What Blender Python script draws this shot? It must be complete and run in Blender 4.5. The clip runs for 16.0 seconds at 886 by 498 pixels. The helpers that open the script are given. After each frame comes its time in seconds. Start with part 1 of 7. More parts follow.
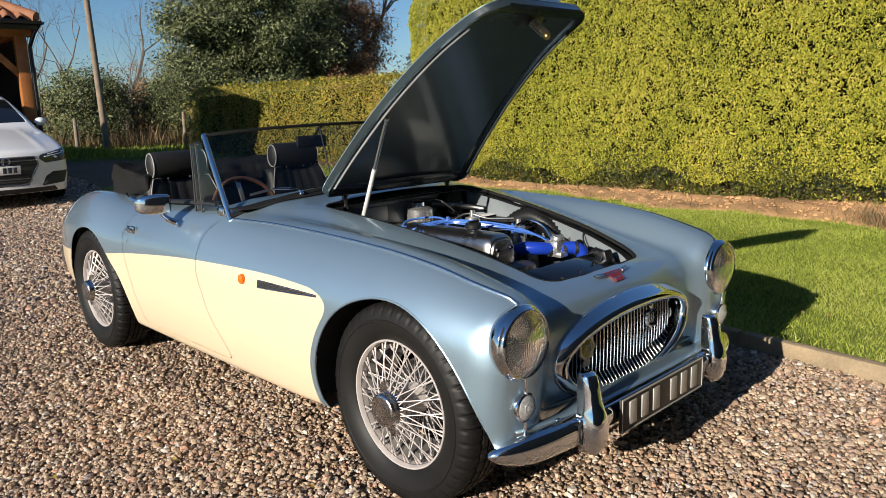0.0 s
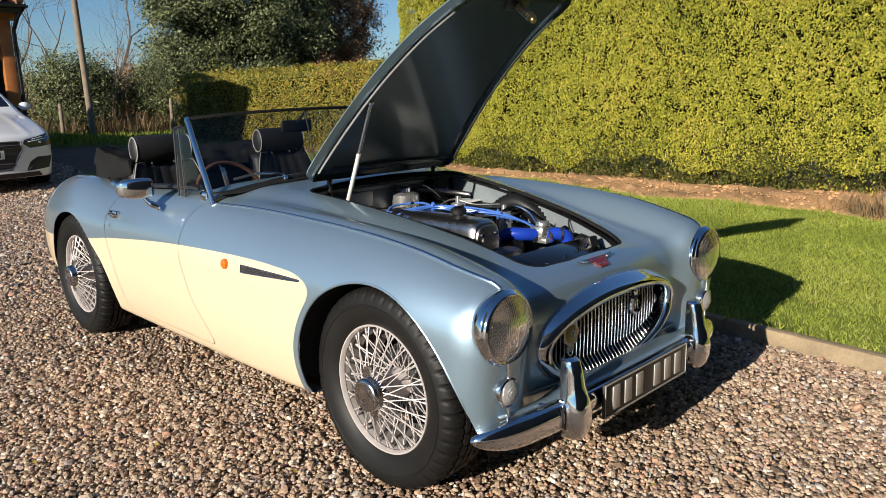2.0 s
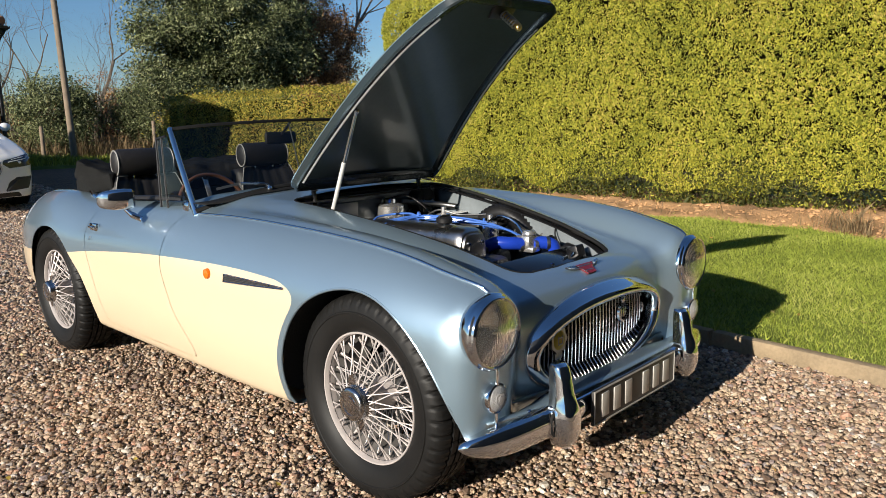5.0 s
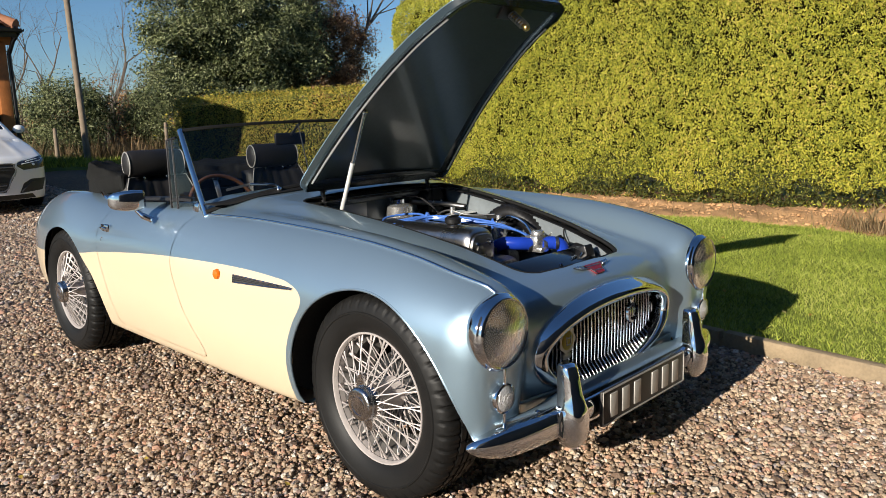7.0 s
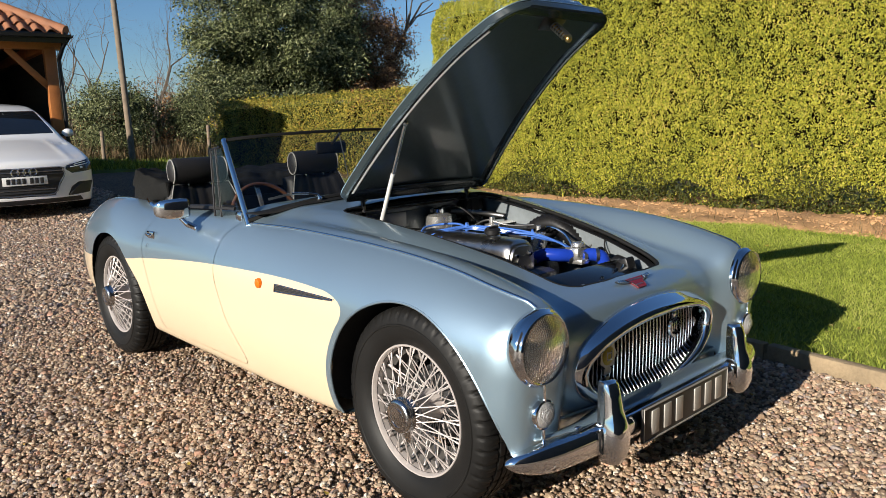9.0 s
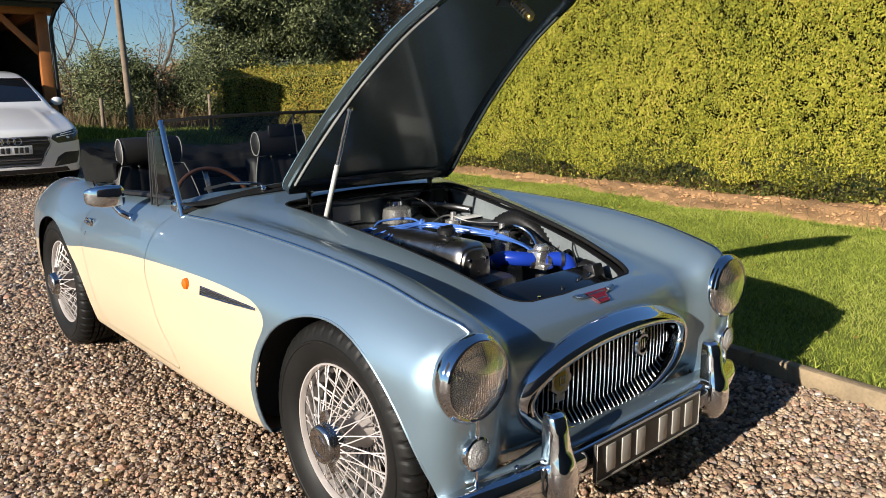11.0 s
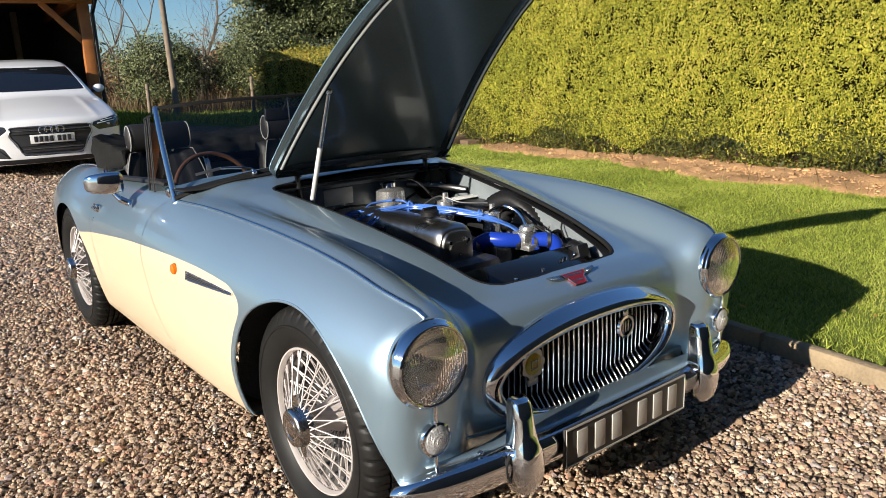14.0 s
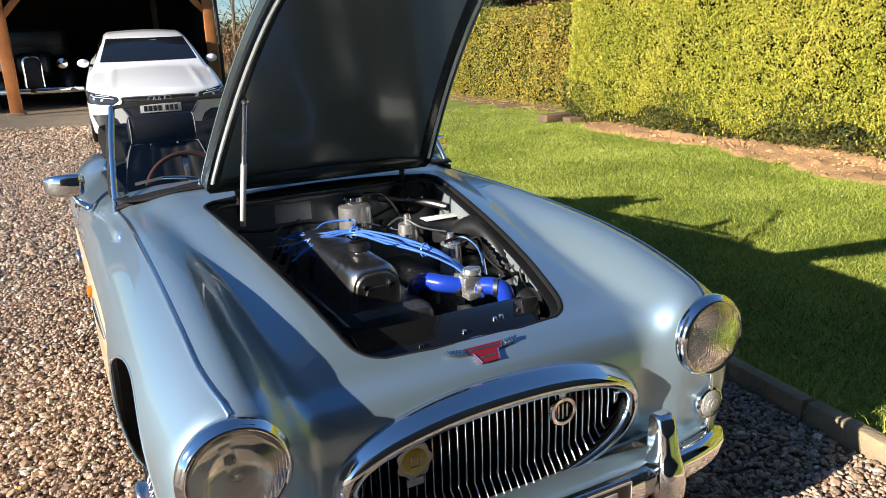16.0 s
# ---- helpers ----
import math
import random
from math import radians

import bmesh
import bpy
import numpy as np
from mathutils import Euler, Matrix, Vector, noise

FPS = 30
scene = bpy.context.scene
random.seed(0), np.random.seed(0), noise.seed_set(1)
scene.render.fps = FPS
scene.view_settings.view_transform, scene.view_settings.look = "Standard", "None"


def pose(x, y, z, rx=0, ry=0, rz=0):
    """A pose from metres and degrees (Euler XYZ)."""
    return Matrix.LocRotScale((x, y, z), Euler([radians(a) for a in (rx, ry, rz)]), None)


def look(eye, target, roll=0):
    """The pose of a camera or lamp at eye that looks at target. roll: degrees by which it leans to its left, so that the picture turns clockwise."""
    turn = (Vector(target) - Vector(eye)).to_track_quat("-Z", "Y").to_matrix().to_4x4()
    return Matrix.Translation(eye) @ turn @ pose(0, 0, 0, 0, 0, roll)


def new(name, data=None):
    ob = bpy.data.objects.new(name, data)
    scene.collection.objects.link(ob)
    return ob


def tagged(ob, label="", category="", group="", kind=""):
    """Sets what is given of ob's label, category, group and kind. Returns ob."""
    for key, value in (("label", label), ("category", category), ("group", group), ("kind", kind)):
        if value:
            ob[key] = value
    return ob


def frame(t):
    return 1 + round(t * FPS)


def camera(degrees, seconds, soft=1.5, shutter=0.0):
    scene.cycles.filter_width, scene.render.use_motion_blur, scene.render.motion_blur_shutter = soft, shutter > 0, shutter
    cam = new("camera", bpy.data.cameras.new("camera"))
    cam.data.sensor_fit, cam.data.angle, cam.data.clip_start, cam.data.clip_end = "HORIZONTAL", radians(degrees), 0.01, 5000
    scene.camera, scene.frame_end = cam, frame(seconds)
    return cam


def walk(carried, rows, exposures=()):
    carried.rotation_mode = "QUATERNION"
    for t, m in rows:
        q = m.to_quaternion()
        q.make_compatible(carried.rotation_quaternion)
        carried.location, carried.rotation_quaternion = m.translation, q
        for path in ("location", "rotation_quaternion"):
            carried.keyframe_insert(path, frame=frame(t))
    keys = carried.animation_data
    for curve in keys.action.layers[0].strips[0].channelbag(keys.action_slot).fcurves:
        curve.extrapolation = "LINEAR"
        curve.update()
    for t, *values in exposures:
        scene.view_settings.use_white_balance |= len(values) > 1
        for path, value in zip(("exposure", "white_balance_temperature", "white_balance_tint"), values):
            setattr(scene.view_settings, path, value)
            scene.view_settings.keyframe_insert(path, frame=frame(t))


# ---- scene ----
cam = camera(61.70, 16.0, soft=0.75)
PATH = [
    (0.0, -2.047, -1.629, 1.217, -44.67, -11.22, 1.82),
    (0.5, -2.039, -1.627, 1.212, -44.91, -11.52, 1.62),
    (1.0, -2.034, -1.625, 1.206, -45.18, -11.81, 1.50),
    (1.5, -2.029, -1.625, 1.202, -45.38, -12.07, 1.47),
    (2.0, -2.027, -1.633, 1.202, -45.41, -12.11, 1.44),
    (2.5, -2.025, -1.635, 1.195, -45.46, -11.88, 1.42),
    (3.0, -2.027, -1.628, 1.183, -45.61, -11.41, 1.34),
    (3.5, -2.020, -1.609, 1.153, -46.03, -10.86, 1.21),
    (4.0, -2.023, -1.620, 1.142, -46.50, -10.30, 1.18),
    (6.5, -2.026, -1.614, 1.145, -46.59, -10.29, 1.63),
    (7.0, -2.020, -1.626, 1.143, -45.85, -10.21, 1.62),
    (7.5, -2.025, -1.616, 1.145, -44.94, -10.04, 1.69),
    (8.0, -2.030, -1.611, 1.149, -44.16, -9.90, 1.73),
    (8.2, -2.032, -1.613, 1.147, -43.93, -9.84, 1.76),
    (10.3, -1.848, -1.614, 1.239, -41.93, -10.75, 1.25),
    (10.5, -1.794, -1.581, 1.230, -42.13, -11.02, 1.04),
    (11.0, -1.682, -1.545, 1.219, -42.07, -12.13, 0.68),
    (11.5, -1.620, -1.561, 1.208, -42.01, -13.28, 0.43),
    (12.0, -1.600, -1.588, 1.207, -41.74, -14.07, 0.29),
    (12.5, -1.594, -1.610, 1.213, -41.12, -14.38, 0.25),
    (13.0, -1.593, -1.630, 1.217, -40.30, -14.21, 0.56),
    (13.5, -1.562, -1.648, 1.216, -39.37, -13.91, 1.28),
    (14.0, -1.502, -1.661, 1.223, -38.54, -13.79, 2.26),
    (14.5, -1.359, -1.615, 1.257, -37.46, -13.83, 3.15),
    (15.0, -1.188, -1.557, 1.303, -35.85, -14.28, 3.53),
    (15.5, -0.999, -1.573, 1.311, -32.64, -15.07, 3.08),
    (16.0, -0.766, -1.626, 1.312, -27.73, -16.05, 2.19),
]
walk(cam, [(t, pose(x, y, z, 90 + pitch, roll, yaw)) for t, x, y, z, yaw, pitch, roll in PATH],
     exposures=[(0.0, 0.51), (8.0, 0.51), (10.5, 0.57), (12.5, 0.62), (14.5, 0.79), (15.5, 0.98), (16.0, 1.16)])

# ---- daylight: a low autumn sun from the car's right side ----
world = bpy.data.worlds.new("world")
scene.world = world
world.use_nodes = True
_wn = world.node_tree.nodes
_sky = _wn.new("ShaderNodeTexSky")
_sky.sky_type = 'NISHITA'
_sky.sun_disc = False
_sky.sun_elevation, _sky.sun_rotation = radians(19.0), radians(263.0)
_sky.air_density, _sky.dust_density, _sky.ozone_density = 1.0, 0.0, 6.0
world.node_tree.links.new(_sky.outputs[0], _wn["Background"].inputs[0])
_wn["Background"].inputs[1].default_value = 0.069
sun = new("sun", bpy.data.lights.new("sun", 'SUN'))
sun.data.energy, sun.data.angle, sun.data.color = 5.0, radians(0.53), (1.0, 0.92, 0.80)
sun.matrix_world = look((-20, -2.6, 7.0), (0, -0.1, 0.0))

rng = np.random.default_rng(7)


# ---- materials ----
def mat(name, col, rough=0.5, metal=0.0, vary=0.12, scale=6.0, fine=60.0, bump=0.0, bump_scale=80.0, coat=0.0, col2=None, spec=0.5, rough_vary=0.1, per_object=0.0, per_island=0.0):
    """A principled surface with colour varied at two scales, optional grain relief and per-piece variation."""
    m = bpy.data.materials.new(name)
    m.use_nodes = True
    nt = m.node_tree
    n, ln = nt.nodes, nt.links
    b = n["Principled BSDF"]
    tc = n.new("ShaderNodeTexCoord")
    big, small = n.new("ShaderNodeTexNoise"), n.new("ShaderNodeTexNoise")
    big.inputs["Scale"].default_value, small.inputs["Scale"].default_value = scale, fine
    big.inputs["Detail"].default_value, small.inputs["Detail"].default_value = 4, 3
    ln.new(tc.outputs["Object"], big.inputs["Vector"])
    ln.new(tc.outputs["Object"], small.inputs["Vector"])
    mix = n.new("ShaderNodeMix")
    mix.data_type = 'RGBA'
    dark = tuple(c * (1 - vary) for c in col)
    light = col2 if col2 else tuple(min(1, c * (1 + vary)) for c in col)
    mix.inputs[6].default_value, mix.inputs[7].default_value = (*dark, 1), (*light, 1)
    add = n.new("ShaderNodeMath")
    add.operation = 'MULTIPLY_ADD'
    ln.new(small.outputs["Fac"], add.inputs[0])
    add.inputs[1].default_value = 0.5
    sub = n.new("ShaderNodeMath")
    sub.operation = 'MULTIPLY_ADD'
    ln.new(big.outputs["Fac"], sub.inputs[0])
    sub.inputs[1].default_value, sub.inputs[2].default_value = 1.6, -0.55
    ln.new(sub.outputs[0], add.inputs[2])
    fac = add.outputs[0]
    if per_object or per_island:
        inf = n.new("ShaderNodeObjectInfo" if per_object else "ShaderNodeNewGeometry")
        pm = n.new("ShaderNodeMath")
        pm.operation = 'MULTIPLY_ADD'
        ln.new(inf.outputs["Random" if per_object else "Random Per Island"], pm.inputs[0])
        pm.inputs[1].default_value = (per_object or per_island) * 2
        pm2 = n.new("ShaderNodeMath")
        pm2.operation = 'SUBTRACT'
        ln.new(fac, pm2.inputs[0])
        pm2.inputs[1].default_value = (per_object or per_island)
        ln.new(pm2.outputs[0], pm.inputs[2])
        fac = pm.outputs[0]
    cl = n.new("ShaderNodeClamp")
    ln.new(fac, cl.inputs[0])
    ln.new(cl.outputs[0], mix.inputs[0])
    ln.new(mix.outputs[2], b.inputs["Base Color"])
    rr = n.new("ShaderNodeMapRange")
    rr.inputs[3].default_value, rr.inputs[4].default_value = max(0.02, rough - rough_vary * rough), min(1, rough + rough_vary * rough)
    ln.new(big.outputs["Fac"], rr.inputs[0])
    ln.new(rr.outputs[0], b.inputs["Roughness"])
    b.inputs["Metallic"].default_value = metal
    b.inputs["Coat Weight"].default_value = coat
    b.inputs["Coat Roughness"].default_value = 0.04
    b.inputs["Specular IOR Level"].default_value = spec
    if bump:
        bn, bp = n.new("ShaderNodeTexNoise"), n.new("ShaderNodeBump")
        bn.inputs["Scale"].default_value, bn.inputs["Detail"].default_value = bump_scale, 4
        ln.new(tc.outputs["Object"], bn.inputs["Vector"])
        bp.inputs["Strength"].default_value, bp.inputs["Distance"].default_value = bump, 0.01
        ln.new(bn.outputs["Fac"], bp.inputs["Height"])
        ln.new(bp.outputs[0], b.inputs["Normal"])
    return m


def ramp_mat(name, stops, rough=0.8, source="island", bump=0.3, bump_scale=120.0, translucent=0.0, spec=0.3, patch=0.0):
    """Pieces that each take one colour of a range, as pebbles and leaves do."""
    m = bpy.data.materials.new(name)
    m.use_nodes = True
    n, ln = m.node_tree.nodes, m.node_tree.links
    b = n["Principled BSDF"]
    g = n.new("ShaderNodeNewGeometry" if source == "island" else "ShaderNodeObjectInfo")
    cr = n.new("ShaderNodeValToRGB")
    el = cr.color_ramp.elements
    while len(el) < len(stops):
        el.new(0.5)
    for e, (p, c) in zip(el, stops):
        e.position, e.color = p, (*c, 1)
    fac = g.outputs["Random Per Island" if source == "island" else "Random"]
    tc = n.new("ShaderNodeTexCoord")
    if patch:
        pn, pm = n.new("ShaderNodeTexNoise"), n.new("ShaderNodeMath")
        pn.inputs["Scale"].default_value = 1.3
        pn.inputs["Detail"].default_value = 4
        ln.new(tc.outputs["Object"], pn.inputs["Vector"])
        ps, pm2 = n.new("ShaderNodeMath"), n.new("ShaderNodeClamp")
        ps.operation, pm.operation = 'MULTIPLY_ADD', 'ADD'
        ln.new(pn.outputs["Fac"], ps.inputs[0])
        ps.inputs[1].default_value, ps.inputs[2].default_value = patch * 2, -patch
        ln.new(fac, pm.inputs[0])
        ln.new(ps.outputs[0], pm.inputs[1])
        ln.new(pm.outputs[0], pm2.inputs[0])
        fac = pm2.outputs[0]
    ln.new(fac, cr.inputs[0])
    nz, mx = n.new("ShaderNodeTexNoise"), n.new("ShaderNodeMix")
    nz.inputs["Scale"].default_value = bump_scale
    ln.new(tc.outputs["Object"], nz.inputs["Vector"])
    mx.data_type, mx.blend_type = 'RGBA', 'MULTIPLY'
    mx.inputs[0].default_value = 0.5
    ln.new(cr.outputs[0], mx.inputs[6])
    ln.new(nz.outputs["Color"], mx.inputs[7])
    gm = n.new("ShaderNodeMix")
    gm.data_type = 'RGBA'
    gm.inputs[0].default_value = 0.35
    ln.new(cr.outputs[0], gm.inputs[6])
    ln.new(mx.outputs[2], gm.inputs[7])
    ln.new(gm.outputs[2], b.inputs["Base Color"])
    b.inputs["Roughness"].default_value = rough
    b.inputs["Specular IOR Level"].default_value = spec
    if bump:
        bp = n.new("ShaderNodeBump")
        bp.inputs["Strength"].default_value, bp.inputs["Distance"].default_value = bump, 0.004
        ln.new(nz.outputs["Fac"], bp.inputs["Height"])
        ln.new(bp.outputs[0], b.inputs["Normal"])
    if translucent:
        tr, ms = n.new("ShaderNodeBsdfTranslucent"), n.new("ShaderNodeMixShader")
        ln.new(gm.outputs[2], tr.inputs[0])
        ms.inputs[0].default_value = translucent
        ln.new(b.outputs[0], ms.inputs[1])
        ln.new(tr.outputs[0], ms.inputs[2])
        ln.new(ms.outputs[0], n["Material Output"].inputs[0])
    return m


def glass_mat(name, tint=(0.95, 0.97, 0.96), clear=0.85):
    """Thin glass: clear, with mirror gloss that grows at grazing angles."""
    m = bpy.data.materials.new(name)
    m.use_nodes = True
    n, ln = m.node_tree.nodes, m.node_tree.links
    t, g, f, x = n.new("ShaderNodeBsdfTransparent"), n.new("ShaderNodeBsdfGlossy"), n.new("ShaderNodeFresnel"), n.new("ShaderNodeMixShader")
    t.inputs[0].default_value = (*(c * clear for c in tint), 1)
    g.inputs["Roughness"].default_value = 0.02
    f.inputs[0].default_value = 1.5
    ln.new(f.outputs[0], x.inputs[0])
    ln.new(t.outputs[0], x.inputs[1])
    ln.new(g.outputs[0], x.inputs[2])
    ln.new(x.outputs[0], n["Material Output"].inputs[0])
    return m


M_BLUE = mat("ice_blue_metallic_paint", (0.335, 0.46, 0.555), 0.345, 0.71, 0.03, 1.5, 900, coat=1.0, bump=0.0)
M_CREAM = mat("old_english_cream_paint", (0.70, 0.565, 0.385), 0.3, 0.0, 0.03, 1.5, 200, coat=0.6)
M_CHROME = mat("chrome", (0.82, 0.83, 0.85), 0.06, 1.0, 0.03, 3, 40)
M_SLAT = mat("dulled_chrome_slat", (0.50, 0.50, 0.51), 0.17, 1.0, 0.12, 14, 90)
M_TYRE = mat("tyre_rubber", (0.0085, 0.0082, 0.0078), 0.55, 0, 0.3, 8, 90, bump=0.06, bump_scale=300, spec=0.3)
M_SPOKE = mat("silver_painted_wire_wheel", (0.55, 0.50, 0.475), 0.42, 0.3, 0.12, 10, 120)
M_BLACK = mat("black_satin_paint", (0.012, 0.012, 0.013), 0.38, 0, 0.3, 6, 90)
M_DARK = mat("dark_underbody", (0.012, 0.012, 0.012), 0.85, 0, 0.3, 5, 60, bump=0.3)
M_BAY = mat("engine_bay_grey_blue_paint", (0.19, 0.215, 0.23), 0.30, 0.1, 0.25, 5, 60)
M_RUBBER = mat("black_rubber_seal", (0.009, 0.009, 0.009), 0.7, 0, 0.2, 12, 90, spec=0.25)
M_LEATHER = mat("black_leather", (0.016, 0.015, 0.015), 0.5, 0, 0.25, 9, 150, bump=0.25, bump_scale=260)
M_PIPING = mat("white_piping", (0.34, 0.33, 0.31), 0.55, 0, 0.1, 9, 90)
M_CANVAS = mat("charcoal_hood_canvas", (0.012, 0.0122, 0.0118), 0.8, 0, 0.3, 8, 300, bump=0.4, bump_scale=400, spec=0.15)
M_WOOD = mat("varnished_wood_rim", (0.11, 0.05, 0.026), 0.25, 0, 0.35, 14, 120, coat=0.6)
M_ALLOY = mat("polished_cast_alloy", (0.76, 0.75, 0.73), 0.25, 0.85, 0.15, 9, 120, bump=0.06, bump_scale=60)
M_STEEL = mat("dull_steel", (0.35, 0.35, 0.35), 0.36, 1.0, 0.2, 12, 120)
M_CAST = mat("cast_iron_engine_grime", (0.065, 0.065, 0.066), 0.38, 0.3, 0.5, 9, 70, bump=0.4, bump_scale=60)
M_BLUEHOSE = mat("blue_silicone_hose", (0.012, 0.045, 0.38), 0.25, 0, 0.12, 10, 120)
M_BLUELEAD = mat("blue_ignition_lead", (0.07, 0.18, 0.58), 0.2, 0, 0.1, 10, 120)
M_STRUT = mat("pale_grey_strut_paint", (0.62, 0.62, 0.60), 0.4, 0.1, 0.08, 8, 90)
# tint stands in for the cockpit's shade; the glass itself is clear
M_SCREEN = glass_mat("windscreen_glass", (0.88, 0.90, 0.88), 0.66)
M_REFLECT = mat("silvered_reflector", (0.90, 0.89, 0.84), 0.07, 1.0, 0.05, 6, 60)
M_AMBER = mat("amber_lens", (0.75, 0.16, 0.01), 0.2, 0, 0.08, 30, 200, coat=0.5)
M_CLEARLENS = mat("frosted_clear_lens", (0.55, 0.55, 0.55), 0.15, 0.4, 0.12, 60, 300, bump=0.6, bump_scale=220, coat=0.8)
M_PLATE = mat("black_plate", (0.03, 0.028, 0.026), 0.45, 0, 0.25, 10, 120)
M_PLATECHAR = mat("embossed_silver_figures", (0.46, 0.44, 0.40), 0.45, 0.3, 0.12, 20, 160)
M_RED = mat("red_enamel", (0.19, 0.010, 0.016), 0.35, 0, 0.15, 20, 160, coat=0.1)
M_YELLOW = mat("yellow_badge_enamel", (0.42, 0.31, 0.03), 0.4, 0, 0.3, 20, 160, coat=0.2)
M_WHITE = mat("white_car_paint", (0.86, 0.86, 0.86), 0.3, 0, 0.015, 1.2, 300, coat=0.8)
M_WPLATE = mat("white_number_plate", (0.82, 0.82, 0.80), 0.4, 0, 0.05, 8, 90)
M_GREYPL = mat("dark_grey_plastic", (0.03, 0.031, 0.033), 0.5, 0, 0.2, 8, 90)
M_OAK = mat("orange_stained_oak", (0.35, 0.125, 0.032), 0.5, 0, 0.35, 4, 45, bump=0.3, bump_scale=30)
M_TILE = mat("orange_clay_pantile", (0.32, 0.135, 0.065), 0.75, 0, 0.3, 5, 60, bump=0.3, per_object=0.3)
M_CONC = mat("worn_concrete", (0.14, 0.112, 0.08), 0.9, 0, 0.25, 4, 60, bump=0.5, bump_scale=70)
M_KERB = mat("weathered_concrete_edging", (0.31, 0.235, 0.145), 0.9, 0, 0.45, 5, 70, bump=0.5, bump_scale=80)
M_SOIL = mat("dry_brown_soil", (0.50, 0.285, 0.135), 0.95, 0, 0.5, 2.2, 40, bump=1.0, bump_scale=30)
M_TURF = mat("turf_base", (0.17, 0.21, 0.026), 0.95, 0, 0.4, 2.5, 50, bump=0.8, bump_scale=60)
M_GRAVELBED = bpy.data.materials.new("gravel_bed")
M_GRAVELBED.use_nodes = True
_n, _l = M_GRAVELBED.node_tree.nodes, M_GRAVELBED.node_tree.links
_vo, _cr, _tc, _bp, _bg, _mx = _n.new("ShaderNodeTexVoronoi"), _n.new("ShaderNodeValToRGB"), _n.new("ShaderNodeTexCoord"), _n.new("ShaderNodeBump"), _n.new("ShaderNodeTexNoise"), _n.new("ShaderNodeMix")
_vo.inputs["Scale"].default_value = 58.0
_bg.inputs["Scale"].default_value, _bg.inputs["Detail"].default_value = 0.7, 5
while len(_cr.color_ramp.elements) < 5:
    _cr.color_ramp.elements.new(0.5)
for _e, (_p, _c) in zip(_cr.color_ramp.elements, [(0.0, (0.07, 0.05, 0.036)), (0.3, (0.24, 0.16, 0.10)), (0.55, (0.40, 0.29, 0.185)), (0.8, (0.15, 0.11, 0.08)), (1.0, (0.50, 0.40, 0.28))]):
    _e.position, _e.color = _p, (*_c, 1)
_l.new(_tc.outputs["Object"], _vo.inputs["Vector"])
_l.new(_tc.outputs["Object"], _bg.inputs["Vector"])
_l.new(_vo.outputs["Color"], _cr.inputs[0])
_mx.data_type, _mx.blend_type = 'RGBA', 'MULTIPLY'
_mx.inputs[0].default_value = 0.6
_l.new(_cr.outputs[0], _mx.inputs[6])
_l.new(_bg.outputs["Fac"], _mx.inputs[7])
_l.new(_mx.outputs[2], _n["Principled BSDF"].inputs["Base Color"])
_bp.inputs["Strength"].default_value, _bp.inputs["Distance"].default_value = 1.0, 0.012
_bp.invert = True
_l.new(_vo.outputs["Distance"], _bp.inputs["Height"])
_l.new(_bp.outputs[0], _n["Principled BSDF"].inputs["Normal"])
_n["Principled BSDF"].inputs["Roughness"].default_value = 0.85
M_BARK = mat("grey_bark", (0.13, 0.105, 0.08), 0.9, 0, 0.4, 6, 60, bump=0.8, bump_scale=40)
M_POLE = mat("weathered_timber_pole", (0.22, 0.17, 0.12), 0.85, 0, 0.3, 5, 70, bump=0.5, bump_scale=60)
M_PEBBLE = ramp_mat("mixed_gravel", [(0.0, (0.099, 0.068, 0.052)), (0.18, (0.366, 0.244, 0.16)), (0.36, (0.594, 0.451, 0.308)), (0.52, (0.228, 0.169, 0.132)), (0.68, (0.653, 0.512, 0.369)), (0.84, (0.525, 0.297, 0.198)), (0.92, (0.307, 0.256, 0.242)), (1.0, (0.871, 0.789, 0.66))], 0.45, bump=0.35, bump_scale=160)
M_HEDGE = ramp_mat("golden_hedge_leaf", [(0.0, (0.18, 0.21, 0.030)), (0.3, (0.36, 0.38, 0.050)), (0.6, (0.53, 0.52, 0.066)), (0.88, (0.69, 0.635, 0.095)), (1.0, (0.72, 0.58, 0.15))], 0.6, bump=0, translucent=0.35, patch=0.4)
M_HEDGEB = ramp_mat("mixed_hedge_leaf", [(0.0, (0.06, 0.085, 0.016)), (0.3, (0.19, 0.20, 0.032)), (0.65, (0.45, 0.38, 0.055)), (0.9, (0.60, 0.45, 0.08)), (1.0, (0.34, 0.17, 0.055))], 0.55, bump=0, translucent=0.2, patch=0.5)
M_LEAF = ramp_mat("evergreen_leaf", [(0.0, (0.018, 0.026, 0.008)), (0.35, (0.065, 0.082, 0.028)), (0.7, (0.18, 0.20, 0.08)), (1.0, (0.38, 0.40, 0.21))], 0.5, bump=0, translucent=0.08, patch=0.35, spec=0.2)
M_LEAFRED = ramp_mat("russet_leaf", [(0.0, (0.10, 0.060, 0.030)), (0.5, (0.26, 0.135, 0.062)), (1.0, (0.46, 0.27, 0.12))], 0.6, bump=0, translucent=0.15, patch=0.3)
M_GRASS = ramp_mat("lawn_grass", [(0.0, (0.12, 0.165, 0.024)), (0.45, (0.31, 0.38, 0.052)), (0.8, (0.47, 0.53, 0.085)), (1.0, (0.58, 0.58, 0.17))], 0.5, bump=0, translucent=0.2, patch=0.65)
# darker copy of the hedge leaf: the shade is put into its colour
M_SKIRT = ramp_mat("hedge_leaf_painted_shade", [(0.0, (0.025, 0.034, 0.007)), (0.6, (0.07, 0.08, 0.014)), (1.0, (0.20, 0.19, 0.03))], 0.6, bump=0, translucent=0.1, patch=0.3)
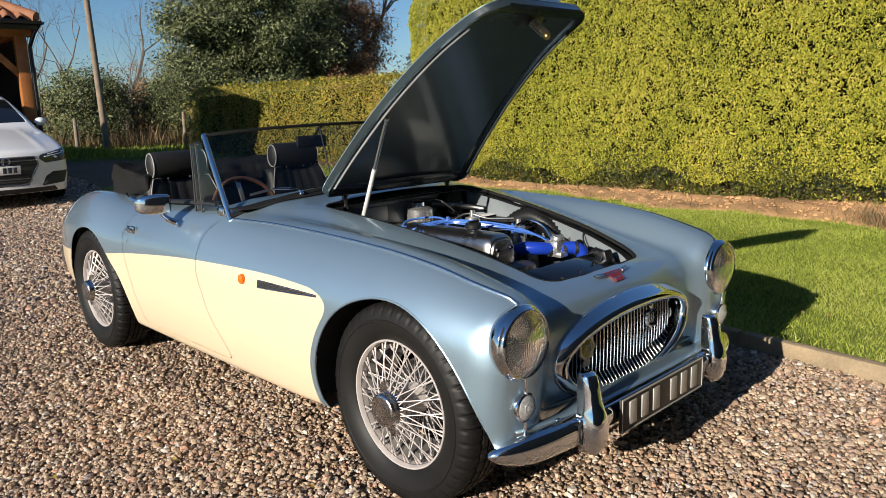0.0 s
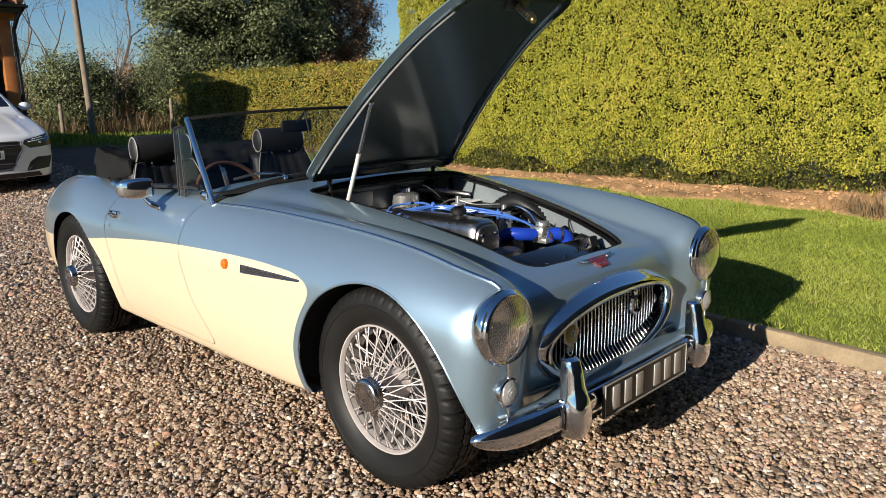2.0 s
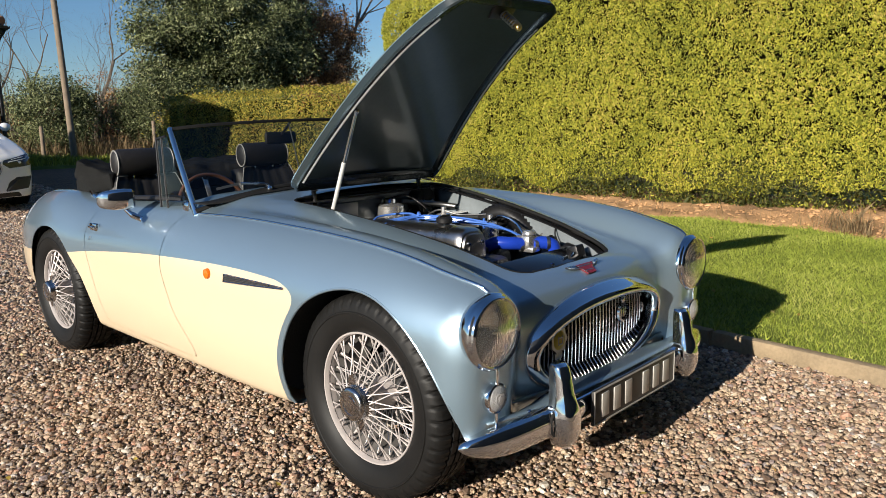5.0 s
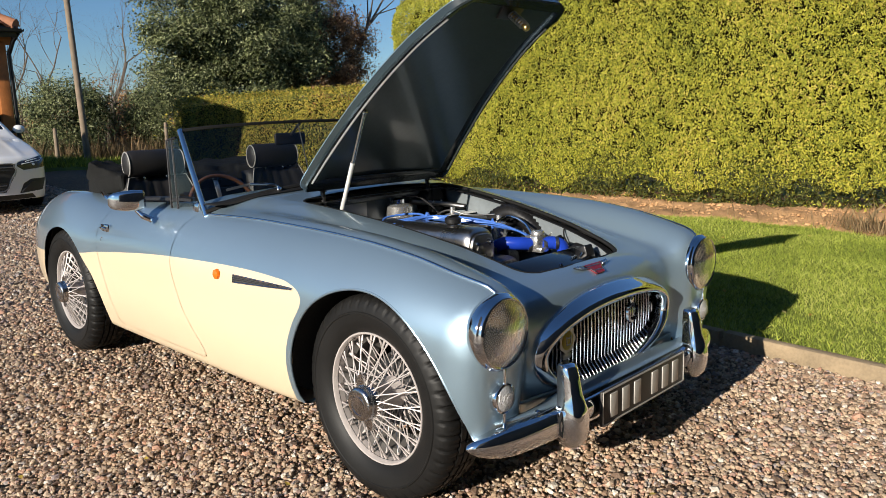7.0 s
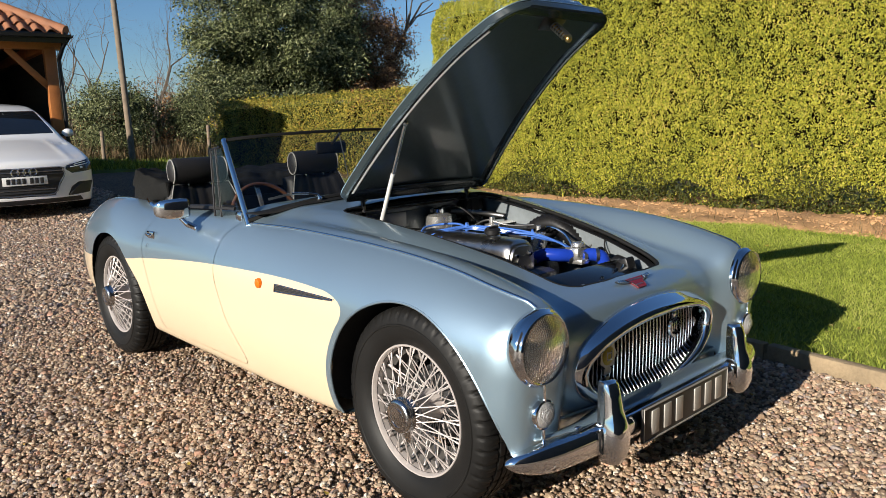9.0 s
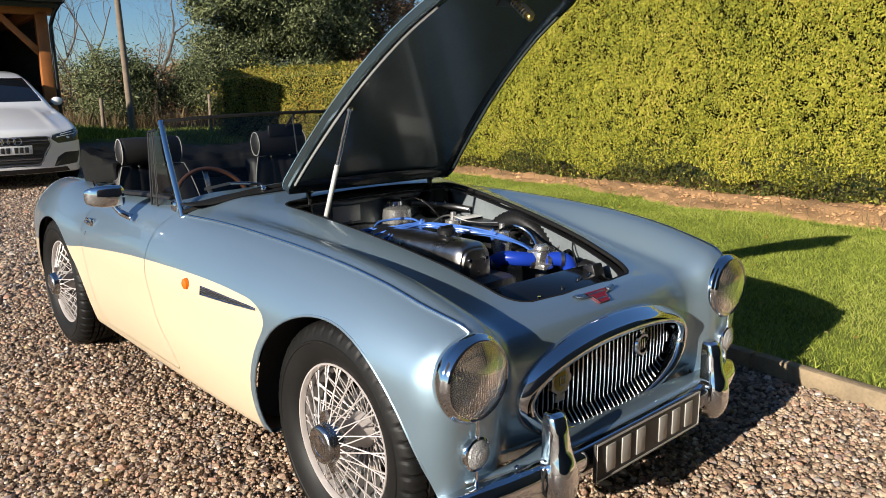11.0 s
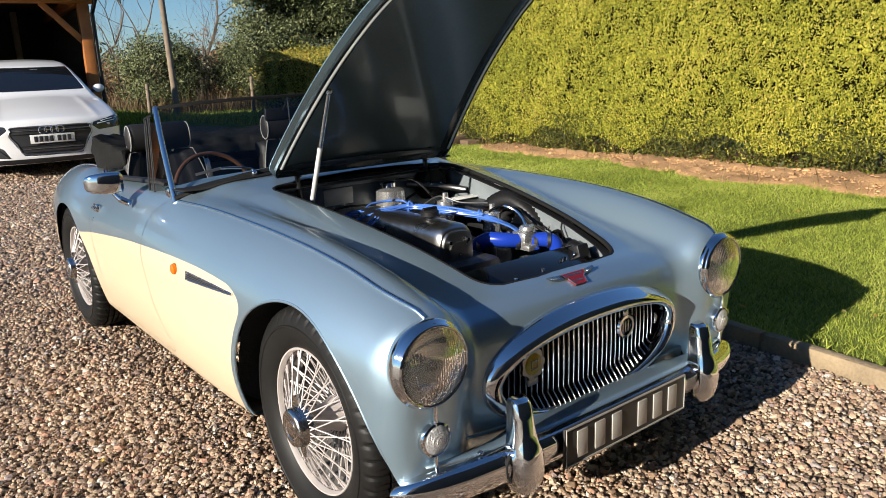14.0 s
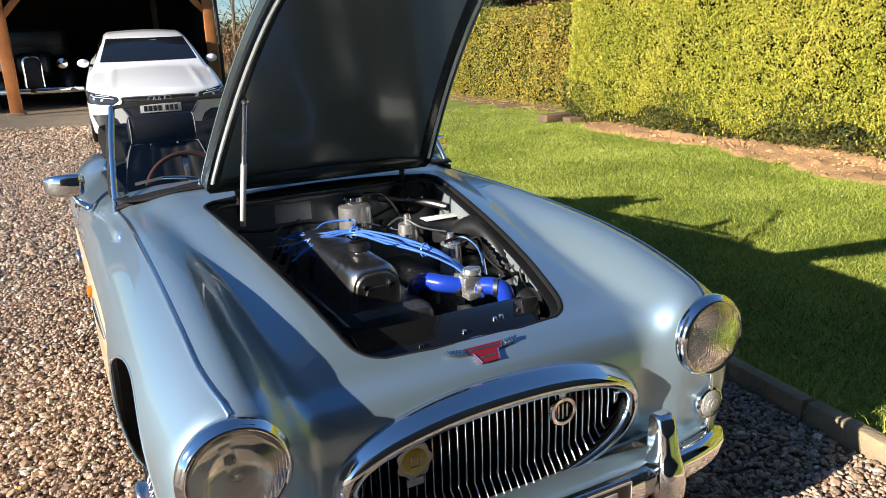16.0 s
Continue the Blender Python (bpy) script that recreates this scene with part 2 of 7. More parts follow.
M_DEADGRASS = ramp_mat("dry_stems", [(0.0, (0.10, 0.065, 0.03)), (1.0, (0.30, 0.21, 0.11))], 0.8, bump=0)
# near-black, no gloss: stands in for deep shade between the leaves
M_CORE = mat("hedge_core_shade", (0.011, 0.010, 0.005), 0.95, 0, 0.4, 8, 60, spec=0.0)


# ---- geometry kit: a geo is (vertices, faces) ----
def join(*gs):
    v, f, o = [], [], 0
    for gv, gf in gs:
        v.extend(map(tuple, gv))
        f.extend(tuple(i + o for i in q) for q in gf)
        o += len(gv)
    return v, f


def xf(g, m):
    a = np.array(g[0], float).reshape(-1, 3) @ np.array(m.to_3x3()).T + np.array(m.translation)
    flip = m.to_3x3().determinant() < 0
    return a.tolist(), [tuple(reversed(q)) for q in g[1]] if flip else g[1]


def mesh(name, g, mats, smooth=True, sharp=40, index=None):
    me = bpy.data.meshes.new(name)
    me.from_pydata([tuple(p) for p in g[0]], [], [tuple(q) for q in g[1]])
    for m in mats if isinstance(mats, (list, tuple)) else [mats]:
        me.materials.append(m)
    me.polygons.foreach_set("use_smooth", [smooth] * len(me.polygons))
    if index is not None:
        me.polygons.foreach_set("material_index", [int(i) for i in index])
    if smooth and sharp:
        me.set_sharp_from_angle(angle=radians(sharp))
    me.update()
    return me


def part(name, g, mats, parent=None, label="", m=None, smooth=True, sharp=40, index=None):
    ob = new(name, mesh(name, g, mats, smooth, sharp, index))
    if m is not None:
        ob.matrix_basis = m
    if parent is not None:
        ob.parent = parent
    return tagged(ob, label)


def share(name, me, parent, m):
    ob = new(name, me)
    ob.matrix_basis = m
    ob.parent = parent
    return ob


def thing(name, label, category, m=None, group="", kind=""):
    ob = new(name)
    ob.empty_display_size = 0.1
    if m is not None:
        ob.matrix_basis = m
    return tagged(ob, label, category, group, kind)


def box(sx, sy, sz, r=0.0, at=(0, 0, 0), seg=2):
    bm = bmesh.new()
    bmesh.ops.create_cube(bm, size=1.0)
    bmesh.ops.scale(bm, vec=(sx, sy, sz), verts=bm.verts)
    if r:
        bmesh.ops.bevel(bm, geom=bm.edges[:], offset=r, segments=seg, affect='EDGES', profile=0.5)
    bm.verts.index_update()
    g = [(v.co.x + at[0], v.co.y + at[1], v.co.z + at[2]) for v in bm.verts], [tuple(v.index for v in f.verts) for f in bm.faces]
    bm.free()
    return g


def lathe(prof, n=32, axis="z", close=False):
    """prof: (radius, height) rows, turned about the axis."""
    v, f = [], []
    k = len(prof)
    for i in range(n):
        a = 2 * math.pi * i / n
        for r, h in prof:
            p = (r * math.cos(a), r * math.sin(a), h)
            v.append({"z": p, "y": (p[0], -p[2], p[1]), "x": (p[2], p[1], -p[0])}[axis])
    m = k if close else k - 1
    for i in range(n):
        for j in range(m):
            a, b = i * k + j, i * k + (j + 1) % k
            c, d = ((i + 1) % n) * k + (j + 1) % k, ((i + 1) % n) * k + j
            f.append((a, d, c, b))
    return v, f


def tube(path, r, n=8, caps=True, closed=False):
    """A round bar along a path; r may be one radius or one for each point."""
    pts = [Vector(p) for p in path]
    rs = r if isinstance(r, (list, tuple, np.ndarray)) else [r] * len(pts)
    v, f, nrm = [], [], None
    for i, p in enumerate(pts):
        a, b = pts[i - 1 if i or closed else 0], pts[(i + 1) % len(pts) if i < len(pts) - 1 or closed else i]
        t = (b - a).normalized()
        if nrm is None:
            nrm = t.orthogonal().normalized()
        nrm = (nrm - t * nrm.dot(t)).normalized()
        bi = t.cross(nrm)
        for k in range(n):
            q = p + (nrm * math.cos(2 * math.pi * k / n) + bi * math.sin(2 * math.pi * k / n)) * rs[i]
            v.append(tuple(q))
    m = len(pts)
    for i in range(m if closed else m - 1):
        for k in range(n):
            j = (i + 1) % m
            f.append((i * n + k, i * n + (k + 1) % n, j * n + (k + 1) % n, j * n + k))
    if caps and not closed:
        f.append(tuple(reversed(range(n))))
        f.append(tuple((m - 1) * n + k for k in range(n)))
    return v, f


def spline(pts, n=8, closed=False):
    """A smooth line through the points."""
    p = [np.array(q, float) for q in pts]
    m = len(p)
    out = []
    for i in range(m if closed else m - 1):
        a, b, c, d = (p[(i + k) % m] if closed else p[min(max(i + k, 0), m - 1)] for k in (-1, 0, 1, 2))
        for s in range(n):
            t = s / n
            out.append(0.5 * (2 * b + (c - a) * t + (2 * a - 5 * b + 4 * c - d) * t * t + (3 * b - a - 3 * c + d) * t ** 3))
    if not closed:
        out.append(p[-1])
    return [tuple(q) for q in out]


def sweep(path, section, up=(0, 0, 1), closed=False):
    """A flat outline (u to the side, v up) carried along a path."""
    pts = [Vector(p) for p in path]
    v, f, m, k = [], [], len(path), len(section)
    for i, p in enumerate(pts):
        a, b = pts[i - 1 if i or closed else 0], pts[(i + 1) % m if i < m - 1 or closed else i]
        t = (b - a).normalized()
        s = t.cross(Vector(up)).normalized()
        w = s.cross(t).normalized()
        for x, y in section:
            v.append(tuple(p + s * x + w * y))
    for i in range(m if closed else m - 1):
        for j in range(k):
            c = (i + 1) % m
            f.append((i * k + j, i * k + (j + 1) % k, c * k + (j + 1) % k, c * k + j))
    if not closed:
        f.append(tuple(reversed(range(k))))
        f.append(tuple((m - 1) * k + j for j in range(k)))
    return v, f


def prism(outline, depth, axis="y"):
    """A flat outline given depth along an axis, centred on it."""
    n = len(outline)
    mk = {"y": lambda a, b, d: (a, d, b), "x": lambda a, b, d: (d, a, b), "z": lambda a, b, d: (a, b, d)}[axis]
    v = [mk(a, b, -depth / 2) for a, b in outline] + [mk(a, b, depth / 2) for a, b in outline]
    f = [tuple(range(n)), tuple(reversed(range(n, 2 * n)))]
    f += [(i, i + n, (i + 1) % n + n, (i + 1) % n) for i in range(n)]
    bm = bmesh.new()
    vs = [bm.verts.new(p) for p in v]
    for q in f:
        bm.faces.new([vs[i] for i in q])
    bmesh.ops.recalc_face_normals(bm, faces=bm.faces)
    bm.verts.index_update()
    g = v, [tuple(w.index for w in q.verts) for q in bm.faces]
    bm.free()
    return g


def ball(r, at=(0, 0, 0), sx=1, sy=1, sz=1, n=16, k=10):
    prof = [(r * math.sin(math.pi * j / k), -r * math.cos(math.pi * j / k)) for j in range(k + 1)]
    prof[0], prof[-1] = (1e-4, -r), (1e-4, r)
    v, f = lathe(prof, n)
    return [(x * sx + at[0], y * sy + at[1], z * sz + at[2]) for x, y, z in v], f


def cyl(a, b, r, n=12, r2=None):
    return tube([a, b], [r, r if r2 is None else r2], n)


def curve(s, *pts):
    """A smooth function through (place, value) pairs, for whole arrays."""
    xs, vs = np.array([p[0] for p in pts], float), np.array([p[1] for p in pts], float)
    d = np.diff(vs) / np.diff(xs)
    m = np.zeros_like(vs)
    m[0], m[-1] = d[0], d[-1]
    m[1:-1] = np.where(d[:-1] * d[1:] > 0, 2 * d[:-1] * d[1:] / (d[:-1] + d[1:] + 1e-12), 0)
    s = np.clip(np.asarray(s, float), xs[0], xs[-1])
    i = np.clip(np.searchsorted(xs, s) - 1, 0, len(xs) - 2)
    h = xs[i + 1] - xs[i]
    t = (s - xs[i]) / h
    return ((2 * t**3 - 3 * t**2 + 1) * vs[i] + (t**3 - 2 * t**2 + t) * h * m[i] + (-2 * t**3 + 3 * t**2) * vs[i + 1] + (t**3 - t**2) * h * m[i + 1])


def smax(a, b, k):
    h = np.clip(k - np.abs(a - b), 0, None) / k
    return np.maximum(a, b) + h * h * k * 0.25


def smin(a, b, k):
    return -smax(-a, -b, k)


def skin(fn, lo, hi, step):
    """The surface fn(x, y, z) = 0 as even quads, its vertices set exactly onto it."""
    ax = [np.arange(l, h + step, step) for l, h in zip(lo, hi)]
    g = np.meshgrid(*ax, indexing="ij")
    val = fn(*g)
    ins = val < 0
    s = [len(a) for a in ax]
    cnt, acc = np.zeros([n - 1 for n in s], np.int16), np.zeros([n - 1 for n in s] + [3])
    quads = []
    for d in range(3):
        o = [slice(None)] * 3
        o1, o2 = list(o), list(o)
        o1[d], o2[d] = slice(0, -1), slice(1, None)
        a, b = val[tuple(o1)], val[tuple(o2)]
        cross = ins[tuple(o1)] != ins[tuple(o2)]
        ii = np.argwhere(cross)
        if not len(ii):
            continue
        t = (a / (a - b + 1e-30))[cross]
        p = np.stack([ax[k][ii[:, k]] for k in range(3)], 1)
        p[:, d] += t * step
        e, f = [k for k in range(3) if k != d]
        corners = []
        good = np.ones(len(ii), bool)
        for de, df in ((0, 0), (-1, 0), (-1, -1), (0, -1)):
            c = ii.copy()
            c[:, e] += de
            c[:, f] += df
            ok = np.all((c >= 0) & (c < np.array(s) - 1), axis=1)
            good &= ok
            cc = c[ok]
            np.add.at(cnt, tuple(cc.T), 1)
            np.add.at(acc, tuple(cc.T), p[ok])
            corners.append(c)
        flip = ins[tuple(o1)][cross] ^ (d == 1)
        q = np.stack(corners, 1)
        q[~flip] = q[~flip][:, ::-1]
        quads.append(q[good])
    ids = -np.ones(cnt.shape, np.int64)
    used = cnt > 0
    ids[used] = np.arange(used.sum())
    v = acc[used] / cnt[used][:, None]
    h = step * 0.05
    for _ in range(4):
        f0 = fn(*v.T)
        gr = np.stack([(fn(*(v + dv).T) - f0) / h for dv in np.eye(3) * h], 1)
        v = v - np.clip(f0 / ((gr**2).sum(1) + 1e-9), -step, step)[:, None] * gr
    fs = np.concatenate([ids[tuple(np.moveaxis(q, -1, 0))] for q in quads])
    return v.tolist(), [tuple(q) for q in fs.tolist()]


def cut(g, keep, both=False):
    """Clips a geo along keep(v) = 0. Gives the side where keep > 0, or both sides."""
    v = np.array(g[0], float)
    k = np.asarray(keep(v), float)
    k = np.where(np.abs(k) < 1e-5, 1e-5, k)
    k = k.tolist()
    vs, edge = [tuple(p) for p in g[0]], {}
    sides = ([], [])

    def mid(a, b):
        key = (min(a, b), max(a, b))
        if key not in edge:
            a, b = key
            t = k[a] / (k[a] - k[b])
            edge[key] = len(vs)
            vs.append(tuple(vs[a][i] + t * (vs[b][i] - vs[a][i]) for i in range(3)))
        return edge[key]
    for q in g[1]:
        pos = [k[i] > 0 for i in q]
        if all(pos) or not any(pos):
            sides[0 if pos[0] else 1].append(q)
            continue
        new_p, new_n = [], []
        for i, a in enumerate(q):
            b = q[(i + 1) % len(q)]
            (new_p if pos[i] else new_n).append(a)
            if pos[i] != pos[(i + 1) % len(q)]:
                c = mid(a, b)
                new_p.append(c)
                new_n.append(c)
        for s, w in ((0, new_p), (1, new_n)):
            if len(w) > 2:
                sides[s].append(tuple(w))

    def tidy(fs):
        use = sorted({i for q in fs for i in q})
        at = {i: n for n, i in enumerate(use)}
        return [vs[i] for i in use], [tuple(at[i] for i in q) for q in fs]
    return (tidy(sides[0]), tidy(sides[1])) if both else tidy(sides[0])


def solid(ob, thick, offset=-1.0):
    md = ob.modifiers.new("thickness", 'SOLIDIFY')
    md.thickness, md.offset = thick, offset
    return ob


def rises(x, y):
    """The height of the drive, which climbs towards the car port."""
    ramp = np.clip((np.asarray(y, float) - 8.5) / 5.0, 0, 1)
    side = np.clip((7.0 - np.asarray(x, float)) / 4.0, 0, 1)
    return 0.33 * ramp * ramp * (3 - 2 * ramp) * side * side * (3 - 2 * side)


# ---- the sports car: one skin, then opened for doors, bonnet, wheels and cockpit ----
AXF, AXR = 0.0, 2.337
CREST_X = [(-0.6, 0.565), (-0.45, 0.568), (0.0, 0.582), (0.5, 0.602), (1.0, 0.627), (1.5, 0.645), (2.2, 0.66), (2.8, 0.60), (3.3, 0.45)]
CREST_Z = [(-0.6, 0.63), (-0.48, 0.672), (-0.29, 0.733), (-0.1, 0.775), (0.1, 0.80), (0.35, 0.814), (0.65, 0.821), (1.0, 0.820), (1.35, 0.802), (1.85, 0.748), (2.05, 0.79), (2.28, 0.832), (2.55, 0.822), (2.85, 0.73), (3.35, 0.47)]
DECK_Z = [(-0.6, 0.57), (-0.45, 0.634), (-0.36, 0.652), (-0.27, 0.667), (-0.15, 0.706), (0.0, 0.748), (0.35, 0.815), (0.7, 0.860), (1.05, 0.882), (1.4, 0.87), (2.2, 0.83), (2.5, 0.82), (2.9, 0.71), (3.35, 0.50)]
WIDTH = [(-0.6, 0.675), (-0.35, 0.70), (-0.1, 0.728), (0.3, 0.742), (0.8, 0.748), (1.8, 0.748), (2.3, 0.763), (2.6, 0.738), (2.85, 0.688), (3.1, 0.61), (3.35, 0.48)]
SILL = [(-0.6, 0.27), (-0.3, 0.26), (0.2, 0.225), (0.5, 0.213), (1.8, 0.215), (2.3, 0.26), (2.7, 0.30), (3.35, 0.36)]


def body_top(x, y):
    ax = np.abs(x)
    d = ax - curve(y, *CREST_X)
    hollow = curve(y, (-0.6, 6.0), (-0.2, 6.0), (0.3, 4.2), (0.9, 2.6), (3.4, 2.6))
    wing = curve(y, *CREST_Z) - np.where(d < 0, hollow, 2.2) * d * d
    past = np.clip(ax - curve(y, (-0.3, 0.27), (0, 0.32), (0.35, 0.37), (0.7, 0.41), (1.0, 0.45), (1.3, 0.56)), 0, None)
    deck = curve(y, *DECK_Z) - 0.13 * ax * ax - 2.2 * curve(y, (-0.25, 0), (0.1, 1), (0.8, 1), (1.2, 0)) * past * past
    return 0.5 * (wing + deck + np.sqrt((wing - deck) ** 2 + 0.035 ** 2)) - 0.002


def body_fn(x, y, z):
    ax = np.abs(x)
    side = ax - (curve(y, *WIDTH) - 1.3 * np.clip(z - 0.56, 0, None) ** 2 - 0.75 * np.clip(0.45 - z, 0, None) ** 2)
    top = z - body_top(x, y)
    nose = -0.400 + 1.2 * np.clip(z - 0.50, 0, None) ** 2 + 1.2 * np.clip(0.44 - z, 0, None) ** 2 + 0.16 * ax * ax
    wing = -0.425 + 7.0 * np.clip(np.abs(ax - 0.575) - 0.055, 0, None) ** 2 + 0.10 * np.clip(0.52 - z, 0, None)
    front = smin(nose, wing, 0.05) - y
    tail = y - (3.28 - 0.35 * ax * ax - 1.1 * (z - 0.52) ** 2)
    f = smax(side, top, 0.17)
    f = smax(f, front, 0.075)
    f = smax(f, tail, 0.16)
    return smax(f, curve(y, *SILL) - z, 0.03)


def on_body(axis, a, b, lo, hi):
    """Where a line along an axis enters the body: axis x takes (y, z), y takes (x, z), z takes (x, y)."""
    put = {"x": lambda s: (s, a, b), "y": lambda s: (a, s, b), "z": lambda s: (a, b, s)}[axis]
    for _ in range(30):
        mid = (lo + hi) / 2
        if float(body_fn(*(np.array(c, float) for c in put(mid)))) > 0:
            lo = mid
        else:
            hi = mid
    return lo


BONNET_B = [(-0.32, 0.258), (-0.27, 0.267), (0.0, 0.311), (0.35, 0.359), (0.7, 0.402), (0.8, 0.412)]


def bonnet_edge(x, y):
    """Below 0 inside the bonnet's outline."""
    f = smax(np.abs(x) - curve(y, *BONNET_B), -0.290 + 0.25 * x * x - y, 0.085)
    return smax(f, y - 0.725, 0.07)


def bonnet_half(y):
    lo, hi = 0.0, 0.45
    for _ in range(24):
        mid = (lo + hi) / 2
        lo, hi = (mid, hi) if float(bonnet_edge(np.array(mid), np.array(y))) < 0 else (lo, mid)
    return lo


def arch_f(y, z):
    """Round, drawn out a little at the foot of its leading edge."""
    return np.hypot(y - AXF, z - 0.315) - 0.342 - 0.042 * np.clip(-y / 0.3, 0, 1) * np.clip((0.52 - z) / 0.24, 0, 1) ** 1.5


def arch_r(y, z):
    ring = np.hypot(y - 2.27, z - 0.325) - 0.33
    lead = np.hypot((y - 2.12), z - 0.25) - 0.29
    return smin(ring, lead, 0.03)


def cockpit_edge(x, y):
    return smax(smax(np.abs(x) - curve(y, (1.0, 0.56), (1.5, 0.585), (1.9, 0.585), (2.3, 0.53)), curve(np.abs(x), (0, 0.99), (0.3, 1.02), (0.6, 1.13)) - y, 0.05), y - 2.2 + 0.25 * x * x, 0.22)


def grille_edge(x, z):
    """Below 0 inside the grille's mouth."""
    b = np.where(z > 0.445, 0.150, 0.150)
    return ((np.abs(x) / 0.385) ** 2.3 + (np.abs(z - 0.445) / b) ** 2.0) ** (1 / 2.1) - 1.0


def cream_line(v):
    y, z = v[:, 1], v[:, 2]
    top = curve(y, (0.2, 0.60), (0.27, 0.622), (0.36, 0.643), (0.6, 0.651), (1.1, 0.636), (1.83, 0.577), (2.0, 0.555), (2.7, 0.50), (3.4, 0.46)) - z
    f = smin(top, arch_f(y, z) - 0.020, 0.08)
    return np.where((np.abs(v[:, 0]) > 0.5) | (y > 2.9), np.where(y > 0, f, -1), -1)


def door_fn(v):
    y, z = v[:, 1], v[:, 2]
    front = y - curve(z, (0.20, 0.90), (0.29, 0.92), (0.46, 1.046), (0.635, 1.112), (0.73, 1.108), (0.80, 1.06))
    rear = curve(z, (0.2, 1.68), (0.4, 1.75), (0.57, 1.822), (0.69, 1.847), (0.80, 1.84)) - y
    f = smin(smin(front, rear, 0.02), z - 0.262, 0.03)
    return np.where((np.abs(v[:, 0]) > 0.5) & (z > 0.15), f, -1)


def two_tone(g):
    up, low = cut(g, lambda v: -cream_line(v), both=True)
    return join(up, low), [0] * len(up[1]) + [1] * len(low[1])


shell = skin(body_fn, (-0.80, -0.48, 0.18), (0.80, 3.36, 0.93), 0.0135)
shell = cut(shell, lambda v: np.maximum(bonnet_edge(v[:, 0], v[:, 1]), 0.55 - v[:, 2]))
shell = cut(shell, lambda v: np.maximum(arch_f(v[:, 1], v[:, 2]), 0.45 - np.abs(v[:, 0])))
shell = cut(shell, lambda v: np.maximum(arch_r(v[:, 1], v[:, 2]), 0.45 - np.abs(v[:, 0])))
shell = cut(shell, lambda v: np.maximum(cockpit_edge(v[:, 0], v[:, 1]), 0.55 - v[:, 2]))
shell = cut(shell, lambda v: np.maximum(grille_edge(v[:, 0], v[:, 2]) + 0.03, v[:, 1] + 0.20))
for sx in (-1, 1):
    shell = cut(shell, lambda v: np.maximum(np.hypot(v[:, 0] - sx * 0.578, v[:, 2] - 0.578) - 0.088, v[:, 1] + 0.25))
shell = cut(shell, lambda v: v[:, 2] - 0.232 + 0.02 * (np.abs(v[:, 0]) > 0.55))
door_g = cut(shell, lambda v: door_fn(v) - 0.0016)
shell = cut(shell, lambda v: -0.0016 - door_fn(v))

car = thing("sports_car", "ice-blue and cream open vintage roadster, bonnet raised, on gravel", "car")
g, idx = two_tone(shell)
body = solid(part("body", g, [M_BLUE, M_CREAM], car, "metallic ice-blue body with cream lower sides", index=idx), 0.0035)
body.modifiers["thickness"].use_rim = False
for sx in (-1, 1):
    dg = cut(door_g, lambda v: v[:, 0] * sx)
    g, idx = two_tone(dg)
    door = solid(part("door", g, [M_BLUE, M_CREAM], car, "two-tone door, closed", index=idx), 0.0035)
    door.modifiers["thickness"].use_rim = False
    hy, hz = 1.757, 0.690
    hx = abs(on_body("x", hy, hz, -0.9, 0.0)) * sx
    part("door_handle", join(box(0.016, 0.078, 0.034, 0.006, (hx + sx * 0.006, hy, hz)), box(0.016, 0.050, 0.012, 0.004, (hx + sx * 0.016, hy + 0.006, hz))), M_CHROME, door, "chrome push-button handle")
    part("keyhole", join(lathe([(0.001, 0.006), (0.009, 0.006), (0.012, 0.0)], 20, "x"), box(0.004, 0.003, 0.010, 0, (-0.006, 0, 0))), M_CHROME, door, m=pose(abs(on_body("x", 1.772, 0.638, -0.9, 0.0)) * sx, 1.772, 0.638, 0, 0, 180 if sx > 0 else 0))
    # padded capping along the door's top edge
    cap = [(sx * 0.600, y, float(body_top(np.array(0.60), np.array(y))) + 0.001) for y in np.linspace(1.14, 1.83, 14)]
    part("door_capping", sweep(cap, [(-0.022, -0.006), (-0.018, 0.006), (0, 0.010), (0.018, 0.006), (0.022, -0.006)]), M_LEATHER, door, "black padded capping")
    part("door_trim", box(0.015, 0.70, 0.42, 0.006, (sx * 0.592, 1.47, 0.54)), M_LEATHER, door, "black trim panel")

# wheel arches
for sx in (-1, 1):
    for (cy, cz, r) in ((AXF, 0.315, 0.352), (2.25, 0.325, 0.36)):
        prof = [(r, 0.722), (r + 0.004, 0.44), (0.02, 0.43)]
        v, f = lathe([(a, b) for a, b in prof], 40, "x")
        liner = [(sx * x, y * (1.125 if y < 0 and cy == AXF else 1.0) + cy, z + cz) for x, y, z in v], f
        part("wheel_arch", cut(liner, lambda v: -0.003 - body_fn(*v.T)), M_DARK, car, "black inner wheel arch")
    lip = []
    for a in np.linspace(-15, 195, 44):
        r = 0.3415
        for _ in range(6):
            y, z = AXF + r * math.cos(radians(a)), 0.315 + r * math.sin(radians(a))
            r -= float(arch_f(np.array(y), np.array(z)))
        lip.append((sx * (abs(on_body("x", y, z, -0.9, 0.0)) - 0.003), y, z))
    part("arch_lip", tube(lip, 0.0045, 8), M_BLUE, car)

# beading along the wing crests
BEAD_X = [(-0.40, 0.571), (-0.33, 0.588), (-0.23, 0.599), (0.1, 0.606), (0.5, 0.609), (0.75, 0.611), (1.02, 0.624)]
for sx in (-1, 1):
    line = [(sx * float(curve(y, *BEAD_X)), y, on_body("z", float(curve(y, *BEAD_X)), y, 1.0, 0.4) + 0.001) for y in np.linspace(-0.395, 1.015, 64)]
    part("wing_beading", tube(line, 0.0048, 10), M_CHROME, car, "thin bright beading on the wing crest")

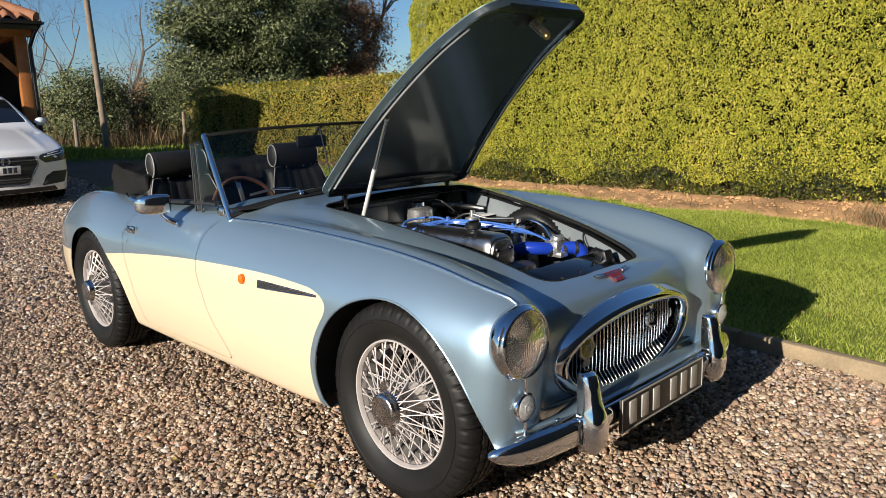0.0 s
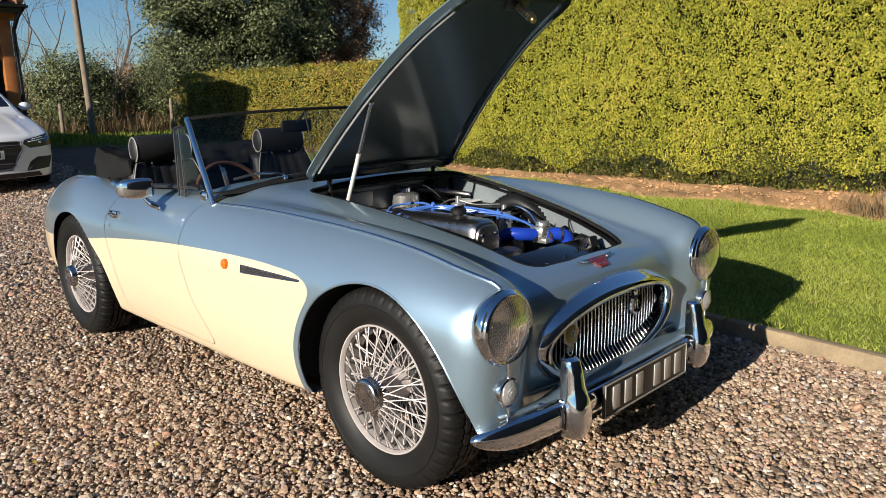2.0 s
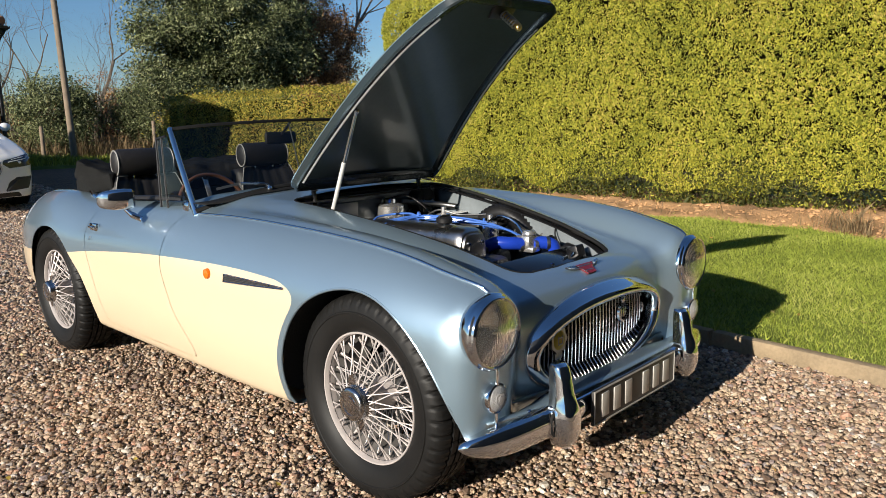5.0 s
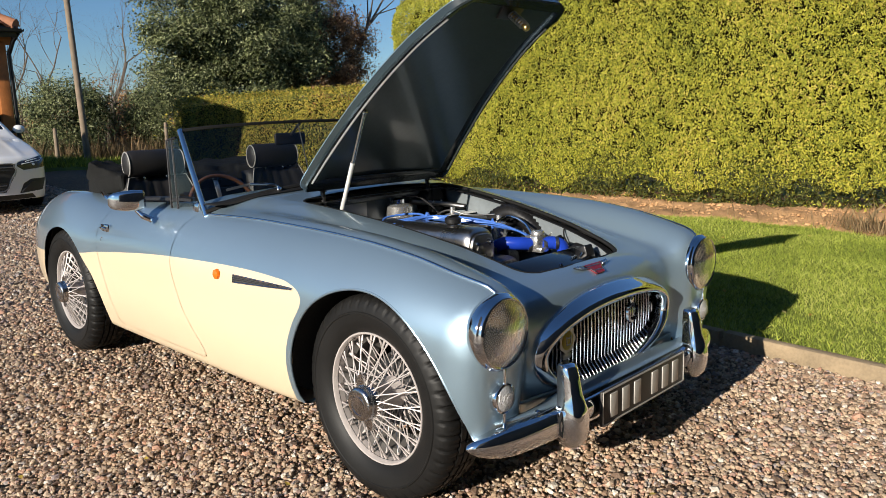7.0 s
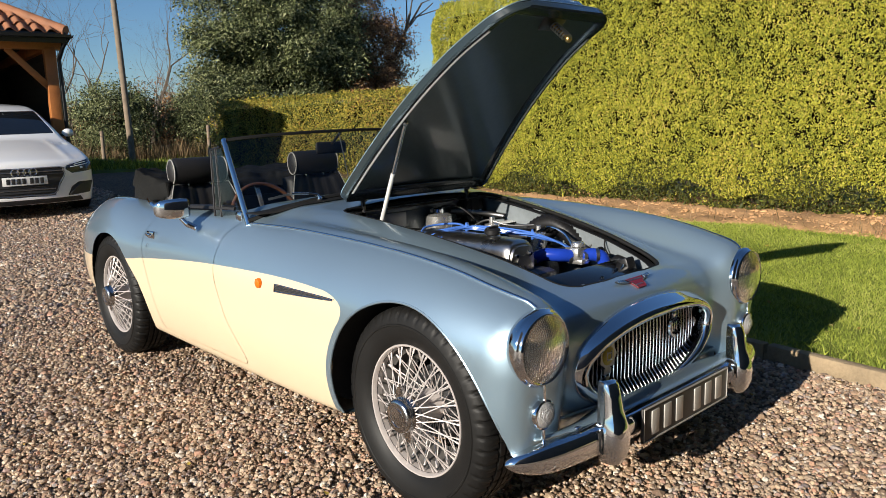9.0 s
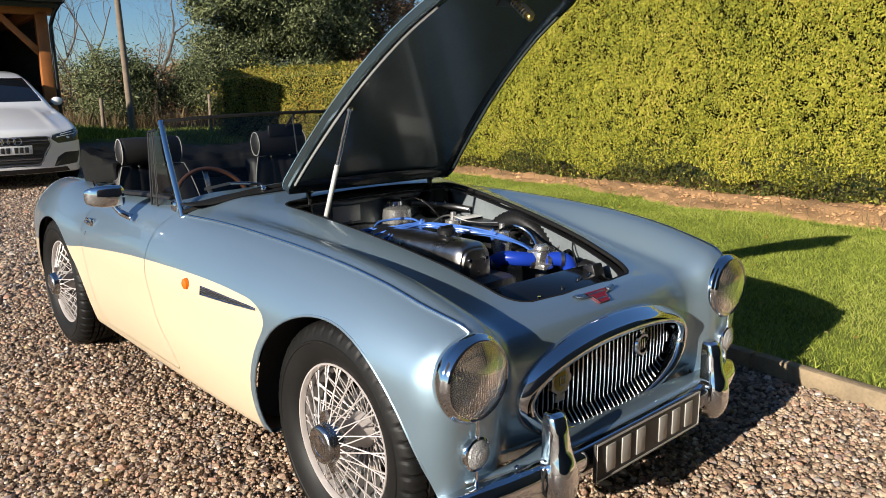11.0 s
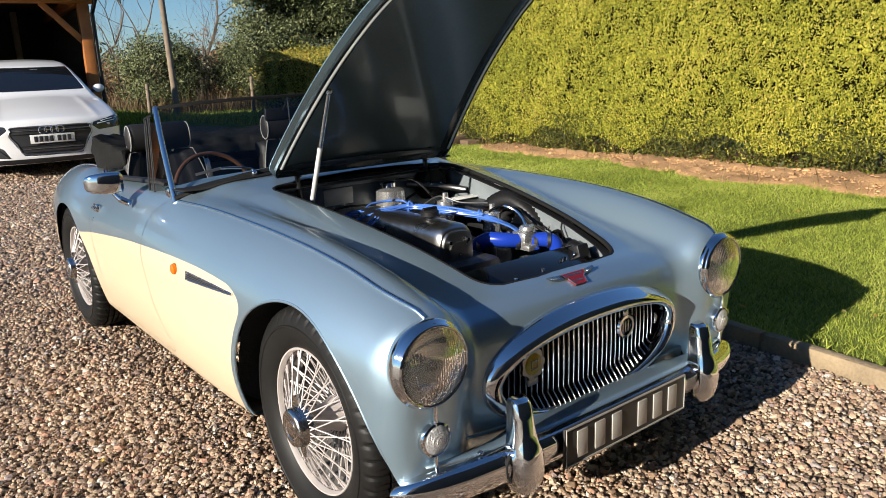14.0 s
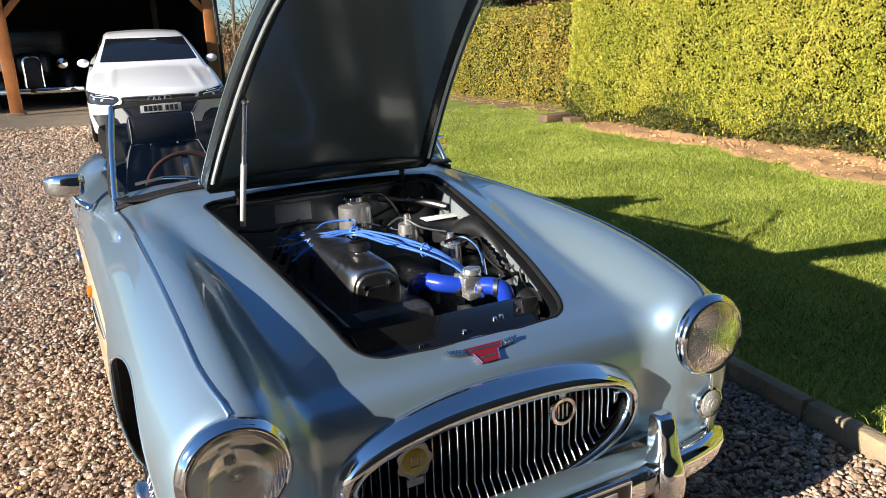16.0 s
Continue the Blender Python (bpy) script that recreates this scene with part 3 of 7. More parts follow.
# floor pan and inner tub
part("underbody", join(box(0.98, 3.2, 0.02, 0.005, (0, 1.45, 0.275)), box(0.86, 1.02, 0.02, 0, (0, 0.22, 0.26))), M_DARK, car)
tub = [box(1.16, 0.03, 0.55, 0.01, (0, 2.24, 0.50)), box(0.24, 1.05, 0.26, 0.06, (0, 1.55, 0.34)), box(1.14, 0.03, 0.52, 0.01, (0, 1.00, 0.47)), box(1.12, 1.2, 0.02, 0, (0, 1.62, 0.285))]
part("cockpit_tub", join(*tub), M_LEATHER, car, "black carpeted cockpit")

# ---- bonnet: outer skin, underside rim and recessed panel, raised on hinges ----
BON_Y0, BON_Y1 = -0.288, 0.722


def bon_z(x, y):
    """The bonnet's own crown: it arches a little above the scuttle line."""
    u = np.clip((np.asarray(y, float) - BON_Y0) / (BON_Y1 - BON_Y0), 0, 1)
    return body_top(x, y) + 0.030 * np.sin(math.pi * u ** 0.85)


def bonnet_sheet(x_in, y_in, dz, n=36, m=64):
    v, f = [], []
    for j in range(m + 1):
        y = BON_Y0 + y_in + (BON_Y1 - BON_Y0 - 2 * y_in) * (0.5 - 0.5 * math.cos(math.pi * j / m))
        w = max(bonnet_half(min(max(y, BON_Y0 + 0.0005), BON_Y1 - 0.0005)) - x_in, 0.002)
        xs = w * np.sin(np.linspace(-math.pi / 2, math.pi / 2, n + 1))
        for x, z in zip(xs, bon_z(xs, np.full(n + 1, y))):
            v.append((float(x), y, float(z) + dz))
    for j in range(m):
        for i in range(n):
            a = j * (n + 1) + i
            f.append((a, a + 1, a + n + 2, a + n + 1))
    return v, f


HINGE = pose(0, 0.735, 0.885) @ pose(0, 0, 0, -50.0) @ pose(0, -0.715, -0.853 + 0.012)
bonnet = solid(part("bonnet", bonnet_sheet(0.004, 0.004, 0.0), M_BLUE, car, "raised bonnet, dark blue-green underside", m=HINGE), 0.003)
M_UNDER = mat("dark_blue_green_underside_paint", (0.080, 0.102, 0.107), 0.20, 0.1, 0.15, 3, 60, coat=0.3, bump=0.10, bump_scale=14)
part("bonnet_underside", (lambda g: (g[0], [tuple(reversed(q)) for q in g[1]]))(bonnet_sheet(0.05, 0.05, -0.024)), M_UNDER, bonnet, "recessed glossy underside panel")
ring = []
for s, xi, yi, dz in ((0, 0.005, 0.005, -0.003), (1, 0.008, 0.008, -0.028), (2, 0.014, 0.014, -0.034), (3, 0.040, 0.040, -0.034), (4, 0.060, 0.060, -0.023)):
    loop = []
    for y in np.linspace(BON_Y0 + yi, BON_Y1 - yi, 60):
        loop.append((max(bonnet_half(min(max(y, BON_Y0 + 0.001), BON_Y1 - 0.001)) - xi, 0.002), y))
    pts = [(x, y) for x, y in loop] + [(-x, y) for x, y in reversed(loop)]
    ring.append([(x, y, float(bon_z(np.array(x), np.array(y))) + dz) for x, y in pts])
n = len(ring[0])
# frame takes a darker tone than the underside panel
part("bonnet_frame", (sum(ring, []), [(k * n + i, (k + 1) * n + i, (k + 1) * n + (i + 1) % n, k * n + (i + 1) % n) for k in range(4) for i in range(n)]), mat("dark_teal_rim", (0.022, 0.031, 0.034), 0.26, 0.1, 0.15, 3, 60, coat=0.4), bonnet, "rolled frame round the underside")
for sx in (-1, 1):
    st = [(sx * (bonnet_half(y) - 0.030), y, float(bon_z(np.array(bonnet_half(y) - 0.03), np.array(y))) - 0.037) for y in np.linspace(-0.15, 0.66, 30)]
    part("edge_flange", sweep(st, [(-0.006, 0), (0, -0.003), (0.006, 0), (0, 0.004)]), M_STRUT, bonnet, "pale edge strip of the bonnet")
zl = float(bon_z(np.array(0.0), np.array(-0.21))) - 0.012
part("latch_plate", box(0.11, 0.055, 0.012, 0.006, (0, -0.205, zl - 0.018)), M_BLACK, bonnet, "black latch plate")
coil = [(0.014 * math.cos(a), -0.205 + 0.014 * math.sin(a), zl - 0.024 - 0.0019 * a) for a in np.linspace(0, 6 * 2 * math.pi, 90)]
part("latch_spring", tube(coil, 0.0028, 6), M_STEEL, bonnet, "coil spring of the bonnet latch")
M_BRASS = mat("brass", (0.62, 0.44, 0.16), 0.3, 1.0, 0.15, 20, 120)
part("latch_pin", join(cyl((0, -0.205, zl - 0.02), (0, -0.205, zl - 0.105), 0.006), ball(0.012, (0, -0.205, zl - 0.105))), M_BRASS, bonnet, "brass latch pin")
part("latch_hook", tube(spline([(0.03, -0.2, zl - 0.02), (0.045, -0.2, zl - 0.06), (0.035, -0.2, zl - 0.085), (0.015, -0.2, zl - 0.08)], 6), 0.005, 8), M_BRASS, bonnet)
# air scoop on the outside of the bonnet
zs = lambda x, y: float(body_top(np.array(x), np.array(y)))
sc_v, sc_f = [], []
for j in range(9):
    t = j / 8
    y = -0.277 + 0.20 * t
    for i in range(17):
        u = 2 * i / 16 - 1
        x = u * (0.135 - 0.03 * t)
        sc_v.append((x, y, float(bon_z(np.array(x), np.array(y))) + 0.001 + 0.040 * max(0.0, 1 - t) ** 1.3 * (1 - abs(u) ** 4)))
for j in range(8):
    for i in range(16):
        a = j * 17 + i
        sc_f.append((a, a + 1, a + 18, a + 17))
solid(part("air_scoop", (sc_v, sc_f), M_BLUE, bonnet, "low blue air scoop"), 0.003)
tooth = mesh("scoop_bar", box(0.0055, 0.006, 0.034, 0.001), M_CHROME)
for i in range(18):
    x = -0.112 + 0.224 * i / 17
    share("scoop_bar", tooth, bonnet, pose(x, -0.276, zs(x, -0.276) + 0.018))
for sx in (-1, 1):
    part("hinge", join(tube(spline([(sx * 0.285, 0.715, 0.78), (sx * 0.285, 0.720, 0.84), (sx * 0.285, 0.722, 0.885), (sx * 0.285, 0.690, 0.920)], 5), 0.0095, 8), ball(0.012, (sx * 0.285, 0.708, 0.905)), ball(0.012, (sx * 0.285, 0.720, 0.870))), M_BLACK, car, "black goose-neck bonnet hinge")
    for q in ((0.700, 0.905), (0.712, 0.872)):
        part("hinge_bolt", ball(0.0085, (sx * 0.285 + 0.006, *q)), M_CHROME, car)
# gas strut
a, b = Vector((-0.309, 0.585, 0.785)), Vector((-0.297, 0.434, 1.163))
part("gas_strut", cyl(a, a.lerp(b, 0.52), 0.0085, 14), M_STRUT, car, "pale steel bonnet gas strut")
part("strut_rod", join(cyl(a.lerp(b, 0.5), b, 0.0072, 10), ball(0.012, tuple(b))), M_CHROME, car)

# rubber seal and rim of the bonnet opening
loop = []
for y in np.linspace(BON_Y0 + 0.001, BON_Y1 - 0.001, 70):
    loop.append((bonnet_half(y) + 0.001, y))
pts = loop + [(-x, y) for x, y in reversed(loop)]
part("bonnet_seal", tube([(x, y, zs(x, y) - 0.006) for x, y in pts], 0.0075, 8, closed=True), M_RUBBER, car, "black rubber seal round the engine bay")
part("bay_flange", sweep([(x * 0.965, 0.22 + (y - 0.22) * 0.975, zs(x, y) - 0.018) for x, y in pts], [(-0.012, 0), (0.012, 0), (0.012, -0.004), (-0.012, -0.004)], closed=True), M_BLACK, car)

# ---- engine bay ----
for sx in (-1, 1):
    v, f = [], []
    ys = np.linspace(-0.30, 0.76, 24)
    for y in ys:
        w = float(curve(y, *BONNET_B)) + 0.012
        z = zs(w, y) - 0.03
        for q in range(7):
            t = q / 6
            v.append((sx * (w + 0.03 * math.sin(t * math.pi * 0.5)), y, z - t * (z - 0.30)))
    for j in range(len(ys) - 1):
        for i in range(6):
            k = j * 7 + i
            f.append((k, k + 1, k + 8, k + 7) if sx < 0 else (k, k + 7, k + 8, k + 1))
    solid(part("inner_wing", (v, f), M_BAY, car, "grey-blue inner wing panel"), 0.004, 1)
part("bulkhead", join(box(0.90, 0.02, 0.52, 0.008, (0, 0.765, 0.565)), box(0.86, 0.02, 0.03, 0.008, (0, 0.760, 0.815))), M_BAY, car, "grey-blue engine bay bulkhead")
part("maker_plate", box(0.125, 0.004, 0.062, 0.001, (-0.105, 0.753, 0.765)), M_STRUT, car, "small dull metal plate on the bulkhead")
part("blower_duct", join(xf(lathe([(0.010, 0.05), (0.055, 0.05), (0.066, 0.035), (0.070, 0.0)], 28, "y"), pose(0.318, 0.755, 0.768)), box(0.05, 0.02, 0.12, 0.008, (0.318, 0.71, 0.778))), M_RUBBER, car, "black round heater duct")
for x in (0.292, 0.345):
    part("duct_bolt", ball(0.009, (x, 0.70, 0.765)), M_CHROME, car)
part("engine_block", join(box(0.22, 0.62, 0.34, 0.03, (-0.06, 0.32, 0.47)), box(0.14, 0.40, 0.16, 0.03, (0.14, 0.33, 0.55)), box(0.20, 0.09, 0.20, 0.03, (-0.05, -0.04, 0.50))), M_CAST, car, "dark grimy cast engine block")
# rocker cover: a long polished box with a rounded end
def cover_ring(y, w, h, n=28):
    """One upright ring of the cover: square-shouldered above, straight below."""
    out = []
    for k in range(n):
        a = 2 * math.pi * k / n
        c, d = math.cos(a), math.sin(a)
        top = h * abs(d) ** 0.55 if d > 0 else -0.105 * abs(d) ** 0.25
        out.append((-0.092 + w * math.copysign(abs(c) ** 0.6, c), y, 0.650 + top))
    return out


rows = [(0.066, 0.050, 0.070), (0.067, 0.058, 0.080), (0.075, 0.060, 0.083), (0.076, 0.066, 0.090), (0.088, 0.071, 0.098), (0.104, 0.073, 0.101)]
for y in np.arange(0.125, 0.53, 0.05):
    rows += [(y, 0.073, 0.101), (y + 0.004, 0.0732, 0.1014), (y + 0.014, 0.0732, 0.1014), (y + 0.018, 0.073, 0.101)]
rows += [(0.550, 0.069, 0.096), (0.557, 0.055, 0.080)]
rc_v = sum([cover_ring(y, w, h) for y, w, h in rows], [])
rc_f = [(j * 28 + i, j * 28 + (i + 1) % 28, (j + 1) * 28 + (i + 1) % 28, (j + 1) * 28 + i) for j in range(len(rows) - 1) for i in range(28)]
rc_f += [tuple(reversed(range(28))), tuple((len(rows) - 1) * 28 + i for i in range(28))]
M_COVER = mat("satin_alloy_cover", (0.52, 0.50, 0.48), 0.28, 1.0, 0.2, 9, 120, bump=0.06, bump_scale=60)
part("rocker_cover", (rc_v, [tuple(reversed(q)) for q in rc_f]), M_COVER, car, "polished alloy rocker cover with cross ribs", sharp=50)
part("rocker_flange", box(0.172, 0.47, 0.012, 0.004, (-0.092, 0.32, 0.592)), M_ALLOY, car)
part("cover_plate", xf(prism([(0.036 * math.copysign(abs(math.cos(a)) ** 0.6, math.cos(a)), 0.046 * math.copysign(abs(math.sin(a)) ** 0.6, math.sin(a))) for a in np.linspace(0, 2 * math.pi, 33)[:-1]], 0.008), pose(-0.092, 0.0645, 0.652)), M_COVER, car, "raised oval end plate")
for x, z in ((-0.130, 0.61), (-0.054, 0.61), (-0.128, 0.70), (-0.056, 0.70)):
    part("cover_bolt", lathe([(0.001, 0.010), (0.006, 0.010), (0.007, 0.0)], 10, "y"), M_CHROME, car, m=pose(x, 0.068, z))
part("oil_filler_cap", join(lathe([(0.001, 0.026), (0.024, 0.026), (0.030, 0.020), (0.030, 0.006), (0.022, 0.0)], 24), box(0.056, 0.010, 0.010, 0.003, (0, 0, 0.028))), M_BLACK, car, "black oil filler cap", m=pose(-0.079, 0.223, 0.752))
part("filler_neck", lathe([(0.020, 0.0), (0.018, 0.020)], 20), M_CHROME, car, m=pose(-0.079, 0.218, 0.742))
# fluid reservoir with a chrome cap, at the back of the engine
part("reservoir", join(lathe([(0.001, 0.0), (0.058, 0.0), (0.058, 0.075), (0.046, 0.082), (0.03, 0.084), (0.001, 0.084)], 28)), M_ALLOY, car, "alloy fluid reservoir", m=pose(0.095, 0.70, 0.695))
part("reservoir_cap", join(lathe([(0.001, 0.022), (0.026, 0.022), (0.034, 0.016), (0.034, 0.0)], 24), box(0.075, 0.014, 0.008, 0.003, (0, 0, 0.012))), M_CHROME, car, m=pose(0.098, 0.72, 0.781))
part("carburettor", join(lathe([(0.001, 0.07), (0.010, 0.07), (0.012, 0.045), (0.030, 0.040), (0.034, 0.0), (0.034, -0.05)], 22)), M_ALLOY, car, "carburettor dashpot", m=pose(0.185, 0.475, 0.700))
part("carburettor", join(lathe([(0.001, 0.07), (0.010, 0.07), (0.012, 0.045), (0.030, 0.040), (0.034, 0.0), (0.034, -0.05)], 22)), M_ALLOY, car, "carburettor dashpot", m=pose(0.225, 0.26, 0.678))
part("air_box", join(box(0.17, 0.24, 0.10, 0.015, (0.345, 0.47, 0.665)), box(0.13, 0.11, 0.06, 0.01, (0.33, 0.27, 0.62))), M_BLACK, car, "black air box")
part("air_box_label", box(0.145, 0.055, 0.003, 0.001, (0.352, 0.555, 0.722)), M_WPLATE, car, "white label plate")
part("relay_box", box(0.055, 0.045, 0.11, 0.008, (0.405, 0.40, 0.735)), M_BAY, car, "grey relay box")
for k, x in enumerate((0.338, 0.384)):
    path = spline([(x - 0.055, 0.43 - 0.05 * k, 0.60), (x - 0.035, 0.37 - 0.05 * k, 0.705), (x - 0.02, 0.28 - 0.05 * k, 0.740 - 0.014 * k), (x - 0.01, 0.18 - 0.05 * k, 0.685), (x + 0.005, 0.12 - 0.05 * k, 0.58), (x, 0.10, 0.46)], 14)
    path = [(px_ + 0.022, py_, pz_) for px_, py_, pz_ in path]
    rr = [0.034 + (0.006 if i % 2 == 0 else -0.004) for i in range(len(path))]
    part("air_hose", tube(path, rr, 18), M_BLACK, car, "black corrugated air hose", sharp=0)
# blue coolant hose and thermostat housing
part("coolant_hose", tube(spline([(0.056, 0.165, 0.610), (0.052, 0.138, 0.650), (0.064, 0.102, 0.672), (0.092, 0.058, 0.672), (0.132, 0.030, 0.668)], 8), 0.0240, 18), M_BLUEHOSE, car, "bright blue silicone coolant hose")
part("coolant_hose", tube(spline([(0.170, 0.008, 0.664), (0.196, -0.020, 0.668), (0.215, -0.042, 0.660), (0.223, -0.050, 0.640), (0.225, -0.052, 0.60)], 8), 0.0240, 18), M_BLUEHOSE, car, "bright blue silicone coolant hose")
part("thermostat_housing", join(box(0.062, 0.060, 0.055, 0.014, (0.153, 0.022, 0.672)), box(0.05, 0.09, 0.02, 0.006, (0.150, 0.022, 0.648)), cyl((0.118, 0.042, 0.690), (0.150, 0.024, 0.690), 0.010)), M_ALLOY, car, "cast alloy thermostat housing")
part("radiator_cap", join(lathe([(0.001, 0.014), (0.022, 0.014), (0.026, 0.008), (0.026, 0.0)], 20), box(0.05, 0.012, 0.008, 0.002, (0, 0, 0.012))), M_ALLOY, car, m=pose(0.158, 0.018, 0.700))
for (c, ax) in (((0.130, 0.034, 0.663), -40), ((0.054, 0.130, 0.655), -60), ((0.175, 0.000, 0.661), -40), ((0.205, -0.032, 0.665), -42)):
    part("hose_clip", lathe([(0.0258, -0.006), (0.0258, 0.006), (0.0238, 0.006), (0.0238, -0.006)], 24, "y", close=True), M_STEEL, car, m=pose(*c, 0, 0, ax + 90))
# ignition leads: from plugs on the engine's right side, tied over the cover, to the distributor
ends = [(-0.215 + 0.014 * (i % 3), 0.430 + 0.026 * i, 0.690 + 0.008 * (i % 2)) for i in range(9)]
for i, e in enumerate(ends):
    o, w = (i - 4) * 0.0062, math.sin(i * 2.4)
    p = [e, (e[0] + 0.040, e[1] - 0.015, 0.722 + 0.006 * w), (-0.105 + o * 0.5, 0.455 + 0.35 * (e[1] - 0.52), 0.744 + 0.006 * w), (-0.018 + o * 0.4, 0.417 + o * 0.9, 0.754 + 0.006 * math.cos(i * 2.0)), (0.045 + o, 0.300 + o * 1.3, 0.748 + 0.007 * w), (0.105 + o, 0.190 + o * 1.2, 0.732 + 0.006 * math.cos(i)), (0.150 + 0.5 * o, 0.105 + o * 0.6, 0.708), (0.166 + 0.3 * o, 0.060, 0.685)]
    part("ignition_lead", tube(spline(p, 8), 0.0034, 8), M_BLUELEAD, car, "blue rubber ignition lead")
p = [(-0.018, 0.417, 0.756), (0.015, 0.49, 0.758), (0.040, 0.56, 0.752), (0.03, 0.62, 0.745), (-0.04, 0.64, 0.738), (-0.09, 0.61, 0.715)]
part("ignition_lead", tube(spline(p, 8), 0.0043, 8), M_BLUELEAD, car, "blue rubber coil lead")
p = [(0.20, 0.25, 0.725), (0.245, 0.22, 0.742), (0.265, 0.16, 0.715), (0.25, 0.10, 0.655)]
part("breather_pipe", tube(spline(p, 8), 0.0055, 8), M_CHROME, car, "pale breather pipe")
part("cable_tie", lathe([(0.021, -0.004), (0.021, 0.004), (0.018, 0.004), (0.018, -0.004)], 16, "y", close=True), M_BLUELEAD, car, m=pose(-0.018, 0.417, 0.755, 0, 0, 32))
part("cable_tie", lathe([(0.021, -0.003), (0.021, 0.003), (0.018, 0.003), (0.018, -0.003)], 16, "y", close=True), M_BLUELEAD, car, m=pose(0.105, 0.190, 0.733, 0, 0, 32))
part("loose_wire", tube(spline([(0.33, 0.10, 0.66), (0.35, 0.06, 0.70), (0.335, 0.02, 0.72), (0.30, 0.0, 0.68), (0.31, -0.03, 0.62)], 6), 0.003, 6), M_BLACK, car)
part("loose_wire", tube(spline([(0.14, 0.73, 0.80), (0.19, 0.68, 0.80), (0.21, 0.60, 0.75), (0.20, 0.52, 0.69)], 6), 0.004, 6), M_BLACK, car)
part("loose_wire", tube(spline([(-0.24, 0.60, 0.70), (-0.17, 0.54, 0.715), (-0.11, 0.56, 0.72)], 6), 0.0025, 6), M_PIPING, car)
# plug caps, wiring, pipes and fittings
for i, e in enumerate(ends):
    part("plug_cap", join(cyl((e[0] - 0.012, e[1], e[2] - 0.030), (e[0] + 0.002, e[1], e[2] + 0.004), 0.008, 10, 0.006)), M_RUBBER, car, "black rubber plug cap")
part("distributor_cap", join(lathe([(0.001, 0.028), (0.016, 0.028), (0.026, 0.018), (0.030, 0.0), (0.030, -0.03)], 20), *[cyl((0.02 * math.cos(a), 0.02 * math.sin(a), 0.015), (0.02 * math.cos(a), 0.02 * math.sin(a), 0.036), 0.005, 8) for a in np.linspace(0, 5.3, 6)]), M_BLACK, car, "black distributor cap", m=pose(0.085, 0.13, 0.630))
part("heater_pipe", tube(spline([(0.20, 0.742, 0.775), (0.30, 0.70, 0.76), (0.36, 0.66, 0.75), (0.40, 0.60, 0.74)], 6), 0.013, 12), M_STEEL, car, "dull metal heater pipe")
part("fuel_pipe", tube(spline([(0.16, 0.60, 0.70), (0.175, 0.50, 0.755), (0.20, 0.40, 0.74), (0.225, 0.28, 0.748)], 8), 0.004, 8), M_STEEL, car, "thin metal fuel pipe")
for k, q in enumerate(([(0.24, 0.72, 0.74), (0.16, 0.70, 0.72), (0.06, 0.62, 0.71), (0.03, 0.50, 0.69)], [(-0.30, 0.70, 0.74), (-0.20, 0.73, 0.72), (-0.08, 0.735, 0.725), (0.03, 0.735, 0.715)], [(0.36, 0.05, 0.60), (0.31, 0.02, 0.67), (0.25, 0.02, 0.66), (0.20, 0.06, 0.62)], [(0.29, 0.30, 0.70), (0.30, 0.22, 0.73), (0.27, 0.13, 0.70), (0.29, 0.05, 0.66)], [(-0.25, 0.10, 0.62), (-0.19, 0.02, 0.60), (-0.08, -0.06, 0.60), (0.05, -0.08, 0.61)])):
    part("loose_wire", tube(spline(q, 8), (0.0045, 0.004, 0.006, 0.004, 0.005)[k], 7), M_RUBBER, car, "black wiring and small pipes")
for x, y, z in ((-0.148, 0.10, 0.640), (-0.148, 0.28, 0.640), (-0.148, 0.46, 0.640), (-0.036, 0.10, 0.640), (-0.036, 0.28, 0.640)):
    part("cover_bolt", lathe([(0.001, 0.010), (0.007, 0.010), (0.008, 0.0)], 10), M_CHROME, car, m=pose(x, y, z))
for x in (-0.125, -0.10, -0.06, 0.12, 0.15, 0.20, 0.24):
    part("bulkhead_fitting", join(lathe([(0.001, 0.016), (0.006, 0.016), (0.009, 0.004), (0.012, 0.0)], 10, "y")), M_STEEL, car, m=pose(x + 0.01, 0.752, 0.70 + 0.03 * math.sin(x * 50)))
part("earth_strap", tube(spline([(-0.16, 0.70, 0.735), (-0.20, 0.66, 0.72), (-0.17, 0.60, 0.715), (-0.13, 0.585, 0.715)], 8), 0.0045, 7), M_STEEL, car, "braided metal earth strap")
part("linkage_rod", cyl((0.10, 0.66, 0.72), (0.19, 0.50, 0.705), 0.004, 8), M_CHROME, car, "bright throttle linkage rod")
part("hose_bracket", join(box(0.03, 0.07, 0.006, 0.002, (0.115, -0.045, 0.625)), box(0.006, 0.07, 0.04, 0.002, (0.098, -0.045, 0.610))), M_STEEL, car)
part("horn", join(xf(lathe([(0.001, 0.02), (0.02, 0.02), (0.035, 0.0), (0.042, -0.03)], 20, "y"), pose(0.275, -0.10, 0.62)), box(0.04, 0.06, 0.05, 0.01, (0.285, -0.05, 0.615))), M_BLACK, car)
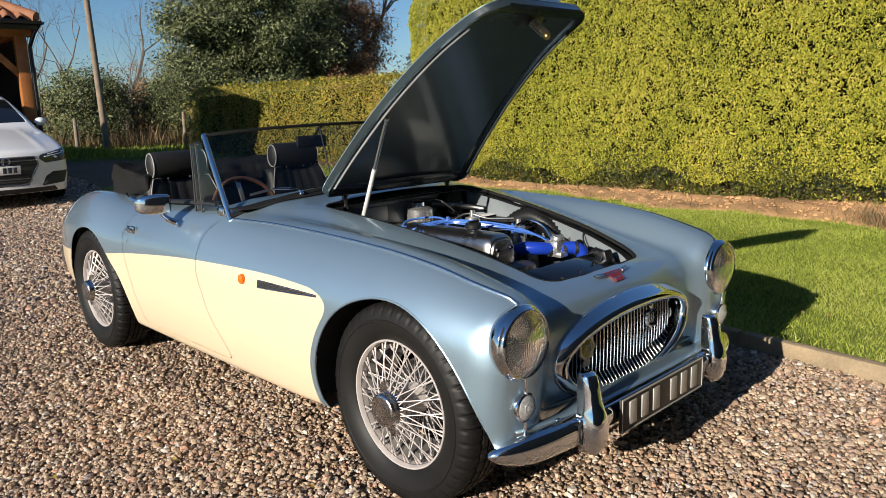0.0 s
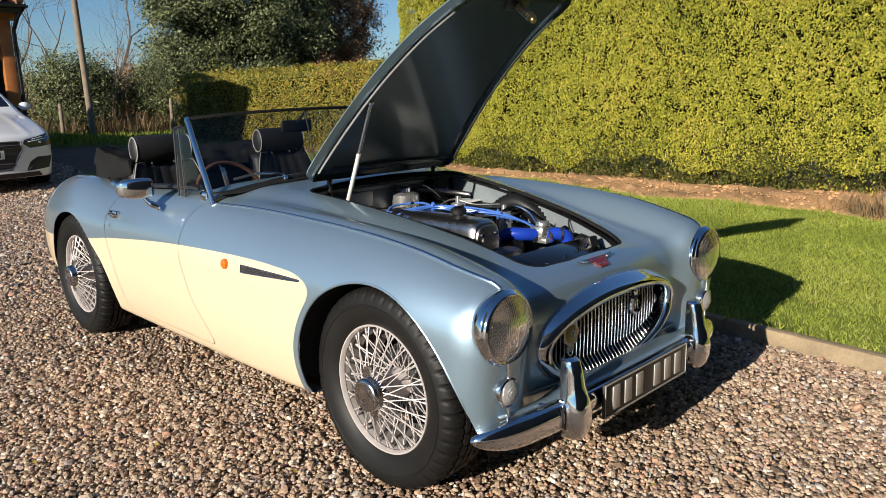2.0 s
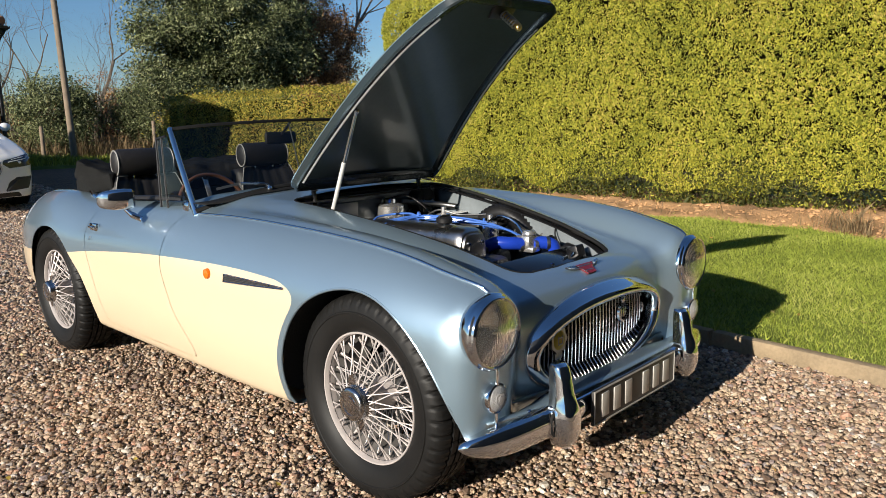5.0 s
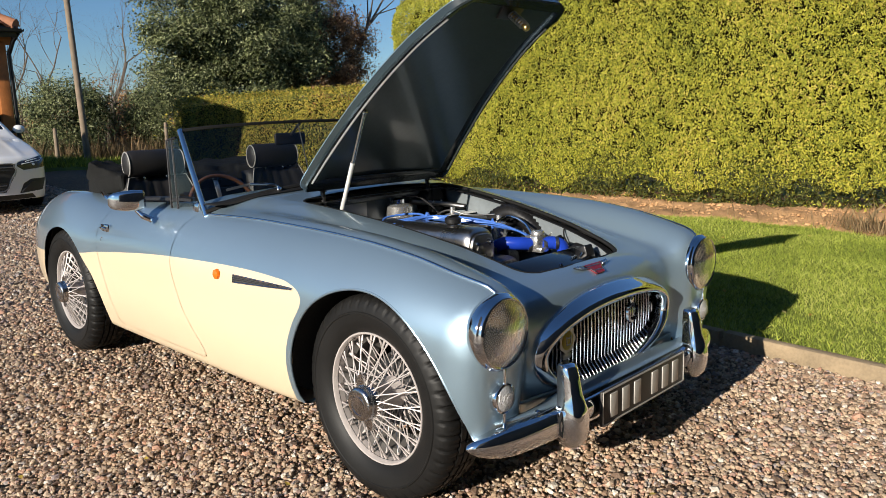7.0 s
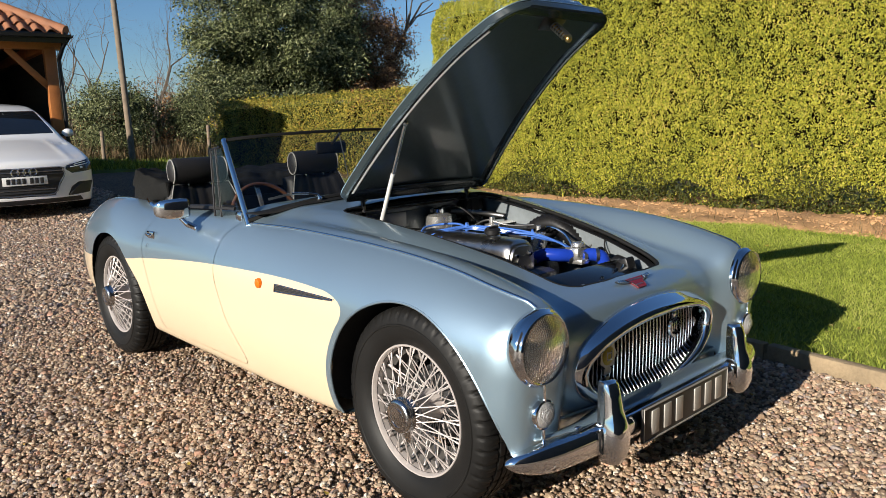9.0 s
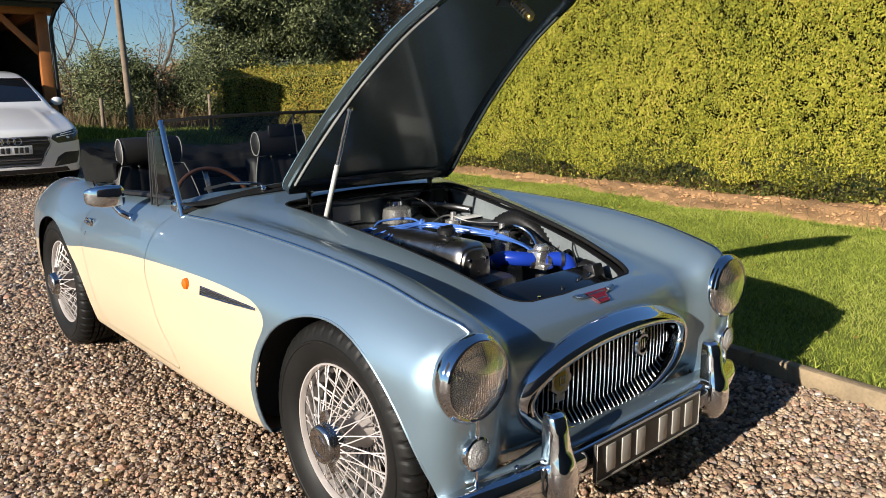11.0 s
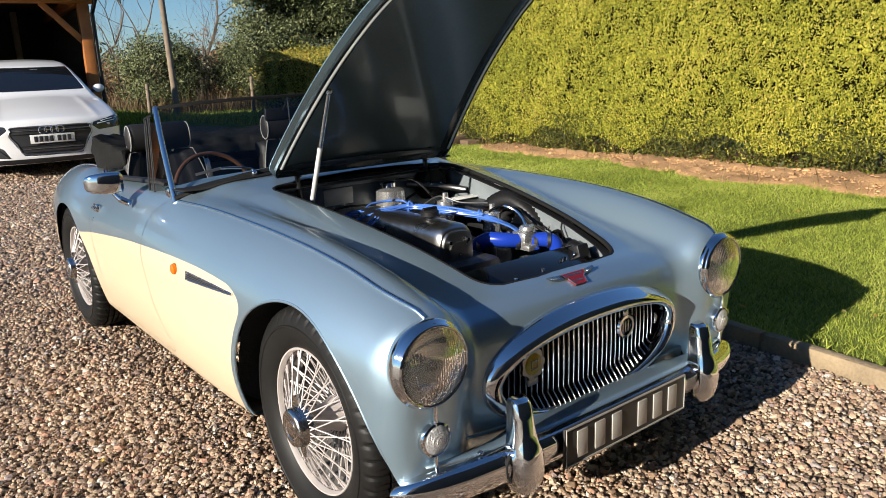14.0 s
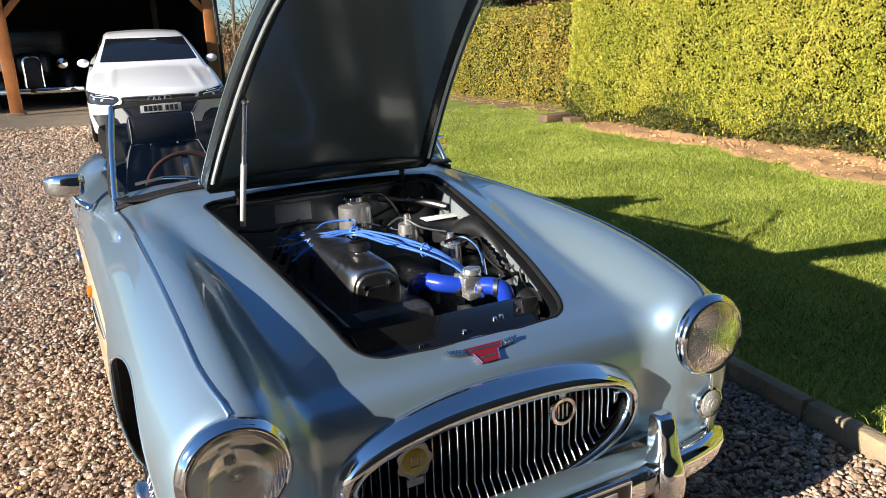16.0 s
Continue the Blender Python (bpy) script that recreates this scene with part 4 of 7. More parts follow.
# radiator with its black top shroud and slam panel
part("radiator", box(0.46, 0.055, 0.30, 0.008, (0.0, -0.125, 0.47)), M_BLACK, car, "black radiator")
part("radiator_shroud", xf(box(0.47, 0.100, 0.008, 0.003), pose(-0.005, -0.157, 0.638, 22, 0, 0)), mat("gloss_black_shroud", (0.006, 0.006, 0.006), 0.14, 0, 0.3, 6, 60, coat=0.5, bump=0.05, bump_scale=20), car, "glossy black radiator shroud")
part("slam_panel", xf(box(0.50, 0.10, 0.008, 0.003), pose(0, -0.232, 0.612, 8, 0, 0)), M_BLACK, car)
part("shroud_bracket", xf(box(0.05, 0.05, 0.05, 0.006), pose(0.222, -0.145, 0.640, -20, 0, 0)), M_BLACK, car)
for x, y in ((0.115, -0.168), (0.135, -0.164), (0.192, -0.155), (0.212, -0.151), (0.02, -0.185), (-0.10, -0.195)):
    part("shroud_bolt", join(lathe([(0.001, 0.008), (0.006, 0.008), (0.007, 0.0)], 10)), M_CHROME, car, m=pose(x, y, 0.646 + 0.404 * (y + 0.143)))
part("latch_slot", xf(lathe([(0.001, 0.002), (0.030, 0.002), (0.033, 0.0)], 24), pose(0.03, -0.232, 0.630, 10) @ Matrix.Diagonal((1, 0.30, 1, 1))), M_CHROME, car)

# ---- grille ----
def mouth(t, a, b, e=2.3):
    c, s = math.cos(t), math.sin(t)
    return a * math.copysign(abs(c) ** (2 / e), c), 0.445 + b * math.copysign(abs(s), s)


gv, gf = [], []
N = 96
for i in range(N):
    t = 2 * math.pi * i / N
    s = math.sin(t)
    wide = 0.012 + 0.022 * max(s, 0) ** 0.7
    for k in range(9):
        u = max(k - 2, 0) / 6
        a, b = 0.350 + 0.040 * u, 0.150 - wide + (wide + 0.008) * u
        x, z = mouth(t, a, b)
        y0 = on_body("y", mouth(t, 0.390, 0.158)[0], mouth(t, 0.390, 0.158)[1], -0.7, 0.1)
        y = y0 - 0.016 * math.sin(math.pi * min(1, u * 0.9 + 0.12)) + (1 - u) * (-0.012 - 0.032 * max(s, 0.0) ** 0.8) + 0.003 * u + (0.062, 0.022, 0, 0, 0, 0, 0, 0, 0)[k]
        gv.append((x, y, z))
for i in range(N):
    for k in range(8):
        a, b = i * 9 + k, ((i + 1) % N) * 9 + k
        gf.append((a, b, b + 1, a + 1))
grille = solid(part("grille", (gv, gf), M_CHROME, car, "oval chrome grille surround", sharp=0), 0.006)
part("grille_backing", prism([mouth(2 * math.pi * i / 48, 0.37, 0.14) for i in range(48)], 0.01), M_DARK, grille, m=pose(0, -0.285, 0))
for i in range(35):
    x = -0.343 + 0.686 * i / 34
    h = 0.139 * (max(0.0, 1 - (abs(x) / 0.360) ** 2.3)) ** 0.5
    if h < 0.022:
        continue
    yb = -0.352 + 0.10 * x * x
    # upright, then a kink that carries the foot forward to the lip
    path = [(x, yb - 0.006 * (1 - t * t) - 0.042 * max(0.0, -t - 0.66) / 0.34, 0.442 + h * t) for t in (-1, -0.9, -0.8, -0.72, -0.67, -0.62, -0.4, -0.1, 0.2, 0.6, 1.0)]
    sv, sf = [], []
    for (px_, py_, pz_) in path:
        for u, w in ((-0.0020, 0.020), (-0.0022, 0.0), (-0.0017, -0.003), (-0.0006, -0.0042), (0.0006, -0.0042), (0.0017, -0.003), (0.0022, 0.0), (0.0020, 0.020)):
            sv.append((px_ + u, py_ + w, pz_))
    for j in range(10):
        for a in range(8):
            sf.append((j * 8 + a, j * 8 + (a + 1) % 8, (j + 1) * 8 + (a + 1) % 8, (j + 1) * 8 + a))
    part("grille_slat", (sv, sf), M_SLAT, grille)
# enamelled badges on the grille, as plain shapes
rag = [((0.040 + 0.003 * math.cos(7 * a)) * math.cos(a), (0.040 + 0.003 * math.cos(7 * a)) * math.sin(a)) for a in np.linspace(0, 2 * math.pi, 57)[:-1]]
crest = [(-0.046, 0.006), (-0.030, 0.010), (-0.012, 0.006), (-0.006, 0.016), (0.0, 0.020), (0.006, 0.016), (0.012, 0.006), (0.030, 0.010), (0.046, 0.006), (0.022, -0.004), (0.008, -0.010), (-0.008, -0.010), (-0.022, -0.004)]
bd = part("grille_badge", join(prism(rag, 0.010), xf(prism(crest, 0.006), pose(0, 0, 0.052)), box(0.040, 0.008, 0.020, 0.003, (0, 0, -0.050))), M_STEEL, grille, "round dull chrome car badge with yellow enamel", m=pose(-0.210, -0.366, 0.458))
part("badge_enamel", lathe([(0.001, 0.003), (0.026, 0.003), (0.030, 0.0)], 28, "y"), M_YELLOW, bd, "yellow enamel field", m=pose(0, -0.0055, 0))
for k, (x, z, w, h) in enumerate(((-0.011, 0.003, 0.004, 0.024), (0.011, 0.003, 0.004, 0.024), (0, -0.012, 0.024, 0.004), (0, 0.009, 0.018, 0.004))):
    part("badge_bar", box(w, 0.003, h, 0.001, (x, -0.0095, z)), M_STEEL, bd)
bd = part("grille_badge", join(lathe([(0.026, 0.006), (0.034, 0.006), (0.037, 0.0), (0.034, -0.006), (0.026, -0.006)], 32, "y", close=True), ball(0.012, (0, 0, 0.044), 1, 0.5, 1.1), box(0.016, 0.008, 0.012, 0.002, (0, 0, 0.036))), M_CHROME, grille, "chrome ring car badge with a crown top", m=pose(0.172, -0.368, 0.466))
for x in (-0.012, 0.0, 0.012):
    part("badge_bar", box(0.005, 0.005, 0.034, 0.001, (x, 0, 0)), M_CHROME, bd)

# nose badge: red enamel between two chrome wings
yb = -0.342
zn = lambda y: on_body("z", 0, y, 1.0, 0.4)
tilt = math.degrees(math.atan2(zn(yb + 0.02) - zn(yb - 0.02), 0.04))
nb = part("nose_badge", prism([(-0.054, 0.022), (0.054, 0.022), (0.044, 0.004), (0.034, 0.002), (0.024, -0.026), (-0.024, -0.026), (-0.034, 0.002), (-0.044, 0.004)], 0.005, "z"), M_RED, car, "red enamel nose badge with chrome wings", m=pose(-0.014, yb, zn(yb) + 0.0025, tilt) @ Matrix.Diagonal((0.9, 0.92, 1, 1)))
for sx in (-1, 1):
    part("badge_wing", prism([(sx * 0.056, 0.022), (sx * 0.104, 0.026), (sx * 0.090, 0.014), (sx * 0.070, 0.006), (sx * 0.048, 0.004)], 0.006, "z"), M_STEEL, nb, "chrome wing of the badge")
    for k in range(5):
        part("badge_feather", box(0.004, 0.013, 0.003, 0.001, (sx * (0.062 + 0.008 * k), 0.016 + 0.001 * k, 0.004)), M_CHROME, nb)
    part("badge_edge", tube([(sx * 0.054, 0.022, 0.003), (sx * 0.044, 0.004, 0.003), (sx * 0.034, 0.002, 0.003), (sx * 0.024, -0.026, 0.003)], 0.0016, 6), M_CHROME, nb)
for z, w in ((0.013, 0.084), (-0.011, 0.044)):
    part("badge_bar", box(w, 0.006, 0.002, 0.0008, (0, z, 0.002)), M_STEEL, nb)

# ---- headlights, side lamps ----
M_HLENS = bpy.data.materials.new("fluted_headlight_glass")
M_HLENS.use_nodes = True
_n, _l = M_HLENS.node_tree.nodes, M_HLENS.node_tree.links
_b = _n["Principled BSDF"]
_b.inputs["Base Color"].default_value = (0.97, 0.97, 0.94, 1)
_b.inputs["Transmission Weight"].default_value, _b.inputs["Roughness"].default_value, _b.inputs["IOR"].default_value = 0.97, 0.0, 1.25
_b.inputs["Coat Weight"].default_value = 1.0
_w, _bp, _tc = _n.new("ShaderNodeTexWave"), _n.new("ShaderNodeBump"), _n.new("ShaderNodeTexCoord")
_w.inputs["Scale"].default_value, _w.inputs["Distortion"].default_value = 46, 0.15
_bp.inputs["Strength"].default_value, _bp.inputs["Distance"].default_value = 0.22, 0.003
_l.new(_tc.outputs["Object"], _w.inputs["Vector"])
_l.new(_w.outputs["Fac"], _bp.inputs["Height"])
_l.new(_bp.outputs[0], _b.inputs["Normal"])
for sx in (-1, 1):
    base = pose(sx * 0.578, -0.412, 0.578)
    hl = part("headlight", lathe([(0.088, -0.05), (0.101, -0.02), (0.1055, -0.004), (0.106, 0.003), (0.1040, 0.009), (0.1000, 0.012), (0.0990, 0.016), (0.0965, 0.021), (0.0925, 0.023), (0.0900, 0.021), (0.0900, 0.015)], 48, "y"), M_CHROME, car, "round headlight with a deep chrome rim", m=base)
    part("reflector", lathe([(0.0900, 0.017), (0.083, 0.002), (0.068, -0.014), (0.048, -0.032), (0.025, -0.044), (0.012, -0.046)], 40, "y"), M_REFLECT, hl, "silvered reflector bowl")
    part("bulb", join(ball(0.010, (0, -0.005, 0)), cyl((0, 0.035, 0), (0, 0.0, 0), 0.008), lathe([(0.015, 0.010), (0.017, 0.0), (0.012, -0.004)], 20, "y")), M_CHROME, hl)
    part("lens", lathe([(0.0005, 0.044), (0.02, 0.043), (0.045, 0.039), (0.068, 0.031), (0.0900, 0.020), (0.0900, 0.016), (0.068, 0.027), (0.045, 0.035), (0.02, 0.039), (0.0005, 0.040)], 40, "y", close=True), M_HLENS, hl, "fluted clear glass lens")
    sl = part("side_lamp", lathe([(0.001, -0.02), (0.040, -0.02), (0.043, 0.0), (0.041, 0.008), (0.036, 0.010)], 32, "y"), M_CHROME, car, "small round side lamp", m=pose(sx * 0.582, -0.424, 0.400))
    part("lens", lathe([(0.0005, 0.021), (0.008, 0.0208), (0.0095, 0.0190), (0.018, 0.0182), (0.0195, 0.0165), (0.027, 0.0145), (0.033, 0.0115), (0.0365, 0.008)], 32, "y"), M_CLEARLENS, sl, "ribbed clear lens")
    part("lamp_strip", box(0.010, 0.012, 0.055, 0.004, (sx * 0.582, -0.428, 0.460)), M_CHROME, car, "slim chrome strip joining the lamps")
    part("lamp_strip", box(0.008, 0.012, 0.05, 0.003, (sx * 0.582, -0.424, 0.336)), M_CHROME, car, "slim chrome strip joining the lamps")

# ---- apron, bumper, overriders, plate ----
BUMP_Y = [(0.0, -0.482), (0.25, -0.480), (0.36, -0.474), (0.48, -0.462), (0.58, -0.440), (0.64, -0.412), (0.68, -0.375)]
v, f = [], []
xs = np.linspace(-0.60, 0.60, 49)
for x in xs:
    y_in, y_out = -0.368 - (0.017 if abs(x) > 0.47 else 0.017 * (abs(x) / 0.47) ** 6), float(curve(abs(x), *BUMP_Y)) + float(curve(abs(x), (0.0, -0.014), (0.29, -0.012), (0.40, 0.020), (0.7, 0.022)))
    lift = float(curve(abs(x), (0.0, 0.016), (0.29, 0.015), (0.40, 0.0), (0.7, 0.0)))
    for k in range(7):
        t = k / 6
        v.append((x, y_in + (y_out - y_in) * t, 0.292 + lift + 0.034 * math.sin(t * math.pi * 0.62) - (0.02 if t == 0 else 0)))
for j in range(48):
    for k in range(6):
        a = j * 7 + k
        f.append((a, a + 7, a + 8, a + 1))
solid(part("apron", (v, f), M_BLUE, car, "body-coloured apron behind the bumper"), 0.004)
for sx in (-1, 1):
    for x in (0.47, 0.25):
        part("apron_bolt", ball(0.008, (sx * x, -0.452, 0.334), 1, 1, 0.6), M_CHROME, car)
path = [(s * x, float(curve(x, *BUMP_Y)), 0.288 - 0.012 * (x / 0.69) ** 2) for s, x in [(-1, x) for x in (0.680, 0.678, 0.672, 0.66, 0.64, 0.61, 0.57, 0.52, 0.45, 0.36, 0.26, 0.17, 0.08)] + [(1, x) for x in (0.0, 0.08, 0.17, 0.26, 0.36, 0.45, 0.52, 0.57, 0.61, 0.64, 0.66, 0.672, 0.678, 0.680)]]
bv, bf = [], []
for i, p in enumerate(path):
    a, b = Vector(path[max(i - 1, 0)]), Vector(path[min(i + 1, len(path) - 1)])
    t = (b - a).normalized()
    out = Vector((t.y, -t.x, 0)).normalized()
    taper = math.sqrt(max(0.01, 1 - max(0.0, (abs(p[0]) - 0.56) / 0.1205) ** 2))
    for k in range(15):
        ang = radians(-105 + 210 * k / 14)
        q = Vector(p) + out * (0.034 * math.copysign(abs(math.cos(ang)) ** 0.8, math.cos(ang)) * (0.45 + 0.55 * taper) - 0.008) + Vector((0, 0, 0.044 * math.sin(ang) * taper))
        bv.append(tuple(q))
for i in range(len(path) - 1):
    for k in range(15):
        a, b = i * 15 + k, i * 15 + (k + 1) % 15
        bf.append((a, a + 15, b + 15, b))
bf += [tuple(reversed(range(15))), tuple(range(len(bv) - 15, len(bv)))]
bumper = part("bumper", (bv, bf), M_CHROME, car, "polished chrome front bumper", sharp=60)
for sx in (-1, 1):
    ov, of = [], []
    rows = ((0.452, 0.018, -0.492, 0.020), (0.450, 0.024, -0.502, 0.030), (0.440, 0.027, -0.512, 0.040), (0.40, 0.029, -0.522, 0.050), (0.355, 0.031, -0.530, 0.056), (0.325, 0.036, -0.538, 0.062), (0.305, 0.041, -0.545, 0.067), (0.27, 0.044, -0.550, 0.070), (0.23, 0.042, -0.548, 0.068), (0.20, 0.035, -0.540, 0.060), (0.182, 0.030, -0.530, 0.05), (0.172, 0.015, -0.515, 0.03))
    for z, w, yf, d in rows:
        z, yf = 0.212 + (z - 0.172) * 0.868, yf + 0.004
        for k in range(14):
            a = math.pi * k / 13
            ov.append((sx * 0.372 + w * math.copysign(abs(math.cos(a)) ** 0.7, math.cos(a)), yf + d - d * max(0.0, math.sin(a)) ** 0.6, z))
    for j in range(len(rows) - 1):
        for k in range(13):
            a = j * 14 + k
            of.append((a, a + 1, a + 15, a + 14))
    of += [tuple(range(14)), tuple(reversed(range((len(rows) - 1) * 14, len(rows) * 14)))]
    part("overrider", (ov, [tuple(reversed(q)) for q in of]), M_CHROME, bumper, "chrome bumper overrider", sharp=70)
    part("overrider_rubber", tube([(sx * 0.372 + 0.053 * math.cos(a), -0.492, 0.288 + 0.052 * math.sin(a)) for a in np.linspace(0, 2 * math.pi, 24)[:-1]], 0.004, 6, closed=True), M_RUBBER, bumper)
plate = part("number_plate", box(0.506, 0.010, 0.108, 0.004, (0, -0.516, 0.287)), M_PLATE, car, "black plate with pressed silver figures")
part("plate_rim", sweep([(-0.249, -0.522, 0.2365), (0.249, -0.522, 0.2365), (0.249, -0.522, 0.3375), (-0.249, -0.522, 0.3375)], [(-0.002, -0.002), (0.002, -0.002), (0.002, 0.002), (-0.002, 0.002)], up=(0, 1, 0), closed=True), M_PLATECHAR, plate)
for x in (-0.190, -0.122, -0.054, 0.054, 0.122, 0.190):
    part("plate_bar", box(0.040, 0.006, 0.074, 0.003, (x, -0.522, 0.287)), M_PLATECHAR, plate)
part("plate_bracket", join(box(0.03, 0.03, 0.04, 0.004, (-0.2, -0.497, 0.27)), box(0.03, 0.03, 0.04, 0.004, (0.2, -0.497, 0.27))), M_BLACK, car)

# ---- side trim ----
def mirror_shell(sx):
    v, f = [], []
    rows = ((-0.072, 0.006, 0.030), (-0.066, 0.016, 0.052), (-0.048, 0.030, 0.070), (-0.01, 0.044, 0.082), (0.03, 0.050, 0.085), (0.058, 0.046, 0.080), (0.068, 0.028, 0.060))
    for x, d, h in rows:
        for k in range(16):
            a = 2 * math.pi * k / 16
            c, s = math.cos(a), math.sin(a)
            v.append((-sx * x, 0.022 - d * (0.5 - 0.5 * math.copysign(abs(c) ** 0.6, c)), h / 2 * math.copysign(abs(s) ** 0.55, s)))
    f = [(j * 16 + k, j * 16 + (k + 1) % 16, (j + 1) * 16 + (k + 1) % 16, (j + 1) * 16 + k) for j in range(6) for k in range(16)]
    f += [tuple(range(16)), tuple(reversed(range(96, 112)))]
    return v, f if sx > 0 else [tuple(reversed(q)) for q in f]


for sx in (-1, 1):
    X = lambda y, z: sx * abs(on_body("x", y, z, -0.9, 0.0))
    part("side_repeater", lathe([(0.0005, 0.014), (0.010, 0.013), (0.017, 0.009), (0.0195, 0.0)], 24, "x"), M_AMBER, car, "small round amber side repeater", m=pose(X(0.748, 0.613), 0.748, 0.613, 0, 0, 0 if sx < 0 else 180) @ pose(0, 0, 0, 0, 0, 180))
    vent = []
    for t in np.linspace(0, 1, 14):
        y = 0.640 - 0.345 * t
        zc = 0.612 + 0.010 * t
        h = 0.0115 * max(0.0, 1 - t) ** 0.85 + 0.0015
        vent.append((y, zc, h))
    vv = []
    for y, zc, h in vent:
        vv += [(X(y, zc + h) + sx * 0.0015, y, zc + h), (X(y, zc - h) + sx * 0.0015, y, zc - h)]
    vf = [(2 * i, 2 * i + 1, 2 * i + 3, 2 * i + 2) if sx > 0 else (2 * i, 2 * i + 2, 2 * i + 3, 2 * i + 1) for i in range(13)]
    vp = part("wing_vent", (vv, vf), M_GREYPL, car, "slim wedge-shaped dark wing vent")
    rim = [(X(y, zc + h) + sx * 0.003, y, zc + h) for y, zc, h in vent] + [(X(y, zc - h) + sx * 0.003, y, zc - h) for y, zc, h in reversed(vent)]
    part("vent_rim", tube(rim, 0.0024, 6, closed=True), M_CHROME, vp)
    for k in range(3):
        ln = [(X(y, zc + h * (k - 1) * 0.5) + sx * 0.003, y, zc + h * (k - 1) * 0.5) for y, zc, h in vent[:11]]
        part("vent_fin", tube(ln, 0.0014, 5), M_STEEL, vp)
    # door mirror
    mr = part("door_mirror", mirror_shell(sx), M_CHROME, car, "rectangular chrome door mirror", m=pose(sx * 0.768, 1.385, 0.838, 0, 0, sx * 14))
    part("mirror_glass", box(0.105, 0.004, 0.058, 0.002, (0.006 * -sx, 0.0225, 0)), M_REFLECT, mr)
    part("mirror_stalk", tube(spline([(sx * 0.74, 1.375, 0.80), (sx * 0.725, 1.355, 0.775), (sx * 0.695, 1.335, 0.755)], 6), [0.011] * 6 + [0.013] * 6 + [0.016], 10), M_CHROME, car, "chrome mirror stalk")

# ---- wheels ----
IN = 0.027  # the rim sits inboard of the hub face
rim_prof = [(r, h + IN) for r, h in ((0.1915, -0.040), (0.1925, -0.058), (0.1945, -0.069), (0.1980, -0.0755), (0.2020, -0.0760), (0.2045, -0.072), (0.2045, -0.066), (0.198, -0.058), (0.1955, -0.042))]
M_DUST = mat("brake_dusted_rim_well", (0.10, 0.092, 0.085), 0.7, 0.1, 0.3, 12, 90)
me_well = mesh("rim_well", lathe([(r, h + IN) for r, h in ((0.1917, -0.042), (0.186, -0.030), (0.174, -0.018), (0.172, 0.020), (0.150, 0.050), (0.156, 0.053), (0.178, 0.020), (0.1935, -0.030))], 64, "x", close=True), M_DUST)
tread_n = 360
tp = [(0.192, -0.060), (0.2035, -0.074), (0.222, -0.0865), (0.245, -0.0940), (0.262, -0.0960), (0.264, -0.0985), (0.268, -0.0985), (0.270, -0.0955), (0.284, -0.0930), (0.297, -0.0870), (0.3075, -0.0780), (0.3130, -0.0680), (0.3155, -0.0560), (0.3162, -0.0440), (0.3160, -0.0400), (0.3075, -0.0390), (0.3075, -0.0340), (0.3175, -0.0330), (0.3185, -0.0150), (0.3095, -0.0140), (0.3095, -0.0085), (0.3190, -0.0075)]
tp = tp + [(r, -h) for r, h in reversed(tp)]
tv, tf = lathe([(r, h + IN) for r, h in tp], tread_n, "x")
k = len(tp)
tv = [list(p) for p in tv]
for i in range(tread_n):
    for j, (r, h) in enumerate(tp):
        # cross grooves of the shoulder blocks, and shorter sipes between them
        deep = 0.0065 if i % 8 in (0, 1) and r > 0.295 and abs(h) > 0.039 else 0.003 if i % 8 == 5 and r > 0.312 and abs(h) > 0.039 else 0.004 if (i + 3) % 8 == 0 and r > 0.316 and abs(h) < 0.034 else 0.0
        if deep:
            tv[i * k + j][1] *= (r - deep) / r
            tv[i * k + j][2] *= (r - deep) / r
me_rim, me_tyre = mesh("rim", lathe(rim_prof, 64, "x", close=True), M_SPOKE), mesh("tyre", (tv, tf), M_TYRE, sharp=32)
me_hub = mesh("hub", lathe([(0.030, -0.10), (0.044, -0.096), (0.047, -0.085), (0.040, -0.070), (0.038, 0.0), (0.050, 0.02), (0.052, 0.05), (0.03, 0.055)], 32, "x"), M_SPOKE)
spin = join(lathe([(0.0005, -0.030), (0.020, -0.030), (0.021, -0.0285), (0.024, -0.0285), (0.025, -0.030), (0.034, -0.0305), (0.0395, -0.0275), (0.042, -0.020), (0.043, -0.008), (0.049, 0.0), (0.050, 0.010)], 40, "x"))
ears = []
for s in (1, -1):
    ears.append(prism([(s * 0.020, -0.016), (s * 0.050, -0.015), (s * 0.066, -0.006), (s * 0.068, 0.006), (s * 0.058, 0.012), (s * 0.020, 0.016)], 0.016, "x"))
me_spin = mesh("spinner", join(spin, *ears), mat("worn_chrome", (0.62, 0.61, 0.60), 0.2, 1.0, 0.25, 30, 160, bump=0.15, bump_scale=120), sharp=45)
me_drum = mesh("brake_drum", lathe([(0.001, -0.02), (0.105, -0.02), (0.112, 0.0), (0.112, 0.02), (0.118, 0.02), (0.118, 0.06), (0.001, 0.06)], 40, "x"), M_CAST)
spokes = []
for rh, xh, rr, xr, off, n, turn in ((0.044, -0.088, 0.1925, -0.030, 0.95, 20, 0.0), (0.044, -0.088, 0.1925, -0.030, -0.95, 20, 0.13), (0.050, 0.030, 0.182, -0.016, 0.85, 20, 0.06), (0.050, 0.030, 0.182, -0.016, -0.85, 20, 0.19)):
    a, b = Vector((xh, rh, 0)), Vector((xr, rr * math.cos(off * 0.42), rr * math.sin(off * 0.42)))
    d = (b - a).normalized()
    sm = mesh("spoke", join(tube([a, b - d * 0.016], 0.0019, 6), tube([b - d * 0.018, b], 0.0034, 6)), M_SPOKE)
    spokes.append((sm, n, turn))
